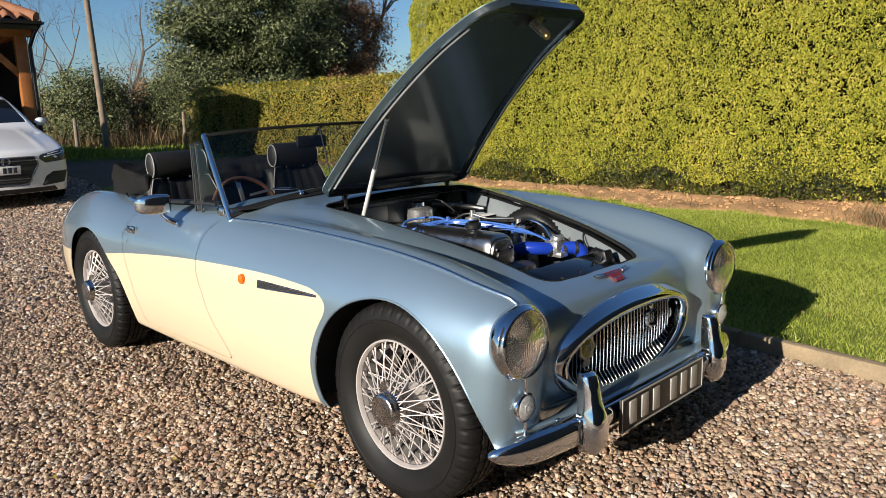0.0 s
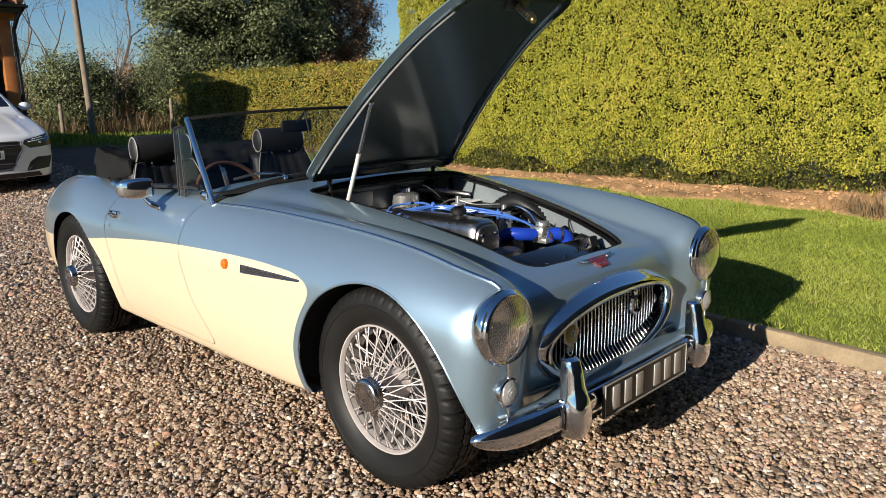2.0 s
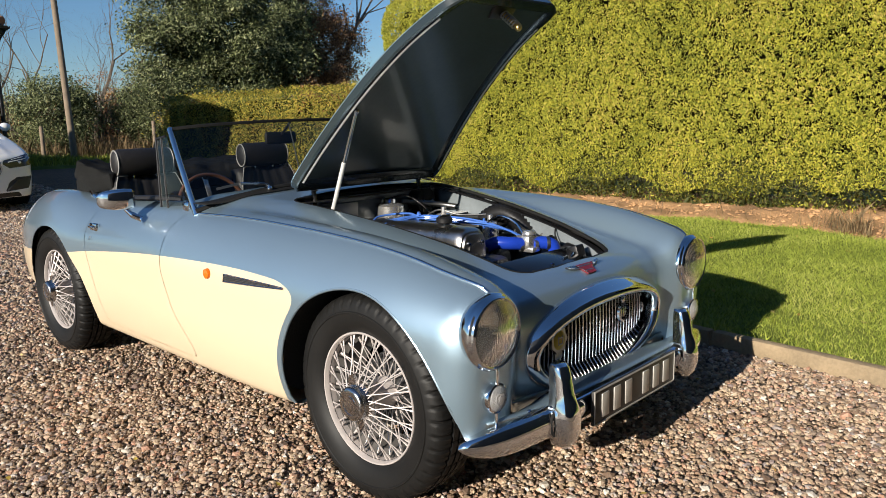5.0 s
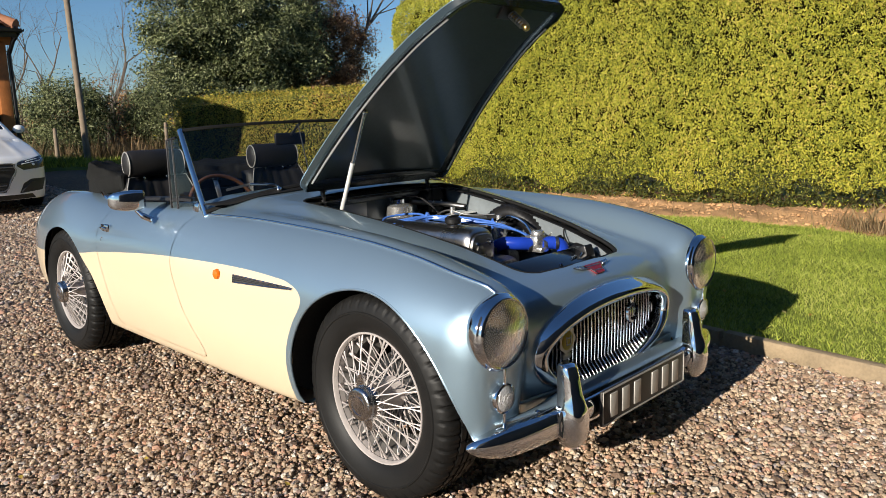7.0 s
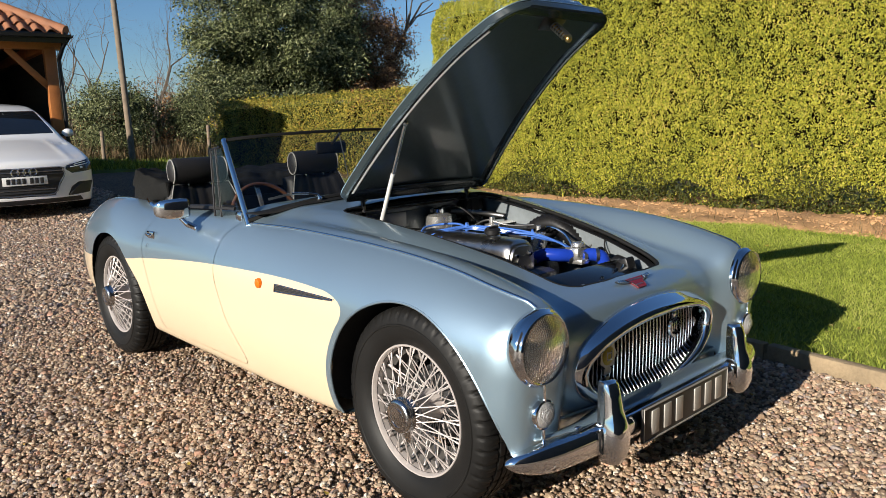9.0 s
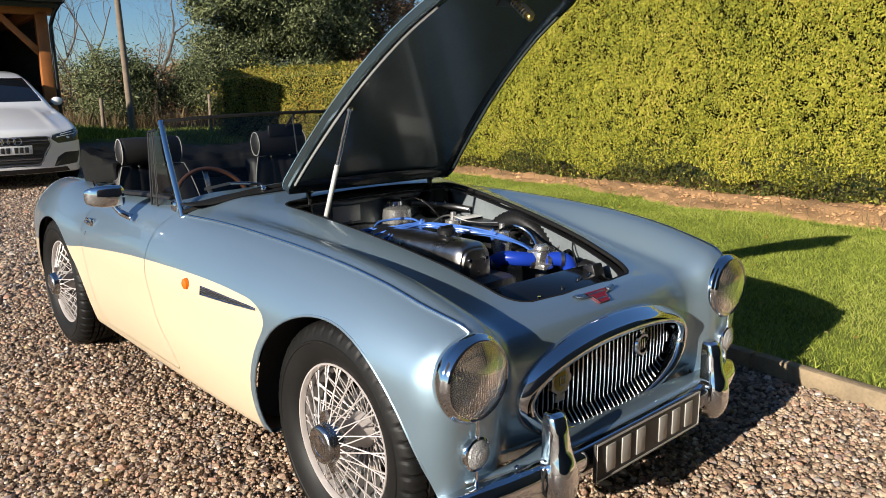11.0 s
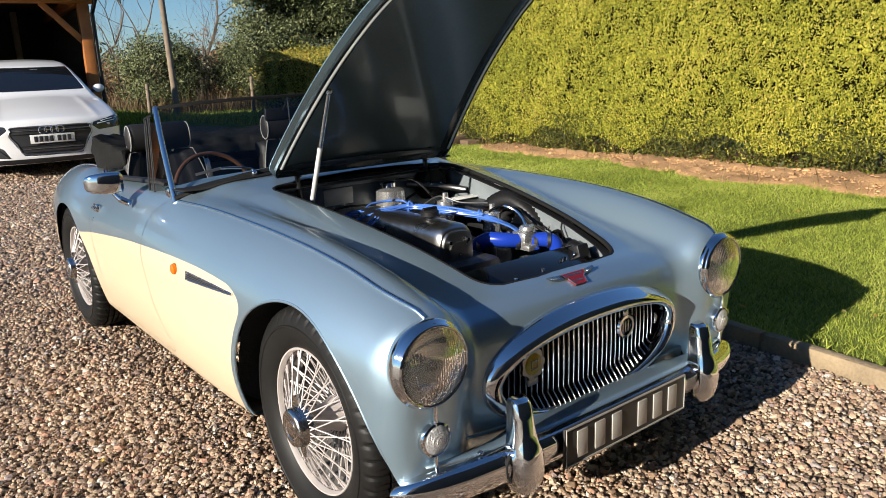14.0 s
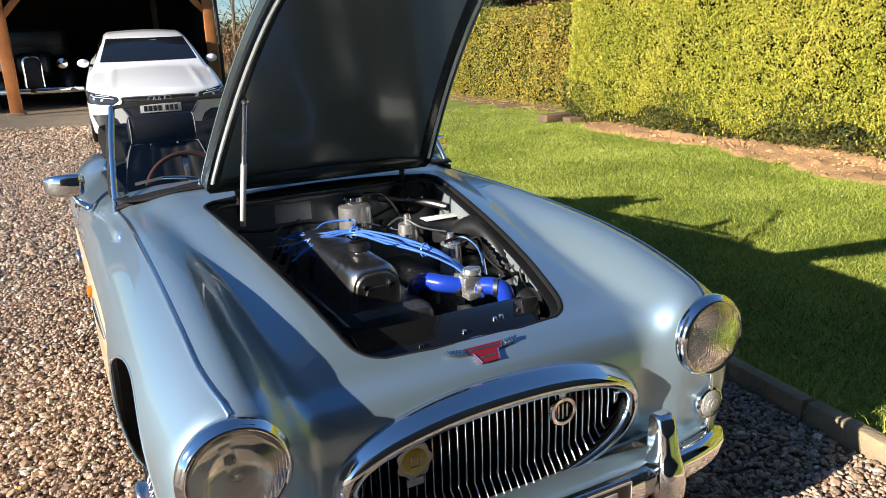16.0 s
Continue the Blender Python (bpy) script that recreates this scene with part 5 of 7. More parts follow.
for sx in (-1, 1):
    for y in (AXF, AXR):
        w = share("wheel", me_rim, car, pose(sx * (0.624 if y == AXF else 0.655), y, 0.3165, 0, 0, 0 if sx < 0 else 180) @ pose(0, 0, 0, 37 if y else 12))
        tagged(w, "silver wire-spoked wheel with black tyre")
        tagged(share("tyre", me_tyre, w, pose(0, 0, 0)), "black ribbed rubber tyre")
        share("hub", me_hub, w, pose(0, 0, 0))
        tagged(share("rim_well", me_well, w, pose(0, 0, 0)), "dusty grey inner rim well")
        tagged(share("spinner", me_spin, w, pose(-0.078, 0, 0, 65) @ Matrix.Diagonal((1.15, 1.25, 1.25, 1))), "chrome two-eared knock-off spinner")
        share("brake_drum", me_drum, w, pose(0.05, 0, 0))
        for sm, n, turn in spokes:
            for i in range(n):
                share("spoke", sm, w, pose(0, 0, 0, 360 * (i + turn * 2) / n))

# ---- windscreen ----
scr = part("windscreen_frame", tube([(-0.60, 1.02, 0.79), (-0.25, 0.91, 0.868), (0.25, 0.91, 0.868), (0.60, 1.02, 0.79)], 0.008, 8), M_RUBBER, car, "raked windscreen frame")
for s in (-1, 1):
    part("pillar", sweep(spline([(s * 0.627, 1.013, 0.785), (s * 0.617, 1.075, 0.875), (s * 0.598, 1.175, 1.0), (s * 0.574, 1.275, 1.112)], 8), [(0.0105 * math.cos(k * math.pi / 8), 0.014 * math.sin(k * math.pi / 8)) for k in range(16)], up=(0, -1, 0.4)), M_CHROME, scr, "chrome windscreen pillar")
rail = spline([(-0.574, 1.275, 1.112), (-0.45, 1.215, 1.124), (-0.25, 1.165, 1.132), (0, 1.148, 1.135), (0.25, 1.165, 1.132), (0.45, 1.215, 1.124), (0.574, 1.275, 1.112)], 6)
part("top_rail", sweep(rail, [(-0.009, -0.006), (0.009, -0.006), (0.010, 0.003), (0.004, 0.007), (-0.008, 0.004)]), M_RUBBER, scr, "black windscreen top rail")
foot = spline([(-0.627, 1.013, 0.80), (-0.45, 0.945, 0.852), (-0.25, 0.905, 0.878), (0, 0.892, 0.888), (0.25, 0.905, 0.878), (0.45, 0.945, 0.852), (0.627, 1.013, 0.80)], 6)
part("base_seal", tube(foot, 0.011, 8), M_RUBBER, scr)
# black strip made wider than the rubber, to take in the shadow beside it
rib_v, rib_f = [], []
for i, (x, y, z) in enumerate(foot):
    for q in (-0.050, 0.012):
        rib_v.append((x * (1 + q * 0.4), y + q, float(body_top(np.array(x), np.array(y + q))) + 0.004))
for i in range(len(foot) - 1):
    rib_f.append((2 * i, 2 * i + 2, 2 * i + 3, 2 * i + 1))
solid(part("scuttle_strip", (rib_v, rib_f), M_RUBBER, scr, "black rubber strip with the screen-foot shadow painted in"), 0.003, 1)
gv, gf = [], []
for i in range(len(rail)):
    for j in range(9):
        t = j / 8
        p = np.array(foot[i]) * (1 - t) + np.array(rail[i]) * t
        gv.append((p[0], p[1] - 0.02 * math.sin(math.pi * t), p[2]))
for i in range(len(rail) - 1):
    for j in range(8):
        a = i * 9 + j
        gf.append((a, a + 9, a + 10, a + 1))
ws = part("windscreen_glass", (gv, gf), M_SCREEN, scr, "curved windscreen, tinted to paint the cockpit's shade")
ws.visible_shadow = False
for s in (-1, 1):
    part("pillar_knob", join(lathe([(0.001, 0.016), (0.018, 0.014), (0.026, 0.0)], 20, "x"), box(0.03, 0.05, 0.04, 0.01)), M_CHROME, scr, m=pose(s * 0.612, 1.10, 0.812, 0, 0, 0 if s < 0 else 180))
    q = part("quarter_light", join(*[tube(p, 0.0048, 8) for p in ([(s * 0.590, 1.366, 1.072), (s * 0.625, 1.30, 0.80)], [(s * 0.590, 1.366, 1.072), (s * 0.586, 1.29, 1.085)], [(s * 0.588, 1.325, 1.078), (s * 0.624, 1.245, 0.80)])]), M_BLACK, car, "slim dark quarter-light frame")
    part("quarter_glass", ([(s * 0.590, 1.36, 1.07), (s * 0.624, 1.295, 0.80), (s * 0.622, 1.09, 0.82), (s * 0.586, 1.28, 1.085)], [(0, 1, 2, 3)]), M_SCREEN, q).visible_shadow = False
    wx, wy = (0.0, 0.0) if s < 0 else (0.41, -0.035)
    arm = spline([(wx - 0.364, 0.902 + wy, 0.872), (wx - 0.372, 0.914 + wy, 0.888), (wx - 0.43, 0.918 + wy, 0.897), (wx - 0.478, 0.928 + wy, 0.900)], 5)
    wp = part("wiper", join(tube(arm, 0.0048, 8), ball(0.011, arm[0])), M_CHROME, car, "chrome wiper arm")
    part("wiper_blade", sweep([(wx - 0.400, 0.926 + wy, 0.896), (wx - 0.478, 0.936 + wy, 0.900), (wx - 0.560, 0.966 + wy, 0.884)], [(-0.003, -0.005), (0.003, -0.005), (0.003, 0.004), (-0.003, 0.004)]), M_STEEL, wp, "dull metal wiper blade")
part("interior_mirror", box(0.165, 0.02, 0.055, 0.012, (-0.052, 1.262, 1.058)), M_BLACK, scr, "black interior mirror")
part("mirror_stem", cyl((-0.06, 1.17, 1.128), (-0.052, 1.25, 1.075), 0.006, 8), M_BLACK, scr)
part("stay_rod", cyl((-0.075, 1.16, 1.125), (-0.190, 0.925, 0.885), 0.0026, 8), M_STEEL, scr)

# ---- cockpit ----
dash = [(x, 1.06 + 0.12 * x * x, 0.805 - 0.12 * x * x) for x in np.linspace(-0.57, 0.57, 21)]
part("dashboard", sweep(dash, [(-0.03, 0.03), (0.02, 0.045), (0.055, 0.035), (0.06, 0.0), (0.045, -0.14), (0.02, -0.15), (-0.03, -0.05)]), M_LEATHER, car, "black padded dashboard")
for x in (-0.46, -0.26):
    part("gauge", lathe([(0.001, 0.006), (0.040, 0.006), (0.046, 0.010), (0.050, 0.0)], 28, "y"), M_CHROME, car, m=pose(x, 1.125, 0.735, 0, 0, 180))
st_m = pose(-0.32, 1.41, 0.748, 66, 0, 0)
sw = part("steering_wheel", tube([(0.168 * math.cos(a), 0.168 * math.sin(a), 0) for a in np.linspace(0, 2 * math.pi, 49)[:-1]], 0.0095, 12, closed=True), M_WOOD, car, "wood-rimmed steering wheel", m=st_m)
for a in (90, 210, 330):
    part("steering_spoke", xf(box(0.135, 0.022, 0.004, 0.001, (0.10, 0, -0.012)), pose(0, 0, 0, 0, 0, a)), M_ALLOY, sw)
part("steering_boss", lathe([(0.001, 0.012), (0.034, 0.010), (0.045, 0.0), (0.045, -0.04)], 24), M_BLACK, sw)
part("steering_column", cyl((-0.345, 1.39, 0.79), (-0.345, 1.10, 0.67), 0.024, 14), M_BLACK, car)


def bucket(x0):
    s = part("seat", join(box(0.42, 0.46, 0.16, 0.06, (x0, 1.82, 0.38), 3)), M_LEATHER, car, "black leather bucket seat")
    bv, bf = [], []
    for j in range(15):
        t = j / 14
        z, y = 0.42 + 0.46 * t, 1.985 + 0.10 * t + 0.02 * t * t
        w = 0.215 * (1 - 0.30 * t ** 3)
        for i in range(21):
            u = 2 * i / 20 - 1
            bv.append((x0 + w * u, y - 0.035 * u * u - 0.020 * math.sqrt(max(0, 1 - abs(u) ** 6)) * max(0.0, math.sin(math.pi * min(1, t * 1.02))) ** 0.3 - 0.004 * math.cos(u * 18), z))
    for j in range(14):
        for i in range(20):
            a = j * 21 + i
            bf.append((a, a + 1, a + 22, a + 21))
    solid(part("backrest", (bv, bf), M_LEATHER, s, "pleated black leather backrest"), 0.085, -1)
    edge = [bv[j * 21] for j in range(15)] + [bv[14 * 21 + i] for i in range(1, 21)] + [bv[j * 21 + 20] for j in range(13, -1, -1)]
    part("piping", tube(edge, 0.0026, 6), M_PIPING, s, "pale piping")
    hv = [(0.0005, -0.150), (0.045, -0.150), (0.060, -0.142), (0.068, -0.125), (0.068, 0.125), (0.060, 0.142), (0.045, 0.150), (0.0005, 0.150)]
    hr = part("headrest", xf(lathe(hv, 28, "x"), pose(x0, 2.105, 0.945) @ Matrix.Diagonal((1, 0.72, 1, 1))), M_LEATHER, s, "black padded roll headrest", sharp=60)
    for e in (-1, 1):
        part("headrest_piping", tube([(x0 + e * 0.143, 2.105 + 0.046 * math.cos(a), 0.945 + 0.062 * math.sin(a)) for a in np.linspace(0, 2 * math.pi, 33)[:-1]], 0.0032, 6, closed=True), M_PIPING, hr)
    part("headrest_post", join(cyl((x0 - 0.06, 2.09, 0.80), (x0 - 0.06, 2.10, 0.92), 0.006), cyl((x0 + 0.06, 2.09, 0.80), (x0 + 0.06, 2.10, 0.92), 0.006)), M_CHROME, hr)


bucket(-0.315)
bucket(0.395)


def slab_fn(c, half, turn_z, turn_x, r):
    """Distance to a rounded box, turned about z and then x."""
    m = np.array((pose(0, 0, 0, 0, 0, turn_z) @ pose(0, 0, 0, turn_x)).to_3x3())

    def f(x, y, z):
        d = [x - c[0], y - c[1], z - c[2]]
        q = [np.abs(sum(m[k, i] * d[k] for k in range(3))) - (half[i] - r) for i in range(3)]
        out = np.sqrt(sum(np.maximum(a, 0) ** 2 for a in q))
        return out + np.minimum(np.maximum(np.maximum(q[0], q[1]), q[2]), 0) - r
    return f


FOLDS = [slab_fn((-0.475, 2.225, 0.880), (0.080, 0.11, 0.050), 30, 24, 0.012), slab_fn((-0.47, 2.20, 0.845), (0.085, 0.11, 0.045), 26, -8, 0.016), slab_fn((-0.20, 2.37, 0.865), (0.22, 0.11, 0.055), 10, 10, 0.02), slab_fn((0.15, 2.38, 0.86), (0.25, 0.12, 0.058), -6, 7, 0.02), slab_fn((0.45, 2.27, 0.86), (0.18, 0.14, 0.06), -28, 9, 0.02), slab_fn((0.0, 2.36, 0.815), (0.52, 0.13, 0.06), 0, 0, 0.03)]


def hood_fn(x, y, z):
    f = None
    for k in FOLDS:
        v = k(x, y, z)
        f = v if f is None else smin(f, v, 0.018)
    return f + 0.006 * np.sin(x * 41 + y * 23) * np.sin(y * 47 - z * 19) + 0.005 * np.abs(np.sin(x * 17 - y * 29 + z * 13))


part("folded_hood", skin(hood_fn, (-0.74, 1.98, 0.72), (0.74, 2.58, 0.98), 0.013), M_CANVAS, car, "folded charcoal canvas hood", sharp=30)
part("hood_frame", join(tube(spline([(-0.57, 2.00, 0.775), (-0.585, 2.06, 0.795), (-0.57, 2.14, 0.815)], 5), 0.010, 8), tube(spline([(-0.56, 1.93, 0.765), (-0.58, 2.02, 0.785)], 5), 0.008, 8)), M_CHROME, car, "chrome hood frame joint")
part("boot_rack", tube(spline([(-0.55, 2.26, 0.832), (0, 2.40, 0.846), (0.55, 2.26, 0.832)], 8), 0.006, 8), M_CHROME, car)
rb = [(s * x, float(curve(x, (0, 3.33), (0.35, 3.30), (0.53, 3.20), (0.635, 3.04))), 0.40) for s, x in [(-1, x) for x in (0.635, 0.61, 0.56, 0.48, 0.35, 0.18)] + [(1, x) for x in (0.0, 0.18, 0.35, 0.48, 0.56, 0.61, 0.635)]]
part("rear_bumper", sweep(rb, [(-0.010, -0.04), (0.012, -0.03), (0.020, 0), (0.012, 0.03), (-0.010, 0.04)]), M_CHROME, car, "chrome rear bumper")


# ---- ground, gravel, lawn ----
def lie(x, y):
    """Height of the gravel: level under the car, up a little at the kerb, climbing to the car port."""
    x, y = np.asarray(x, float), np.asarray(y, float)
    near = np.clip((x - 0.5) / 0.6, 0, 1)
    return rises(x, y) + 0.045 * near * near * (3 - 2 * near) * np.clip((10 - y) / 4, 0, 1)


def kerb_x(y):
    return 1.295 + 0.11 * np.asarray(y, float) - 0.004 * np.clip(np.asarray(y, float), 0, 9) ** 2


def polys(name, p, material, parent=None, smooth=False):
    """A mesh from an array of polygons (count, corners, 3), quickly."""
    n, k = p.shape[:2]
    me = bpy.data.meshes.new(name)
    me.vertices.add(n * k)
    me.vertices.foreach_set("co", p.reshape(-1).astype(np.float32))
    me.loops.add(n * k)
    me.loops.foreach_set("vertex_index", np.arange(n * k, dtype=np.int32))
    me.polygons.add(n)
    me.polygons.foreach_set("loop_start", np.arange(0, n * k, k, dtype=np.int32))
    me.polygons.foreach_set("use_smooth", np.full(n, smooth))
    me.materials.append(material)
    me.update(calc_edges=True)
    ob = new(name, me)
    if parent is not None:
        ob.parent = parent
    return ob


def pieces(name, v, f, material, parent=None, smooth=True):
    """Many copies of one small form: v (count, verts, 3), f its faces, in one mesh."""
    n, k = v.shape[:2]
    f = np.array(f)
    idx = (f[None] + (np.arange(n) * k)[:, None, None]).reshape(-1)
    me = bpy.data.meshes.new(name)
    me.vertices.add(n * k)
    me.vertices.foreach_set("co", v.reshape(-1).astype(np.float32))
    me.loops.add(len(idx))
    me.loops.foreach_set("vertex_index", idx.astype(np.int32))
    m = n * len(f)
    me.polygons.add(m)
    me.polygons.foreach_set("loop_start", np.arange(0, m * f.shape[1], f.shape[1], dtype=np.int32))
    me.polygons.foreach_set("use_smooth", np.full(m, smooth))
    me.materials.append(material)
    me.update(calc_edges=True)
    ob = new(name, me)
    if parent is not None:
        ob.parent = parent
    return ob


def turns(n):
    """Random turns, as (n, 3, 3)."""
    q = rng.normal(size=(n, 4))
    q /= np.linalg.norm(q, axis=1)[:, None]
    w, x, y, z = q.T
    return np.stack([1 - 2 * (y * y + z * z), 2 * (x * y - z * w), 2 * (x * z + y * w), 2 * (x * y + z * w), 1 - 2 * (x * x + z * z), 2 * (y * z - x * w), 2 * (x * z - y * w), 2 * (y * z + x * w), 1 - 2 * (x * x + y * y)], 1).reshape(n, 3, 3)


def sheet(xs, ys, fz):
    gx, gy = np.meshgrid(xs, ys)
    z = fz(gx, gy)
    nx, ny = len(xs), len(ys)
    v = np.stack([gx, gy, z], -1).reshape(-1, 3).tolist()
    f = [(j * nx + i, j * nx + i + 1, (j + 1) * nx + i + 1, (j + 1) * nx + i) for j in range(ny - 1) for i in range(nx - 1)]
    return v, f


gx = np.concatenate([[-400, -120, -40, -15, -6], np.arange(-4, 1.41, 0.18), np.arange(1.5, 12, 0.75), [14, 20, 40, 120, 400]])
gy = np.concatenate([[-300, -80, -20, -6], np.arange(-3, 6, 0.2), np.arange(6, 24, 0.75), [30, 45, 90, 200, 500]])
tagged(part("ground", sheet(gx, gy, lambda x, y: lie(x, y) - 0.012), M_GRAVELBED), "gravelly earth of the drive and land beyond", "ground", kind="structure")

# pebbles of the drive
ico = []
phi = (1 + 5 ** 0.5) / 2
for a in (-1, 1):
    for b in (-phi, phi):
        ico += [(0, a, b), (a, b, 0), (b, 0, a)]
ico = np.array(ico) / np.linalg.norm(ico[0])
ico_all = [(i, j, k) for i in range(12) for j in range(12) for k in range(12) if i < j and i < k and j != k and all(np.linalg.norm(ico[p] - ico[q]) < 1.2 for p, q in ((i, j), (j, k), (i, k))) and np.dot(np.cross(ico[j] - ico[i], ico[k] - ico[i]), ico[i]) > 0]

ico_f = [q for q in ico_all if sum(ico[i][2] for i in q) > -1.3]

OCTA = np.array([(1, 0, 0), (0, 1, 0), (-1, 0, 0), (0, -1, 0), (0, 0, 1), (0, 0, -1)]) * 1.12
OCTA_F = [(0, 1, 4), (1, 2, 4), (2, 3, 4), (3, 0, 4), (1, 0, 5), (3, 2, 5)]


def gravel(name, x0, x1, y0, y1, per_m2, size, keep, label, shape=ico, faces=ico_f):
    n = int((x1 - x0) * (y1 - y0) * per_m2)
    x, y = rng.uniform(x0, x1, n), rng.uniform(y0, y1, n)
    ok = keep(x, y)
    x, y = x[ok], y[ok]
    n = len(x)
    s = size * rng.lognormal(-0.05, 0.34, n)
    form = shape[None] * (1 + rng.normal(0, 0.10, (n, len(shape), 1))) * (s[:, None] * rng.uniform(0.62, 1.15, (n, 3)))[:, None, :]
    form[:, :, 2] *= 0.72
    tilt = turns(n)
    flat = rng.uniform(0, 2 * math.pi, n)
    c, sn = np.cos(flat), np.sin(flat)
    spin = np.zeros((n, 3, 3))
    spin[:, 0, 0], spin[:, 0, 1], spin[:, 1, 0], spin[:, 1, 1], spin[:, 2, 2] = c, -sn, sn, c, 1
    lean = np.linalg.qr(np.eye(3) + (tilt - np.eye(3)) * 0.22)[0]
    lean *= np.sign(np.einsum("nii->ni", lean))[:, None, :]
    v = np.einsum("nij,njk,nlk->nli", lean, spin, form)
    v += np.stack([x, y, lie(x, y) - 0.004 + rng.uniform(-0.006, 0.005, n)], 1)[:, None, :]
    return tagged(pieces(name, v, faces, M_PEBBLE, smooth=len(shape) < 8), label, "gravel", kind="stuff")


gravel("gravel", -2.3, 1.45, -1.7, 1.5, 8400, 0.0081, lambda x, y: (x < kerb_x(y) - 0.01) & ~((x > -0.15) & (x < 0.5) & (y > 0.2)) & ~((x > 0) & (y > 0.6)) & (x > -2.2 + 0.22 * (y + 1.5)), "loose rounded pebbles in brown, buff and grey")
gravel("gravel", -1.7, 1.6, 1.5, 3.4, 6800, 0.0092, lambda x, y: (x < -0.15) & (x > -2.2 + 0.22 * (y + 1.5)), "loose pebbles in brown, buff and grey", OCTA, OCTA_F)
gravel("gravel", -2.6, 1.8, 3.4, 8.5, 2900, 0.0130, lambda x, y: (x < kerb_x(y)) & (x > -1.6 - 0.06 * y), "loose pebbles of the drive farther back", OCTA, OCTA_F)
gravel("gravel", -4.0, 2.2, 8.5, 11.6, 1100, 0.019, lambda x, y: (x < 2.2) & (y < 11.25 + 0.12 * np.sin(x * 3) + 0.2 * rng.random(len(x))), "loose pebbles before the car port", OCTA, OCTA_F)
tagged(part("pavement", sheet(np.linspace(-6.5, 2.1, 24), np.linspace(11.2, 12.6, 10), lambda x, y: lie(x, y) + 0.004), M_CONC), "worn concrete apron before the car port", "pavement", kind="structure")

# edging stones
edging = tagged(part("kerb", sweep([(float(kerb_x(y)) + 0.03, y, 0.02) for y in np.linspace(-3, 9, 25)], [(-0.018, -0.08), (0.018, -0.08), (0.018, 0.05), (-0.018, 0.05)]), M_KERB), "weathered concrete lawn edging stones", "kerb", kind="structure")
stone = mesh("edging_stone", box(0.055, 0.905, 0.16, 0.008), M_KERB)
y = -2.95
for i in range(13):
    yc = y + 0.4575
    a = math.degrees(math.atan2(float(kerb_x(yc + 0.4) - kerb_x(yc - 0.4)), 0.8))
    share("edging_stone", stone, edging, pose(float(kerb_x(yc)) + 0.028 + rng.normal(0, 0.002), yc, 0.028 + rng.normal(0, 0.0025), rng.normal(0, 0.25), rng.normal(0, 0.8), -a))
    y += 0.915

# lawn and the bare bed under the hedge
SOIL_X = lambda y: 4.42 + 0.12 * np.clip(np.asarray(y, float), 0, 9) + 0.10 * np.sin(np.asarray(y, float) * 2.1) + 0.06 * np.sin(np.asarray(y, float) * 5.3) + 3.0 * np.clip((np.asarray(y, float) - 6.2) / 1.2, 0, 1)


def turf(x, y):
    return 0.085 + 0.012 * np.sin(x * 2.3 + y) * np.sin(y * 1.7 - x) + 0.05 * np.clip((np.asarray(x, float) - 3) / 3, 0, 1)


lx, ly = np.linspace(0, 1, 40), np.linspace(-6, 12, 90)
gy_, gu = np.meshgrid(ly, lx, indexing="ij")
gxx = (kerb_x(gy_) + 0.05) * (1 - gu) + 7.6 * gu
v = np.stack([gxx, gy_, turf(gxx, gy_)], -1).reshape(-1, 3).tolist()
tagged(part("lawn", (v, [(j * 40 + i, j * 40 + i + 1, (j + 1) * 40 + i + 1, (j + 1) * 40 + i) for j in range(89) for i in range(39)]), M_TURF), "short mown green lawn beside the drive", "lawn", kind="structure")


def blades(name, x, y, z, length, width, lean, material, label):
    n = len(x)
    a, b = rng.uniform(0, 2 * math.pi, n), rng.uniform(0, 2 * math.pi, n)
    L = length * rng.lognormal(0, 0.3, n)
    w = width * rng.uniform(0.7, 1.3, n)
    base = np.stack([x, y, z], 1)
    side = np.stack([np.cos(a), np.sin(a), 0 * a], 1) * w[:, None]
    bend = np.stack([np.cos(b), np.sin(b), 0 * b], 1) * (L * rng.uniform(0.1, 1, n) * lean)[:, None]
    up = np.stack([0 * a, 0 * a, L], 1)
    p = np.stack([base - side, base + side, base + side * 0.7 + up * 0.55 + bend * 0.35, base + up + bend, base - side * 0.7 + up * 0.55 + bend * 0.35], 1)
    return tagged(polys(name, p, material), label, "grass", kind="stuff")


n = 330000
y = rng.uniform(-1.6, 9.5, n)
u = rng.random(n) ** 0.9
x = kerb_x(y) + 0.02 + u * (SOIL_X(y) + 0.15 - kerb_x(y))
dist = np.hypot(x + 1.4, y + 1.6)
ok = rng.random(n) < np.clip(4.6 / dist, 0.25, 1)
blades("grass", x[ok], y[ok], turf(x[ok], y[ok]) - 0.004, 0.0175 * (1 + dist[ok] * 0.02), 0.0016 * (1 + dist[ok] * 0.08), 1.35, M_GRASS, "fine green blades of mown lawn grass")
n = 26000
ty, tu = rng.uniform(-1.6, 9.0, 1500), rng.random(1500)
k = rng.integers(0, 1500, n)
y = ty[k] + rng.normal(0, 0.035, n)
x = kerb_x(y) + 0.05 + tu[k] * (SOIL_X(y) - kerb_x(y)) + rng.normal(0, 0.035, n)
blades("grass", x, y, turf(x, y) - 0.002, 0.023, 0.0016, 1.2, M_GRASS, "denser tufts of grass in the lawn")
n = 500
y = rng.uniform(-1.5, 3.0, n)
blades("grass", kerb_x(y) + 0.055 + np.abs(rng.normal(0, 0.02, n)), y, turf(2, y), 0.05, 0.0022, 1.0, M_GRASS, "longer tufts of grass along the edging")
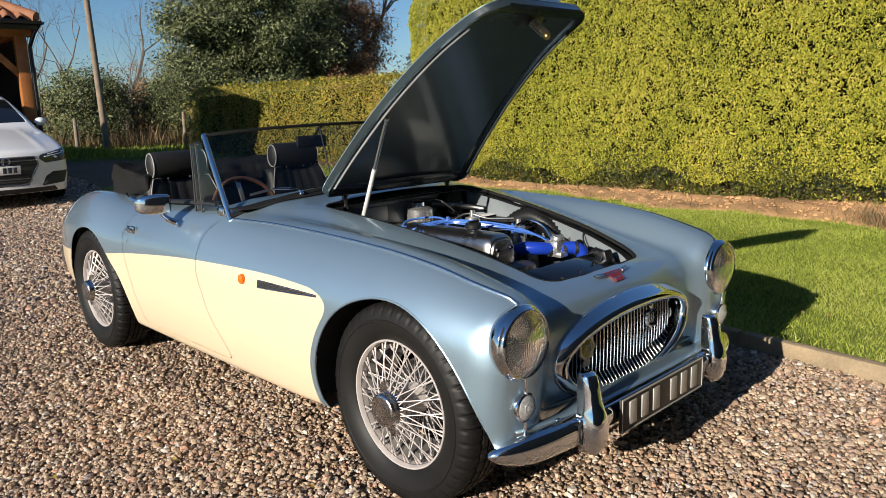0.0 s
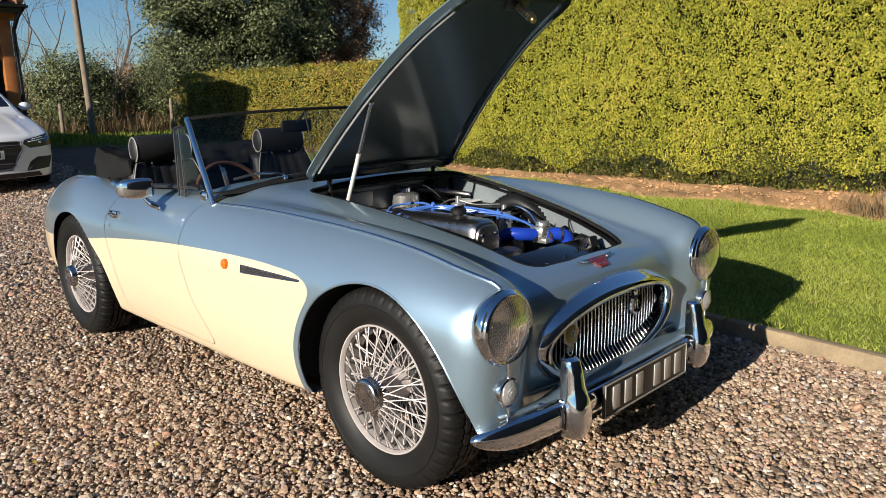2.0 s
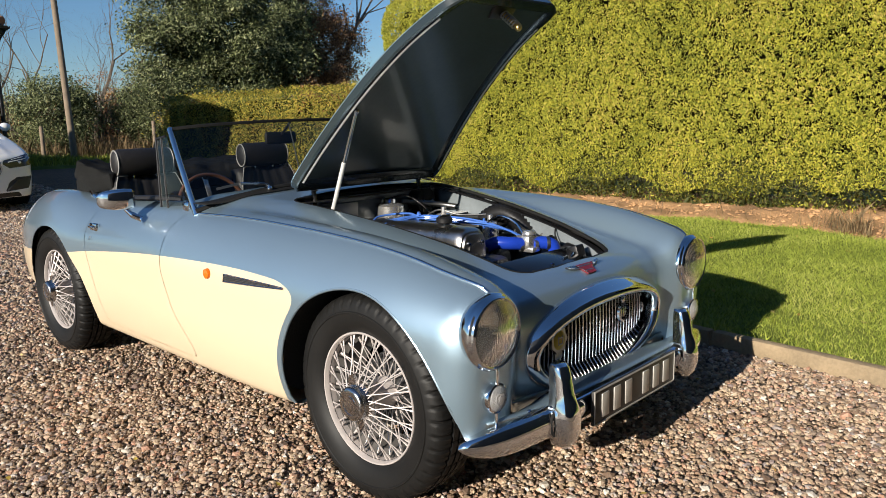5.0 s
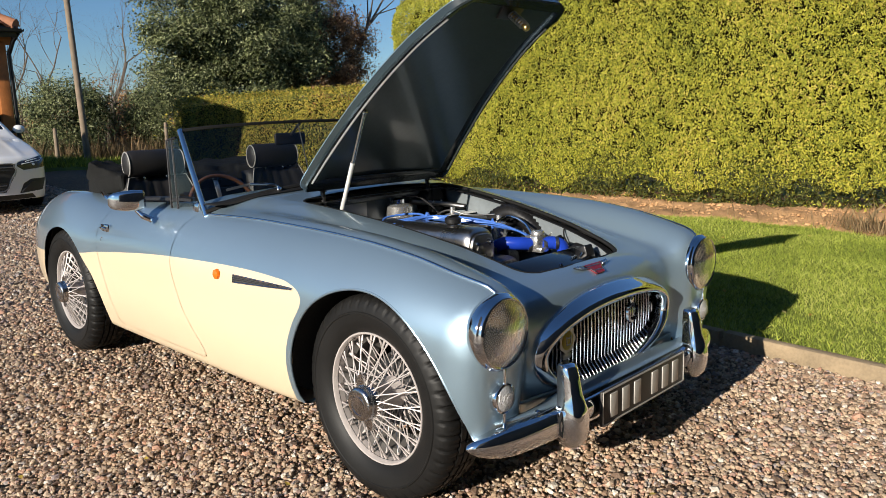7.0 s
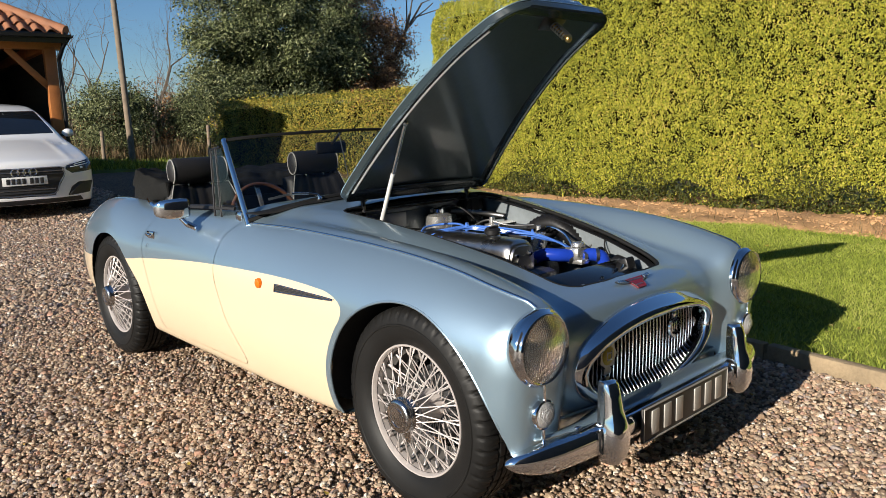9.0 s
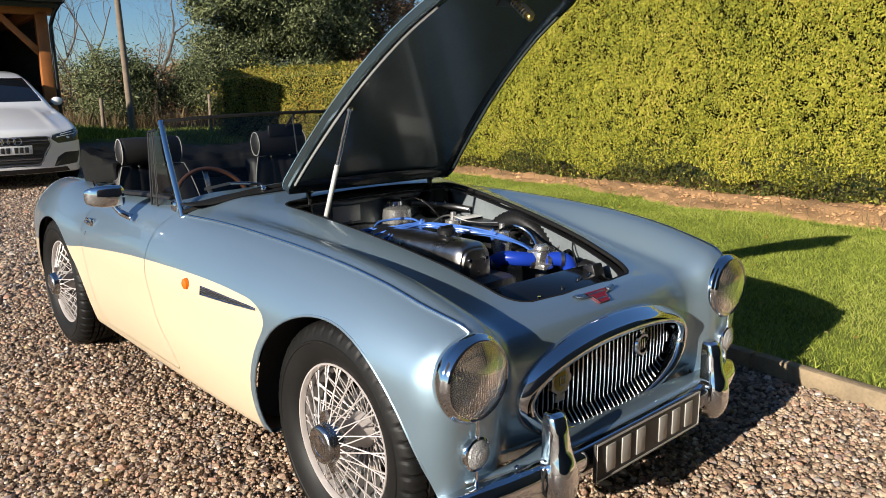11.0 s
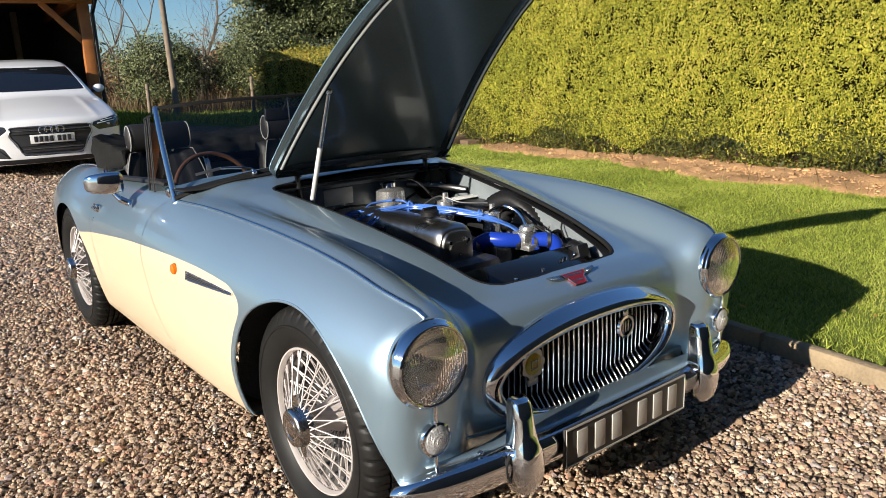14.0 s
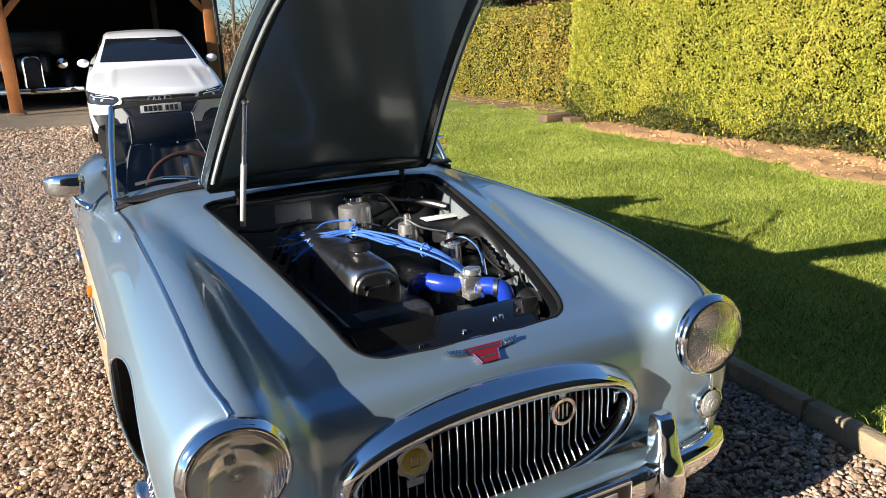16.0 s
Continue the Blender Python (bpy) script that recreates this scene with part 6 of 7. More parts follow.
# fallen leaves on the lawn and gravel
n = 90
lx_, ly_ = rng.uniform(1.5, 4.4, n), rng.uniform(-1.0, 6, n)
gl = np.array([(-0.5, 0, 0), (-0.15, -0.28, 0.06), (0.5, 0, 0.02), (-0.15, 0.28, 0.06)])
sp = turns(n)
sp[:, 2, :] *= 0.35
v = np.einsum("nij,kj->nki", sp, gl) * rng.uniform(0.03, 0.06, n)[:, None, None] + np.stack([lx_, ly_, turf(lx_, ly_) + 0.035], 1)[:, None]
M_FALLEN = ramp_mat("fallen_yellow_leaf", [(0, (0.30, 0.17, 0.04)), (0.6, (0.52, 0.38, 0.07)), (1, (0.55, 0.46, 0.20))], 0.7, bump=0)
tagged(polys("fallen_leaves", v, M_FALLEN), "scattered yellow fallen leaves on the lawn", "leaves", kind="stuff")
n = 130
lx_, ly_ = rng.uniform(-1.8, 1.2, n), rng.uniform(-1.3, 4, n)
ok = (np.abs(lx_) > 0.8) | (ly_ < -0.6)
lx_, ly_ = lx_[ok], ly_[ok]
sp = turns(len(lx_))
sp[:, 2, :] *= 0.3
v = np.einsum("nij,kj->nki", sp, gl) * rng.uniform(0.02, 0.04, len(lx_))[:, None, None] + np.stack([lx_, ly_, lie(lx_, ly_) + 0.012], 1)[:, None]
tagged(polys("fallen_leaves", v, M_FALLEN), "small yellow fallen leaves on the gravel", "leaves", kind="stuff")

# soil bed with clods
bx, by = np.linspace(0, 1, 26), np.linspace(-6, 6.7, 140)
gy_, gu = np.meshgrid(by, bx, indexing="ij")
gxx = np.minimum(SOIL_X(gy_), 6.4) * (1 - gu) + 6.6 * gu
hz = turf(gxx, gy_) + 0.012 + 0.018 * np.sin(np.clip(gu * 3.2, 0, math.pi / 2)) + 0.012 * np.sin(gxx * 9 + gy_ * 5) * np.sin(gy_ * 11 - gxx * 4) * np.clip(gu * 8, 0, 1) + rng.normal(0, 0.012, gu.shape)
hz[:, 0] = turf(gxx[:, 0], gy_[:, 0]) - 0.02
v = np.stack([gxx, gy_, hz], -1).reshape(-1, 3).tolist()
tagged(part("soil_bed", (v, [(j * 26 + i, j * 26 + i + 1, (j + 1) * 26 + i + 1, (j + 1) * 26 + i) for j in range(139) for i in range(25)]), M_SOIL), "bare dry reddish-brown soil under the hedge", "soil", kind="structure")
n = 3600
y = rng.uniform(-1.5, 6.3, n)
x = SOIL_X(y) + 0.05 + rng.random(n) * 1.0
form = ico[None] * (1 + rng.normal(0, 0.22, (n, 12, 1))) * np.array([1.2, 1.2, 0.7]) * (0.0066 * rng.lognormal(0, 0.62, n))[:, None, None]
v = form + np.stack([x, y, turf(x, y) + 0.010 + 0.018 * np.clip((x - SOIL_X(y)) * 1.6, 0, 1)], 1)[:, None]
tagged(pieces("soil_clods", v, ico_f, M_SOIL), "crumbly dry clods of soil", "soil", kind="stuff")
n = 260
y = np.concatenate([rng.normal(0.1, 0.14, 160), rng.uniform(-1, 6.5, 100)])
x = SOIL_X(y) + np.abs(rng.normal(0.1, 0.12, n))
blades("dry_stems", x, y, turf(x, y) + 0.03, 0.13, 0.003, 0.8, M_DEADGRASS, "dry straw-coloured stems on the soil")


# ---- hedges ----
LEAF = np.array([(0, -0.5, 0), (0.19, -0.05, 0.06), (0.0, 0.5, 0.0), (-0.19, -0.05, 0.06)])


def leaf_cloud(name, at, out, size, material, parent, spread=0.9, upright=0.0):
    """Small leaves at places, each roughly facing outward."""
    n = len(at)
    nrm = out + rng.normal(0, spread, (n, 3))
    nrm /= np.linalg.norm(nrm, axis=1)[:, None]
    t = np.cross(nrm, rng.normal(0, 1, (n, 3)))
    if upright:
        t = rng.normal(0, 0.55, (n, 3)) + np.array([-0.45, 0, upright])
        t -= nrm * (t * nrm).sum(1)[:, None]
    t /= np.linalg.norm(t, axis=1)[:, None]
    b = np.cross(nrm, t)
    s = size * rng.lognormal(0, 0.25, n)
    v = at[:, None] + s[:, None, None] * (LEAF[None, :, 0, None] * b[:, None] + LEAF[None, :, 1, None] * t[:, None] + LEAF[None, :, 2, None] * nrm[:, None])
    return tagged(polys(name, v, material, parent), kind="stuff")


def lumps(a, b, seed):
    return 0.5 * np.sin(a * 3.1 + seed) * np.sin(b * 2.7 + seed * 2) + 0.3 * np.sin(a * 7.3 + b * 4.1 + seed) + 0.2 * np.sin(a * 13.1 - b * 11.7)


hedge = thing("hedge", "tall clipped golden-green hedge above bare soil", "hedge")
# plain box coloured as the hedge's inner shade
part("core", box(0.86, 10.4, 2.2, 0.12, (6.22, 1.45, 1.55)), M_CORE, hedge, "near-black box painting the shade behind the leaves")
n = 27000
ty, tz, tx = rng.uniform(-2.6, 6.72, n), rng.uniform(0.10, 2.82, n), rng.normal(0, 0.022, n)
tufts = rng.integers(0, n, 300000)
y, z = ty[tufts] + rng.normal(0, 0.020, 300000), tz[tufts] + rng.normal(0, 0.026, 300000)
n = 300000
ragged = 0.20 + 0.07 * np.sin(y * 2.9) + 0.06 * np.sin(y * 7.7 + 1)
ok = (z > ragged + 0.13) | (rng.random(n) < 0.06)
y, z, deep = y[ok], z[ok], tx[tufts[ok]]
n = len(y)
top_round = np.clip((z - 2.55) / 0.27, 0, 1)
end_round = np.clip((y - 6.45) / 0.27, 0, 1)
low = np.clip((0.6 - z) / 0.4, 0, 1)
x = 5.43 - 0.05 * lumps(y, z, 1.0) - 0.05 * np.clip((1.6 - z) / 0.6, 0, 1) + 0.13 * np.clip((0.52 - z) / 0.36, 0, 1) ** 1.6 + 0.30 * top_round ** 2 + 0.30 * end_round ** 2 + 0.03 * low + deep + np.abs(rng.normal(0, 0.035, n)) - 0.015
leaf_cloud("leaf_face", np.stack([x, y, z], 1), np.tile([-0.9, -0.1, 0.45], (n, 1)), 0.0295, M_HEDGE, hedge, 0.85, 0.9)
# dark leaves paint the shade at the hedge foot and deeper inside
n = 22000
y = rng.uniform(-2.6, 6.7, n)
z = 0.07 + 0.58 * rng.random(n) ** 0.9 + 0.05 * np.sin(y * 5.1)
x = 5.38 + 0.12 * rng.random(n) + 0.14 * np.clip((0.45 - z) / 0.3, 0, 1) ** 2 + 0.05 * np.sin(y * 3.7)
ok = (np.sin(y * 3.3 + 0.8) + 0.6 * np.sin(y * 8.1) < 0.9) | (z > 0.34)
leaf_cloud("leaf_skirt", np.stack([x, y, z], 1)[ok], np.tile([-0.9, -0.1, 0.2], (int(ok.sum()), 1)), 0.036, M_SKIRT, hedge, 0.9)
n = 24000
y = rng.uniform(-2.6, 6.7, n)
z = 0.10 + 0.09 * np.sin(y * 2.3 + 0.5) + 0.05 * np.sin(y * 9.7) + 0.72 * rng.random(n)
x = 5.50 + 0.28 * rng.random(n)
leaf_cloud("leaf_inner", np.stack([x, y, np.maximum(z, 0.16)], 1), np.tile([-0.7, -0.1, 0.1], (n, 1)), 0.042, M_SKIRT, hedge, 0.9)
n = 15000
x, z = rng.uniform(5.55, 6.8, n), rng.uniform(0.22, 2.82, n)
yy = 6.70 + 0.05 * lumps(x, z, 2.0) - 0.25 * np.clip((z - 2.55) / 0.27, 0, 1) ** 2 - np.abs(rng.normal(0, 0.04, n))
leaf_cloud("leaf_end", np.stack([x, yy, z], 1), np.tile([0, 0.9, 0.4], (n, 1)), 0.05, M_HEDGE, hedge, 0.7)
n = 9000
y, x = rng.uniform(-3.8, 6.6, n), rng.uniform(5.6, 6.7, n)
leaf_cloud("leaf_top", np.stack([x, y, 2.80 + 0.03 * lumps(x, y, 3.0) + rng.normal(0, 0.03, n)], 1), np.tile([0, 0, 1.0], (n, 1)), 0.05, M_HEDGE, hedge, 0.7)
for i in range(26):
    y0 = -3.6 + 0.40 * i + rng.normal(0, 0.06)
    x0 = 5.85 + rng.normal(0, 0.05)
    part("stem", tube([(x0, y0, 0.10), (x0 + rng.normal(0, 0.03), y0 + rng.normal(0, 0.04), 0.45), (x0 - 0.1, y0 + rng.normal(0, 0.1), 0.9)], [0.028, 0.022, 0.012], 7), M_BARK, hedge)

hedge2 = thing("hedge", "lower mixed yellow-green hedge in autumn colour", "hedge")
# same shade-coloured box behind the low hedge's leaves
part("core", box(0.9, 8.2, 1.35, 0.1, (7.05, 11.5, 0.85)), M_CORE, hedge2, "near-black box painting the shade behind the leaves")
n = 46000
y, z = rng.uniform(7.5, 15.7, n), rng.uniform(0.12, 1.70, n)
x = 6.45 - 0.08 * lumps(y, z, 4.0) + 0.2 * np.clip((z - 1.5) / 0.2, 0, 1) ** 2 + np.abs(rng.normal(0, 0.07, n))
leaf_cloud("leaf_face", np.stack([x, y, z], 1), np.tile([-0.9, -0.1, 0.4], (n, 1)), 0.046, M_HEDGEB, hedge2, 0.85)
n = 7000
y, x = rng.uniform(7.5, 15.7, n), rng.uniform(6.5, 7.5, n)
leaf_cloud("leaf_top", np.stack([x, y, 1.69 + 0.04 * lumps(x, y, 5.0) + rng.normal(0, 0.03, n)], 1), np.tile([0, 0, 1.0], (n, 1)), 0.062, M_HEDGEB, hedge2, 0.7)
n = 4000
x, z = rng.uniform(6.5, 7.5, n), rng.uniform(0.15, 1.7, n)
leaf_cloud("leaf_end", np.stack([x, 7.48 + rng.normal(0, 0.05, n), z], 1), np.tile([0, -0.9, 0.3], (n, 1)), 0.062, M_HEDGEB, hedge2, 0.7)

# low timber edge with a step where the two hedges meet
step = thing("garden_step", "two weathered timber sleepers forming a low step", "step")
M_SLEEPER = mat("damp_brown_timber", (0.15, 0.095, 0.055), 0.85, 0, 0.4, 4, 50, bump=0.5, bump_scale=40)
part("sleeper", box(0.72, 0.22, 0.10, 0.014, (5.46, 6.74, 0.185)), M_SLEEPER, step)
part("sleeper", xf(box(0.62, 0.20, 0.10, 0.014), pose(5.62, 6.46, 0.150, 0, 0, -5)), M_SLEEPER, step)
for x0 in (5.16, 5.76):
    part("peg", box(0.07, 0.07, 0.16, 0.008, (x0, 6.74, 0.07)), M_SLEEPER, step)
bx, by = np.linspace(0, 1, 14), np.linspace(6.75, 15.5, 70)
gy_, gu = np.meshgrid(by, bx, indexing="ij")
gxx = (5.55 + 0.10 * np.sin(gy_ * 1.9) + 0.07 * np.sin(gy_ * 4.3)) * (1 - gu) + 7.2 * gu
hz = turf(gxx, gy_) + 0.05 * np.sin(np.clip(gu * 2.4, 0, math.pi / 2)) + 0.014 * np.sin(gxx * 8 + gy_ * 3) * np.sin(gy_ * 9) - 0.02 + rng.normal(0, 0.005, gu.shape)
v = np.stack([gxx, gy_, hz], -1).reshape(-1, 3).tolist()
tagged(part("soil_bed", (v, [(j * 14 + i, j * 14 + i + 1, (j + 1) * 14 + i + 1, (j + 1) * 14 + i) for j in range(69) for i in range(13)]), mat("dark_littered_soil", (0.21, 0.135, 0.07), 0.95, 0, 0.6, 3, 40, bump=1.0, bump_scale=30)), "dark littered soil under the low hedge", "soil", kind="structure")
n = 900
y, x = rng.uniform(6.8, 12, n), rng.uniform(5.7, 6.6, n)
sp = turns(n)
sp[:, 2, :] *= 0.4
v = np.einsum("nij,kj->nki", sp, gl) * rng.uniform(0.03, 0.06, n)[:, None, None] + np.stack([x, y, turf(x, y) + 0.045], 1)[:, None]
tagged(polys("fallen_leaves", v, M_FALLEN), "fallen leaves and litter under the low hedge", "leaves", kind="stuff")

# verge of rough grass behind the drive
vx, vy = np.linspace(2.4, 12, 30), np.linspace(13.2, 23, 40)
tagged(part("verge", sheet(vx, vy, lambda x, y: np.maximum(lie(x, y), 0.05) - 0.10 + 0.16 * np.clip((y - 13.2) / 0.8, 0, 1) ** 0.5 + 0.02 * np.sin(x * 3) * np.sin(y * 2)), M_TURF), "rough grass verge beyond the drive", "verge", kind="structure")
n = 22000
x, y = rng.uniform(2.4, 11, n), rng.uniform(13.2, 22, n)
blades("grass", x, y, np.maximum(lie(x, y), 0.05) + 0.05, 0.11, 0.010, 0.9, M_GRASS, "rough verge grass")


# ---- trees, shrubs, poles ----
def crown_leaves(centre, radii, clumps, per, size, seed, clump_r=0.55, squash=0.8):
    r = np.random.default_rng(seed)
    d = r.normal(size=(clumps, 3))
    d /= np.linalg.norm(d, axis=1)[:, None]
    rad = 0.45 + 0.55 * r.random(clumps) ** 0.5 + r.normal(0, 0.06, clumps)
    c = np.array(centre) + d * rad[:, None] * np.array(radii)
    off = r.normal(size=(clumps, per, 3)) * clump_r * (0.6 + 0.7 * r.random((clumps, 1, 1))) * np.array([1, 1, squash])
    at = (c[:, None] + off * 0.5).reshape(-1, 3)
    out = np.repeat(d, per, 0) * 0.6 + np.array([-0.5, -0.3, 0.6])
    return at, out


def limb(p, d, length, r, depth, seed, out, up=0.25):
    """Branches from a point, thinner at each fork."""
    rr = np.random.default_rng(seed)
    pts, rad = [tuple(p)], [r]
    d = Vector(d).normalized()
    q = Vector(p)
    for i in range(4):
        d = (d + Vector(rr.normal(0, 0.13, 3)) + Vector((0, 0, up * 0.15))).normalized()
        q = q + d * (length / 4)
        pts.append(tuple(q))
        rad.append(r * (1 - 0.42 * (i + 1) / 4))
    out.append(tube(pts, rad, 6 if depth > 1 else 4, caps=False))
    if depth > 0:
        for k in range(3 if depth > 1 else 3):
            j = 2 + k % 3
            j = min(j, 4)
            nd = (d + Vector(rr.normal(0, 0.55, 3))).normalized()
            limb(pts[j], nd, length * rr.uniform(0.55, 0.78), rad[j] * 0.62, depth - 1, seed * 7 + k + 1, out, up)


def leafy_tree(label, at, crown_at, radii, clumps, per, size, material, seed, trunk_r=0.16, clump_r=0.6):
    t = thing("tree", label, "tree")
    out = []
    limb(at, (0, 0, 1), (crown_at[2] - at[2]) * 1.1, trunk_r, 2, seed, out)
    part("trunk", join(*out), M_BARK, t, "grey bark trunk and limbs")
    r = np.random.default_rng(seed + 500)
    heads, outs = [], []
    for k in range(6):
        off = np.array([0, 0, 0]) if k == 0 else r.normal(0, 0.55, 3) * np.array(radii) * np.array([0.9, 0.6, 0.8])
        scale = 0.85 if k == 0 else r.uniform(0.38, 0.62)
        a, o = crown_leaves(np.array(crown_at) + off, np.array(radii) * scale, int(clumps * (0.42 if k == 0 else 0.15)), per, size, seed + k, clump_r * (0.9 if k == 0 else 0.75))
        heads.append(a)
        outs.append(o)
    leaf_cloud("crown", np.concatenate(heads), np.concatenate(outs), size, material, t, 0.8)
    return t


def shrub(label, crown_at, radii, clumps, per, size, material, seed, clump_r=0.5):
    t = thing("shrub", label, "shrub")
    out = []
    for k in range(4):
        limb((crown_at[0] + 0.2 * k - 0.3, crown_at[1], 0.05), (0.25 * (k - 1.5), 0.1, 1), crown_at[2] * 1.1, 0.05, 1, seed + k, out)
    part("trunk", join(*out), M_BARK, t)
    a, o = crown_leaves(crown_at, radii, clumps, per, size, seed, clump_r)
    a[:, 2] = np.abs(a[:, 2] - 0.1) + 0.1
    leaf_cloud("foliage", a, o, size, material, t, 0.8)
    return t


def bare_tree(label, at, height, r, seed, depth=4, lean=(0, 0, 1)):
    t = thing("tree", label, "tree")
    out = []
    limb(at, lean, height * 0.42, r, depth, seed, out, up=0.5)
    part("trunk", join(*out), M_BARK, t, "bare grey branches")
    return t


leafy_tree("large grey-green evergreen tree with dense foliage", (11.2, 22.6, 0.1), (11.3, 22.4, 4.3), (2.7, 2.0, 3.1), 270, 260, 0.105, M_LEAF, 11, 0.22)
leafy_tree("large evergreen with olive-green leaves beside it", (13.4, 22.4, 0.1), (13.3, 21.6, 4.0), (2.3, 1.8, 2.9), 220, 260, 0.105, M_LEAF, 12, 0.2)
leafy_tree("russet-brown autumn tree behind the low hedge", (16.4, 23.0, 0.1), (16.2, 22.3, 3.6), (2.2, 1.8, 2.8), 240, 250, 0.10, M_LEAFRED, 13, 0.2)
leafy_tree("evergreen filling the gap behind the raised bonnet", (18.6, 20.5, 0.1), (18.9, 20.3, 2.0), (1.5, 1.4, 1.5), 50, 120, 0.12, M_LEAF, 14, 0.15)
shrub("dark evergreen shrub in shade by the fence", (9.6, 21.4, 1.4), (1.7, 1.0, 1.35), 110, 340, 0.078, M_LEAF, 21)
shrub("dark glossy evergreen shrub beside the pole", (6.2, 21.8, 1.25), (1.15, 0.9, 1.2), 90, 340, 0.078, M_LEAF, 22)
shrub("olive-green shrub with sparse twigs", (7.9, 22.6, 1.3), (1.4, 1.0, 1.3), 26, 150, 0.07, M_LEAFRED, 23)
shrub("yellowing shrub at the low hedge's far end", (8.7, 18.2, 1.0), (0.9, 1.0, 0.9), 40, 120, 0.09, M_HEDGEB, 24)
shrub("brown leafless thicket behind the fence", (4.9, 23.4, 0.9), (1.4, 0.8, 0.9), 40, 90, 0.09, M_LEAFRED, 25)
shrub("dark evergreen mass under the large tree", (11.8, 20.8, 1.1), (1.8, 0.9, 1.15), 60, 140, 0.11, M_LEAF, 26)
shrub("dark undergrowth beneath the russet tree", (15.0, 20.6, 1.2), (2.0, 0.9, 1.3), 60, 140, 0.11, M_LEAFRED, 27)
bare_tree("slender leafless tree against the sky", (7.1, 25.2, 0.1), 6.5, 0.065, 31, 5)
bare_tree("leafless tree with fine spreading twigs", (9.4, 27.0, 0.1), 8.5, 0.085, 32, 5)
bare_tree("leafless tree behind the car port", (5.2, 25.5, 0.1), 7.4, 0.075, 33, 5)
bare_tree("low leafless thicket of twigs", (8.4, 24.0, 0.1), 4.6, 0.05, 34, 5)
bare_tree("brown leafless bush by the fence", (7.5, 21.9, 0.05), 3.4, 0.035, 37, 5)
bare_tree("brown leafless bush beside the evergreen", (8.5, 22.0, 0.05), 3.6, 0.035, 38, 5)
bare_tree("brown leafless bush near the car port", (4.6, 22.2, 0.05), 3.2, 0.035, 39, 5)
bare_tree("distant leafless tree by the house corner", (4.4, 30.0, 0.1), 8.6, 0.085, 35, 5)
bare_tree("low leafless tree among the shrubs", (6.0, 24.5, 0.1), 4.4, 0.06, 36)
for k, (x0, s) in enumerate(((3.0, 41), (7.5, 42), (12, 43), (17, 44), (22, 45), (28, 46), (-4, 47))):
    shrub("far hazy line of field hedge", (x0, 46 + (k % 3) * 3, 1.2), (4.0, 1.6, 1.6), 60, 60, 0.34, M_LEAFRED if k % 2 else M_LEAF, s, 1.2)

n = 6000
x, y = rng.uniform(3.4, 10.5, n), rng.uniform(20.3, 22.4, n)
blades("dry_stems", x, y, 0.08 + 0 * x, 0.50, 0.007, 0.5, M_DEADGRASS, "tall brown dead grass along the fence")
pole = thing("utility_pole", "tall weathered round timber pole leaning slightly", "pole")
part("post", tube([(5.62, 19.0, 0.0), (5.62, 19.0, 0.15), (5.55, 19.03, 4.1), (5.45, 19.06, 8.2)], [0.092, 0.086, 0.074, 0.064], 16), M_POLE, pole)
part("crossarm", box(1.4, 0.10, 0.10, 0.01, (5.47, 18.95, 7.7)), M_POLE, pole)
for (x0, y0, h) in ((7.85, 19.0, 1.18), (5.07, 19.6, 1.1)):
    fp = thing("fence_post", "short weathered timber fence post", "post", group="fence posts")
    part("post", tube([(x0, y0, 0.0), (x0 + 0.01, y0, h - 0.03), (x0 + 0.01, y0, h)], [0.052, 0.050, 0.038], 10), M_POLE, fp)
    part("wire_staple", cyl((x0 - 0.06, y0 - 0.045, h - 0.15), (x0 + 0.06, y0 - 0.045, h - 0.15), 0.006, 6), M_STEEL, fp)

# ---- timber car port with a hipped pantile roof ----
port = thing("car_port", "open oak-framed car port under a clay pantile roof", "car port", m=pose(1.97, 12.45, 0.0, 0, 0, -5.5) @ Matrix.Diagonal((1, 1, 1.085, 1)))
# local axes: x to the right along the front, y back
GZ = 0.26
for x0 in (0.0, -3.25, -6.5):
    part("oak_post", box(0.18, 0.18, 2.35, 0.012, (x0, 0, GZ + 1.075 - 0.15)), M_OAK, port, "square orange-brown oak post")
    if x0 < -0.1:
        part("oak_brace", xf(box(0.09, 0.12, 0.85, 0.008), pose(x0 + 0.34, 0, 2.02, 0, 45)), M_OAK, port)
    if x0 > -6:
        part("oak_brace", xf(box(0.09, 0.12, 0.85, 0.008), pose(x0 - 0.34, 0, 2.02, 0, -45)), M_OAK, port)
    part("pad_stone", box(0.26, 0.26, 0.16, 0.02, (x0, 0, GZ - 0.02)), M_CONC, port)
part("eaves_beam", box(6.9, 0.18, 0.22, 0.012, (-3.25, 0.0, 2.42)), M_OAK, port, "heavy oak eaves beam")
part("end_beam", box(0.18, 5.4, 0.22, 0.012, (0.0, 2.7, 2.42)), M_OAK, port)
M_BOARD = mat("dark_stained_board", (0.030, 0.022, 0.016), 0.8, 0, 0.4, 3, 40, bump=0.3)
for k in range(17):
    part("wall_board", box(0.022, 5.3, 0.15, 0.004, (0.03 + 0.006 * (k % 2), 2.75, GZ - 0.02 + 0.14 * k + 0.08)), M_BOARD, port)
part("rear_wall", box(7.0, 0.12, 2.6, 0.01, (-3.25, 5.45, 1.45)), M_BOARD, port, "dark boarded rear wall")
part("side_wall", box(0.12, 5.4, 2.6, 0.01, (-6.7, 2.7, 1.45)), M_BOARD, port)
part("inner_post", box(0.12, 0.12, 2.3, 0.01, (-0.75, 4.2, 1.35)), M_POLE, port)
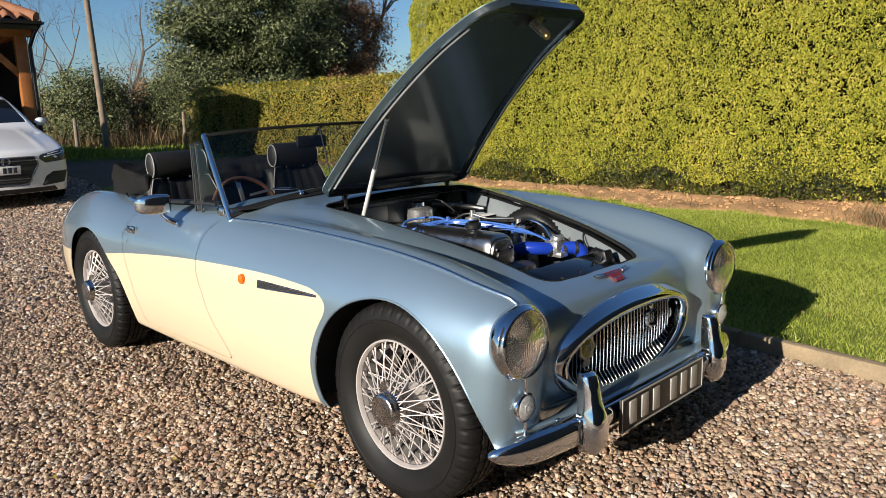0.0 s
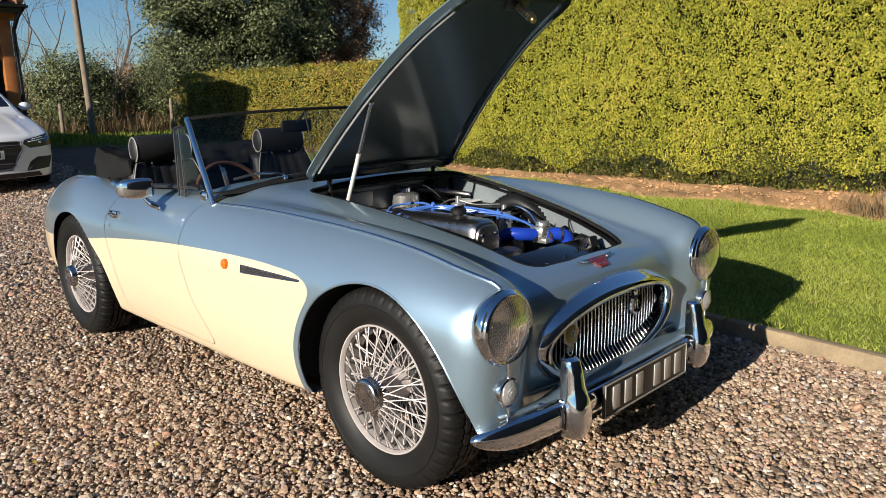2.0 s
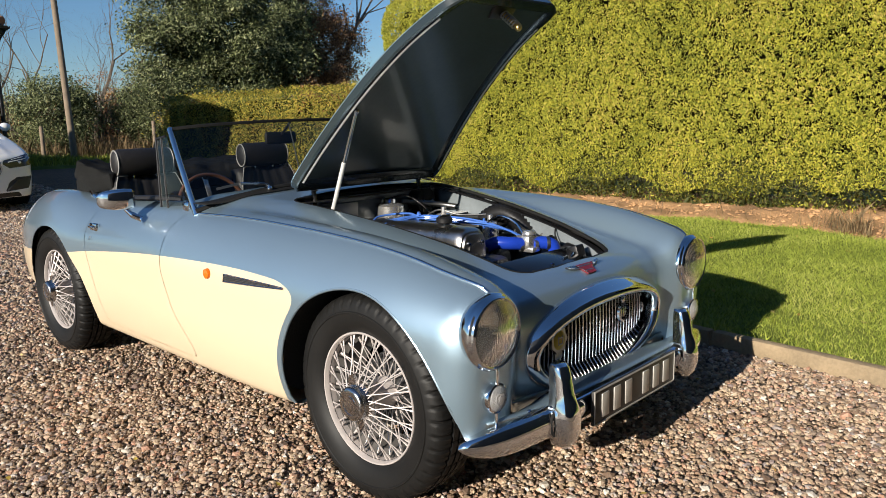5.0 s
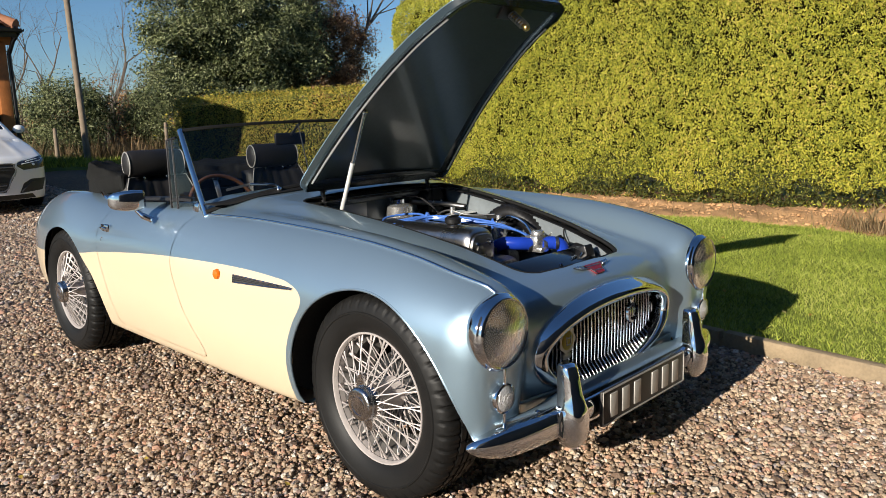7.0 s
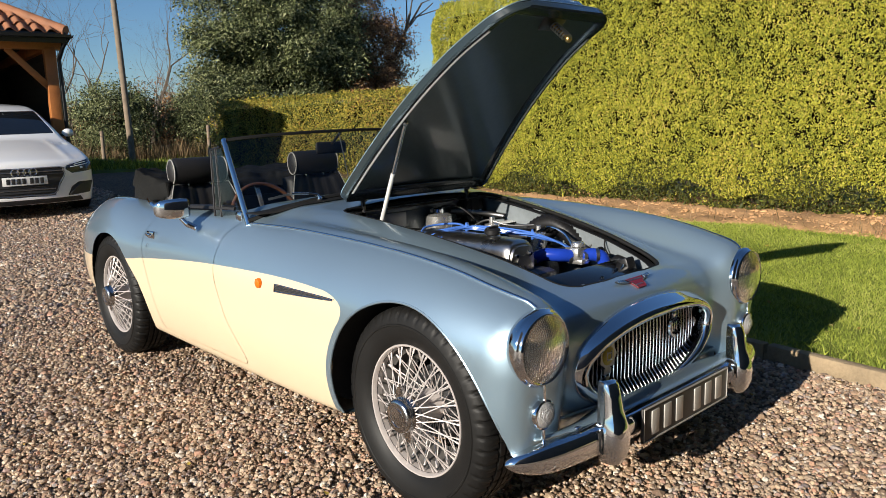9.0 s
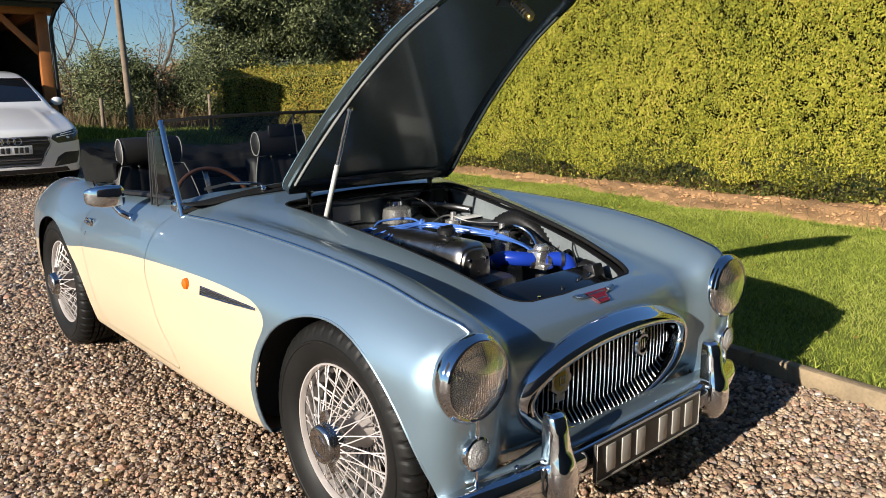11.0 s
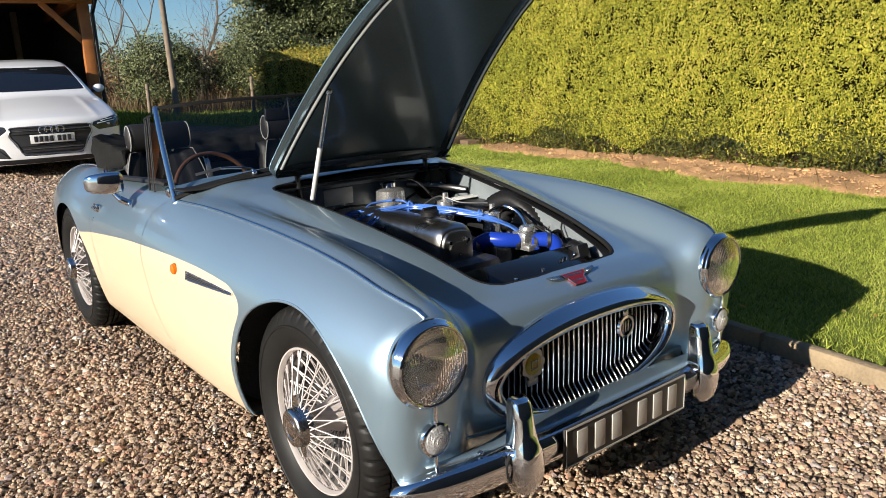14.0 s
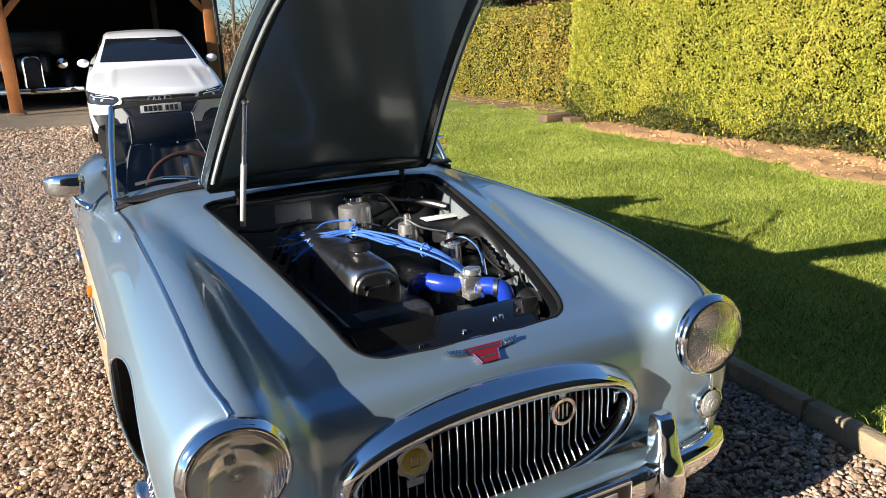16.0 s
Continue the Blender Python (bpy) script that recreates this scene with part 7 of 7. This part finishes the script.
part("port_floor", box(7.2, 6.0, 0.10, 0.02, (-3.25, 2.55, GZ - 0.03)), M_CONC, port, "concrete floor slab")
# roof planes: front, right hip, back
ev, rz, ey0, ey1, ex = 2.50, 4.05, -0.45, 5.7, 0.18
mid_y = (ey0 + ey1) / 2
rx = ex - (mid_y - ey0)
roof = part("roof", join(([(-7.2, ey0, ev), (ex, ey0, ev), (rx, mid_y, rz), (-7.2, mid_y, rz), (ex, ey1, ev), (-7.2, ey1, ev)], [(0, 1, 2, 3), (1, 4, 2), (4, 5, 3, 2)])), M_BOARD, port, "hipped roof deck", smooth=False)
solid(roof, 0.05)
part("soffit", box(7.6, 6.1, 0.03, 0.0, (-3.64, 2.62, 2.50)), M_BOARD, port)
part("fascia", box(7.65, 0.03, 0.16, 0.004, (-3.63, ey0 - 0.015, 2.46)), M_BLACK, port, "black fascia board")
part("fascia", box(0.03, 6.1, 0.16, 0.004, (ex + 0.015, 2.62, 2.46)), M_BLACK, port, "black fascia board")
part("gutter", sweep([(-7.2, ey0 - 0.07, 2.50), (ex + 0.08, ey0 - 0.07, 2.50)], [(-0.055, 0.0), (-0.045, -0.04), (0.0, -0.055), (0.045, -0.04), (0.055, 0.0), (0.045, 0.0), (0.0, -0.045), (-0.045, 0.0)]), M_BLACK, port, "black plastic gutter")
part("gutter", sweep([(ex + 0.07, ey0 - 0.07, 2.50), (ex + 0.07, 5.7, 2.50)], [(-0.055, 0.0), (-0.045, -0.04), (0.0, -0.055), (0.045, -0.04), (0.055, 0.0), (0.045, 0.0), (0.0, -0.045), (-0.045, 0.0)]), M_BLACK, port, "black plastic gutter")
part("downpipe", tube([(ex + 0.05, ey0, 2.46), (ex - 0.02, ey0 + 0.12, 2.34), (0.13, -0.06, 2.16), (0.13, -0.06, GZ)], 0.034, 12), M_BLACK, port, "black downpipe")
# pantiles: one S-shaped tile mesh, laid in courses on the front and the hip
tw, th = 0.21, 0.30
tv, tf = [], []
for j in range(2):
    for i in range(9):
        u = i / 8
        tv.append((u * tw, j * th, 0.028 * math.sin(u * 2 * math.pi) + 0.030 - 0.022 * j))
tf = [(i, i + 1, i + 10, i + 9) for i in range(8)]
bm_v = tv + [(x, y, z - 0.014) for x, y, z in tv]
bm_f = tf + [tuple(q + 18 for q in reversed(f)) for f in tf] + [(i + 1, i, i + 18, i + 19) for i in range(8)]
me_tile = mesh("pantile", (bm_v, bm_f), M_TILE)
slope = math.degrees(math.atan2(rz - ev, mid_y - ey0))
run = math.hypot(rz - ev, mid_y - ey0)
for r in range(int(run / 0.26)):
    d = 0.26 * r
    yy, zz = ey0 - 0.04 + d * math.cos(radians(slope)), ev + 0.03 + d * math.sin(radians(slope))
    lim = ex - d * math.cos(radians(slope)) - 0.05
    for c in range(14):
        x0 = lim - 0.10 - 0.20 * c
        if x0 < -2.9:
            break
        share("pantile", me_tile, port, pose(x0 - 0.1, yy, zz, slope, 0, rng.normal(0, 0.5)))
part("hip_ridge", tube([(ex + 0.02, ey0 - 0.02, ev + 0.06), (rx, mid_y, rz + 0.07)], 0.085, 12), M_TILE, port, "rounded clay hip tiles")

# ---- white saloon ----
def w_fn(x, y, z):
    ax = np.abs(x)
    w = curve(y, (-0.1, 0.74), (0.1, 0.83), (0.4, 0.895), (0.9, 0.915), (3.9, 0.915), (4.4, 0.86), (4.8, 0.78))
    side = ax - (w - 0.25 * np.clip(z - 0.72, 0, None) - 0.35 * np.clip(0.42 - z, 0, None) ** 1.0 * 0.4)
    hood = curve(y, (-0.1, 0.745), (0.05, 0.772), (0.25, 0.82), (0.6, 0.892), (1.1, 0.965), (1.5, 1.005), (3.6, 1.03), (4.4, 1.02), (4.8, 0.95)) - 0.10 * ax ** 2 + 0.008 * np.exp(-((ax - 0.60 + 0.06 * y) / 0.055) ** 2) * np.clip((1.5 - y) / 0.4, 0, 1) * np.clip(y / 0.4, 0, 1)
    front = (0.015 + 0.24 * ax ** 2.6 + 0.25 * np.clip(z - 0.62, 0, None) ** 1.2 - 0.10 * np.clip(0.55 - z, 0, 0.2)) - y
    low = smax(smax(side, z - hood, 0.07), smax(front, y - 4.72 + 0.15 * ax ** 2, 0.05), 0.09)
    low = smax(low, curve(y, (0, 0.22), (0.4, 0.20), (4.7, 0.24)) - z, 0.03)
    roof = curve(y, (1.0, 0.86), (1.3, 1.0), (1.55, 1.125), (1.85, 1.265), (2.15, 1.375), (2.5, 1.425), (3.0, 1.43), (3.5, 1.36), (4.2, 1.10), (4.6, 0.95)) - 0.09 * ax ** 2
    cab = smax(ax - (0.79 - 0.50 * (z - 0.98)), z - roof, 0.07)
    cab = smax(smax(cab, 0.8 - z, 0.02), 1.12 - y, 0.05)
    return smin(low, cab, 0.035)


wm = pose(0.555, 9.135, -0.005, 3.4, 0, -4.5)
saloon = thing("white_saloon", "modern white saloon car parked before the car port", "car", m=wm)
ws_ = skin(w_fn, (-1.0, -0.08, 0.16), (1.0, 4.85, 1.48), 0.0175)
for y0 in (0.86, 3.68):
    ws_ = cut(ws_, lambda v: np.maximum(np.hypot(v[:, 1] - y0, v[:, 2] - 0.31) - 0.35, 0.6 - np.abs(v[:, 0])))


def convex(pts, a, b):
    """Above 0 inside a convex outline."""
    f = None
    n = len(pts)
    s = sum(pts[i][0] * pts[(i + 1) % n][1] - pts[(i + 1) % n][0] * pts[i][1] for i in range(n))
    for i in range(n):
        (x0, y0), (x1, y1) = pts[i], pts[(i + 1) % n]
        L = math.hypot(x1 - x0, y1 - y0)
        e = ((x1 - x0) * (b - y0) - (y1 - y0) * (a - x0)) / L * (1 if s > 0 else -1)
        f = e if f is None else np.minimum(f, e)
    return f


def front_zone(pts, mirrored=False, depth=1.2):
    def k(v):
        ax = np.abs(v[:, 0]) if mirrored else v[:, 0]
        return np.where(v[:, 1] < depth, convex(pts, ax, v[:, 2]), -1)
    return k


zones = {}
for nm, pts, mir in (("grille", [(-0.34, 0.325), (0.34, 0.325), (0.495, 0.58), (0.45, 0.692), (-0.45, 0.692), (-0.495, 0.58)], False),
                     ("headlight", [(0.50, 0.655), (0.58, 0.595), (0.95, 0.62), (0.95, 0.755), (0.84, 0.760), (0.52, 0.700)], True),
                     ("air_intake", [(0.50, 0.30), (0.80, 0.32), (0.86, 0.47), (0.66, 0.475), (0.56, 0.42)], True),
                     ("splitter", [(-0.7, 0.225), (0.7, 0.225), (0.66, 0.285), (-0.66, 0.285)], False)):
    zones[nm], ws_ = cut(ws_, front_zone(pts, mir), both=True)
screen_pts = [(-0.70, 1.035), (0.70, 1.035), (0.665, 1.12), (0.575, 1.355), (-0.575, 1.355), (-0.665, 1.12)]
zones["windscreen"], ws_ = cut(ws_, lambda v: np.where((v[:, 1] > 1.15) & (v[:, 1] < 2.25), convex(screen_pts, v[:, 0], v[:, 2]) - 0.01, -1), both=True)
side_pts = [(1.55, 1.03), (3.85, 1.05), (3.55, 1.27), (3.0, 1.36), (2.4, 1.365), (2.05, 1.30)]
zones["side_window"], ws_ = cut(ws_, lambda v: np.where((np.abs(v[:, 0]) > 0.5), convex(side_pts, v[:, 1], v[:, 2]) - 0.01, -1), both=True)
solid(part("body", ws_, M_WHITE, saloon, "gloss white body"), 0.004)
M_GLOSSBLK = mat("gloss_black_glass", (0.010, 0.012, 0.015), 0.06, 0, 0.2, 3, 40, coat=0.6)
M_UNIT = mat("smoked_lamp_glass", (0.045, 0.05, 0.065), 0.10, 0.2, 0.3, 9, 60, coat=0.8)
M_LAMP = mat("led_lamp_white", (0.85, 0.87, 0.90), 0.2, 0.1, 0.1, 30, 200)
part("windscreen", zones["windscreen"], M_GLOSSBLK, saloon, "dark reflective windscreen")
gr = part("grille", zones["grille"], M_GREYPL, saloon, "dark grille with slim slats")
shell_y = lambda x, z: next((yy for yy in np.arange(-0.08, 1.0, 0.004) if float(w_fn(np.array(x), np.array(yy), np.array(z))) < 0), 0.3)
for k in range(9):
    z = 0.375 + 0.0385 * k
    hw = 0.33 + (z - 0.345) * 0.60 if z < 0.60 else 0.485 - (z - 0.60) * 0.44
    if 0.475 < z < 0.595:
        continue
    part("grille_slat", tube([(x, shell_y(x, z) - 0.006, z) for x in np.linspace(-hw + 0.015, hw - 0.015, 13)], 0.007, 6), M_STEEL if k % 2 else M_GREYPL, gr)
part("grille_frame", tube([(x, shell_y(x, z) - 0.003, z) for x, z in spline([(-0.33, 0.345), (0, 0.343), (0.33, 0.345), (0.41, 0.475), (0.485, 0.59), (0.465, 0.645), (0.44, 0.686), (0, 0.690), (-0.44, 0.686), (-0.465, 0.645), (-0.485, 0.59), (-0.41, 0.475)], 3, True)], 0.009, 8, closed=True), M_STEEL, gr)
for k in range(4):
    part("emblem_ring", tube([(-0.102 + 0.068 * k + 0.046 * math.cos(a), shell_y(0, 0.645) - 0.018, 0.645 + 0.046 * math.sin(a)) for a in np.linspace(0, 2 * math.pi, 25)[:-1]], 0.006, 8, closed=True), M_CHROME, gr)
wpl = part("number_plate", box(0.52, 0.012, 0.111, 0.004, (0, -0.012, 0.535)), M_WPLATE, saloon, "white reflective front plate")
for x in (-0.195, -0.135, -0.075, -0.015, 0.075, 0.135, 0.195):
    part("plate_bar", box(0.042, 0.004, 0.072, 0.002, (x, -0.0195, 0.535)), M_GREYPL, wpl)
for s in (-1, 1):
    part("headlight", cut(zones["headlight"], lambda v: v[:, 0] * s), M_UNIT, saloon, "dark slanted headlight unit")
    part("air_intake", cut(zones["air_intake"], lambda v: v[:, 0] * s), M_GREYPL, saloon, "dark corner air intake")
    part("side_window", cut(zones["side_window"], lambda v: v[:, 0] * s), M_GLOSSBLK, saloon, "dark side glass")
    part("light_strip", tube([(s * x, shell_y(x, z) - 0.004, z) for x, z in ((0.57, 0.675), (0.68, 0.690), (0.80, 0.705), (0.84, 0.728), (0.72, 0.722), (0.62, 0.705))], 0.006, 6), M_LAMP, saloon, "pale light strip")
    part("lamp_pod", ball(0.024, (s * 0.70, shell_y(0.70, 0.665) + 0.005, 0.660), 1.4, 0.5, 0.8), M_LAMP, saloon)
    part("intake_blade", tube([(s * x, shell_y(x, z) - 0.008, z) for x, z in ((0.53, 0.315), (0.66, 0.44), (0.84, 0.455))], 0.012, 6), M_GREYPL, saloon)
    mp = part("door_mirror", join(ball(0.072, (s * 0.915, 1.68, 1.03), 1.15, 0.75, 0.85)), M_WHITE, saloon, "white door mirror")
    part("mirror_foot", cyl((s * 0.78, 1.68, 0.985), (s * 0.88, 1.68, 1.0), 0.022, 8), M_BLACK, mp)
    for y0 in (0.86, 3.68):
        wh = part("wheel", xf(lathe([(0.20, -0.10), (0.225, -0.11), (0.30, -0.11), (0.32, -0.09), (0.325, -0.06), (0.325, 0.06), (0.32, 0.09), (0.30, 0.11), (0.225, 0.11), (0.2, 0.1)], 40, "x"), pose(0, 0, 0)), M_TYRE, saloon, "black tyre on alloy wheel", m=pose(s * 0.80, y0, 0.315))
        part("alloy", join(lathe([(0.215, 0.08), (0.205, 0.06), (0.05, 0.075), (0.001, 0.085)], 30, "x"), lathe([(0.215, -0.08), (0.205, -0.06), (0.05, -0.075), (0.001, -0.085)], 30, "x")), M_STEEL, wh)
part("splitter", zones["splitter"], M_BLACK, saloon)
part("underbody", box(1.6, 4.3, 0.05, 0.01, (0, 2.4, 0.22)), M_DARK, saloon)
part("sun_visor_tag", box(0.10, 0.01, 0.09, 0.004, (0.10, 1.97, 1.27)), M_WPLATE, saloon)
part("seat_shapes", join(box(0.42, 0.2, 0.5, 0.08, (-0.36, 2.5, 0.95)), box(0.42, 0.2, 0.5, 0.08, (0.36, 2.5, 0.95))), M_LEATHER, saloon)

# ---- black vintage saloon inside the car port ----
vm = pose(-0.93, 14.25, 0.29, 0, 0, -5.5)
old = thing("vintage_saloon", "black vintage saloon with chrome radiator in the car port", "car", m=vm)
part("radiator_shell", join(box(0.30, 0.08, 0.66, 0.05, (0, 0, 0.60))), M_BLACK, old)
og = part("radiator_surround", tube(spline([(-0.135, -0.045, 0.30), (-0.145, -0.045, 0.60), (-0.135, -0.045, 0.88), (0, -0.045, 0.93), (0.135, -0.045, 0.88), (0.145, -0.045, 0.60), (0.135, -0.045, 0.30), (0, -0.045, 0.28)], 5, True), 0.022, 8, closed=True), M_CHROME, old, "chrome radiator surround")
for k in range(11):
    part("radiator_slat", box(0.008, 0.012, 0.58, 0.002, (-0.11 + 0.022 * k, -0.045, 0.60)), M_GREYPL, og)
part("bonnet", box(0.62, 1.2, 0.42, 0.14, (0, 0.62, 0.80), 4), M_BLACK, old, "black rounded bonnet")
part("cabin", join(box(1.25, 1.7, 0.75, 0.22, (0, 1.9, 1.15), 4)), M_BLACK, old, "black cabin")
part("windscreen", box(0.95, 0.02, 0.28, 0.01, (0, 1.04, 1.26)), M_BLACK, old)
for s in (-1, 1):
    part("wing", join(ball(0.36, (s * 0.58, 0.35, 0.42), 0.55, 1.3, 0.95, 20, 12)), M_BLACK, old, "black swept front wing")
    hl = part("headlight", lathe([(0.001, -0.10), (0.07, -0.07), (0.10, 0.0), (0.098, 0.02), (0.09, 0.03), (0.001, 0.045)], 28, "y"), M_CHROME, old, "chrome headlight", m=pose(s * 0.50, -0.02, 0.80))
    part("wheel", lathe([(0.20, -0.06), (0.30, -0.06), (0.32, 0), (0.30, 0.06), (0.20, 0.06)], 30, "x"), M_TYRE, old, m=pose(s * 0.58, 0.35, 0.31))
part("bumper", sweep([(-0.80, -0.12, 0.33), (-0.5, -0.20, 0.33), (0, -0.23, 0.33), (0.5, -0.20, 0.33), (0.80, -0.12, 0.33)], [(-0.02, -0.06), (0.012, -0.045), (0.022, 0), (0.012, 0.045), (-0.02, 0.06)]), M_CHROME, old, "chrome front bumper")

# ---- unseen wall added behind the viewer: cuts sky light, darkens chrome reflections ----
M_SKYBLOCK = mat("dark_sky_block", (0.055, 0.054, 0.056), 0.9, 0, 0.35, 1.5, 30, bump=0.4)
tagged(part("sky_block_wall", box(20, 0.3, 7.0, 0.02, (1, -4.9, 3.45)), M_SKYBLOCK), "unseen dark wall added to block sky and darken reflections", "wall", kind="structure")
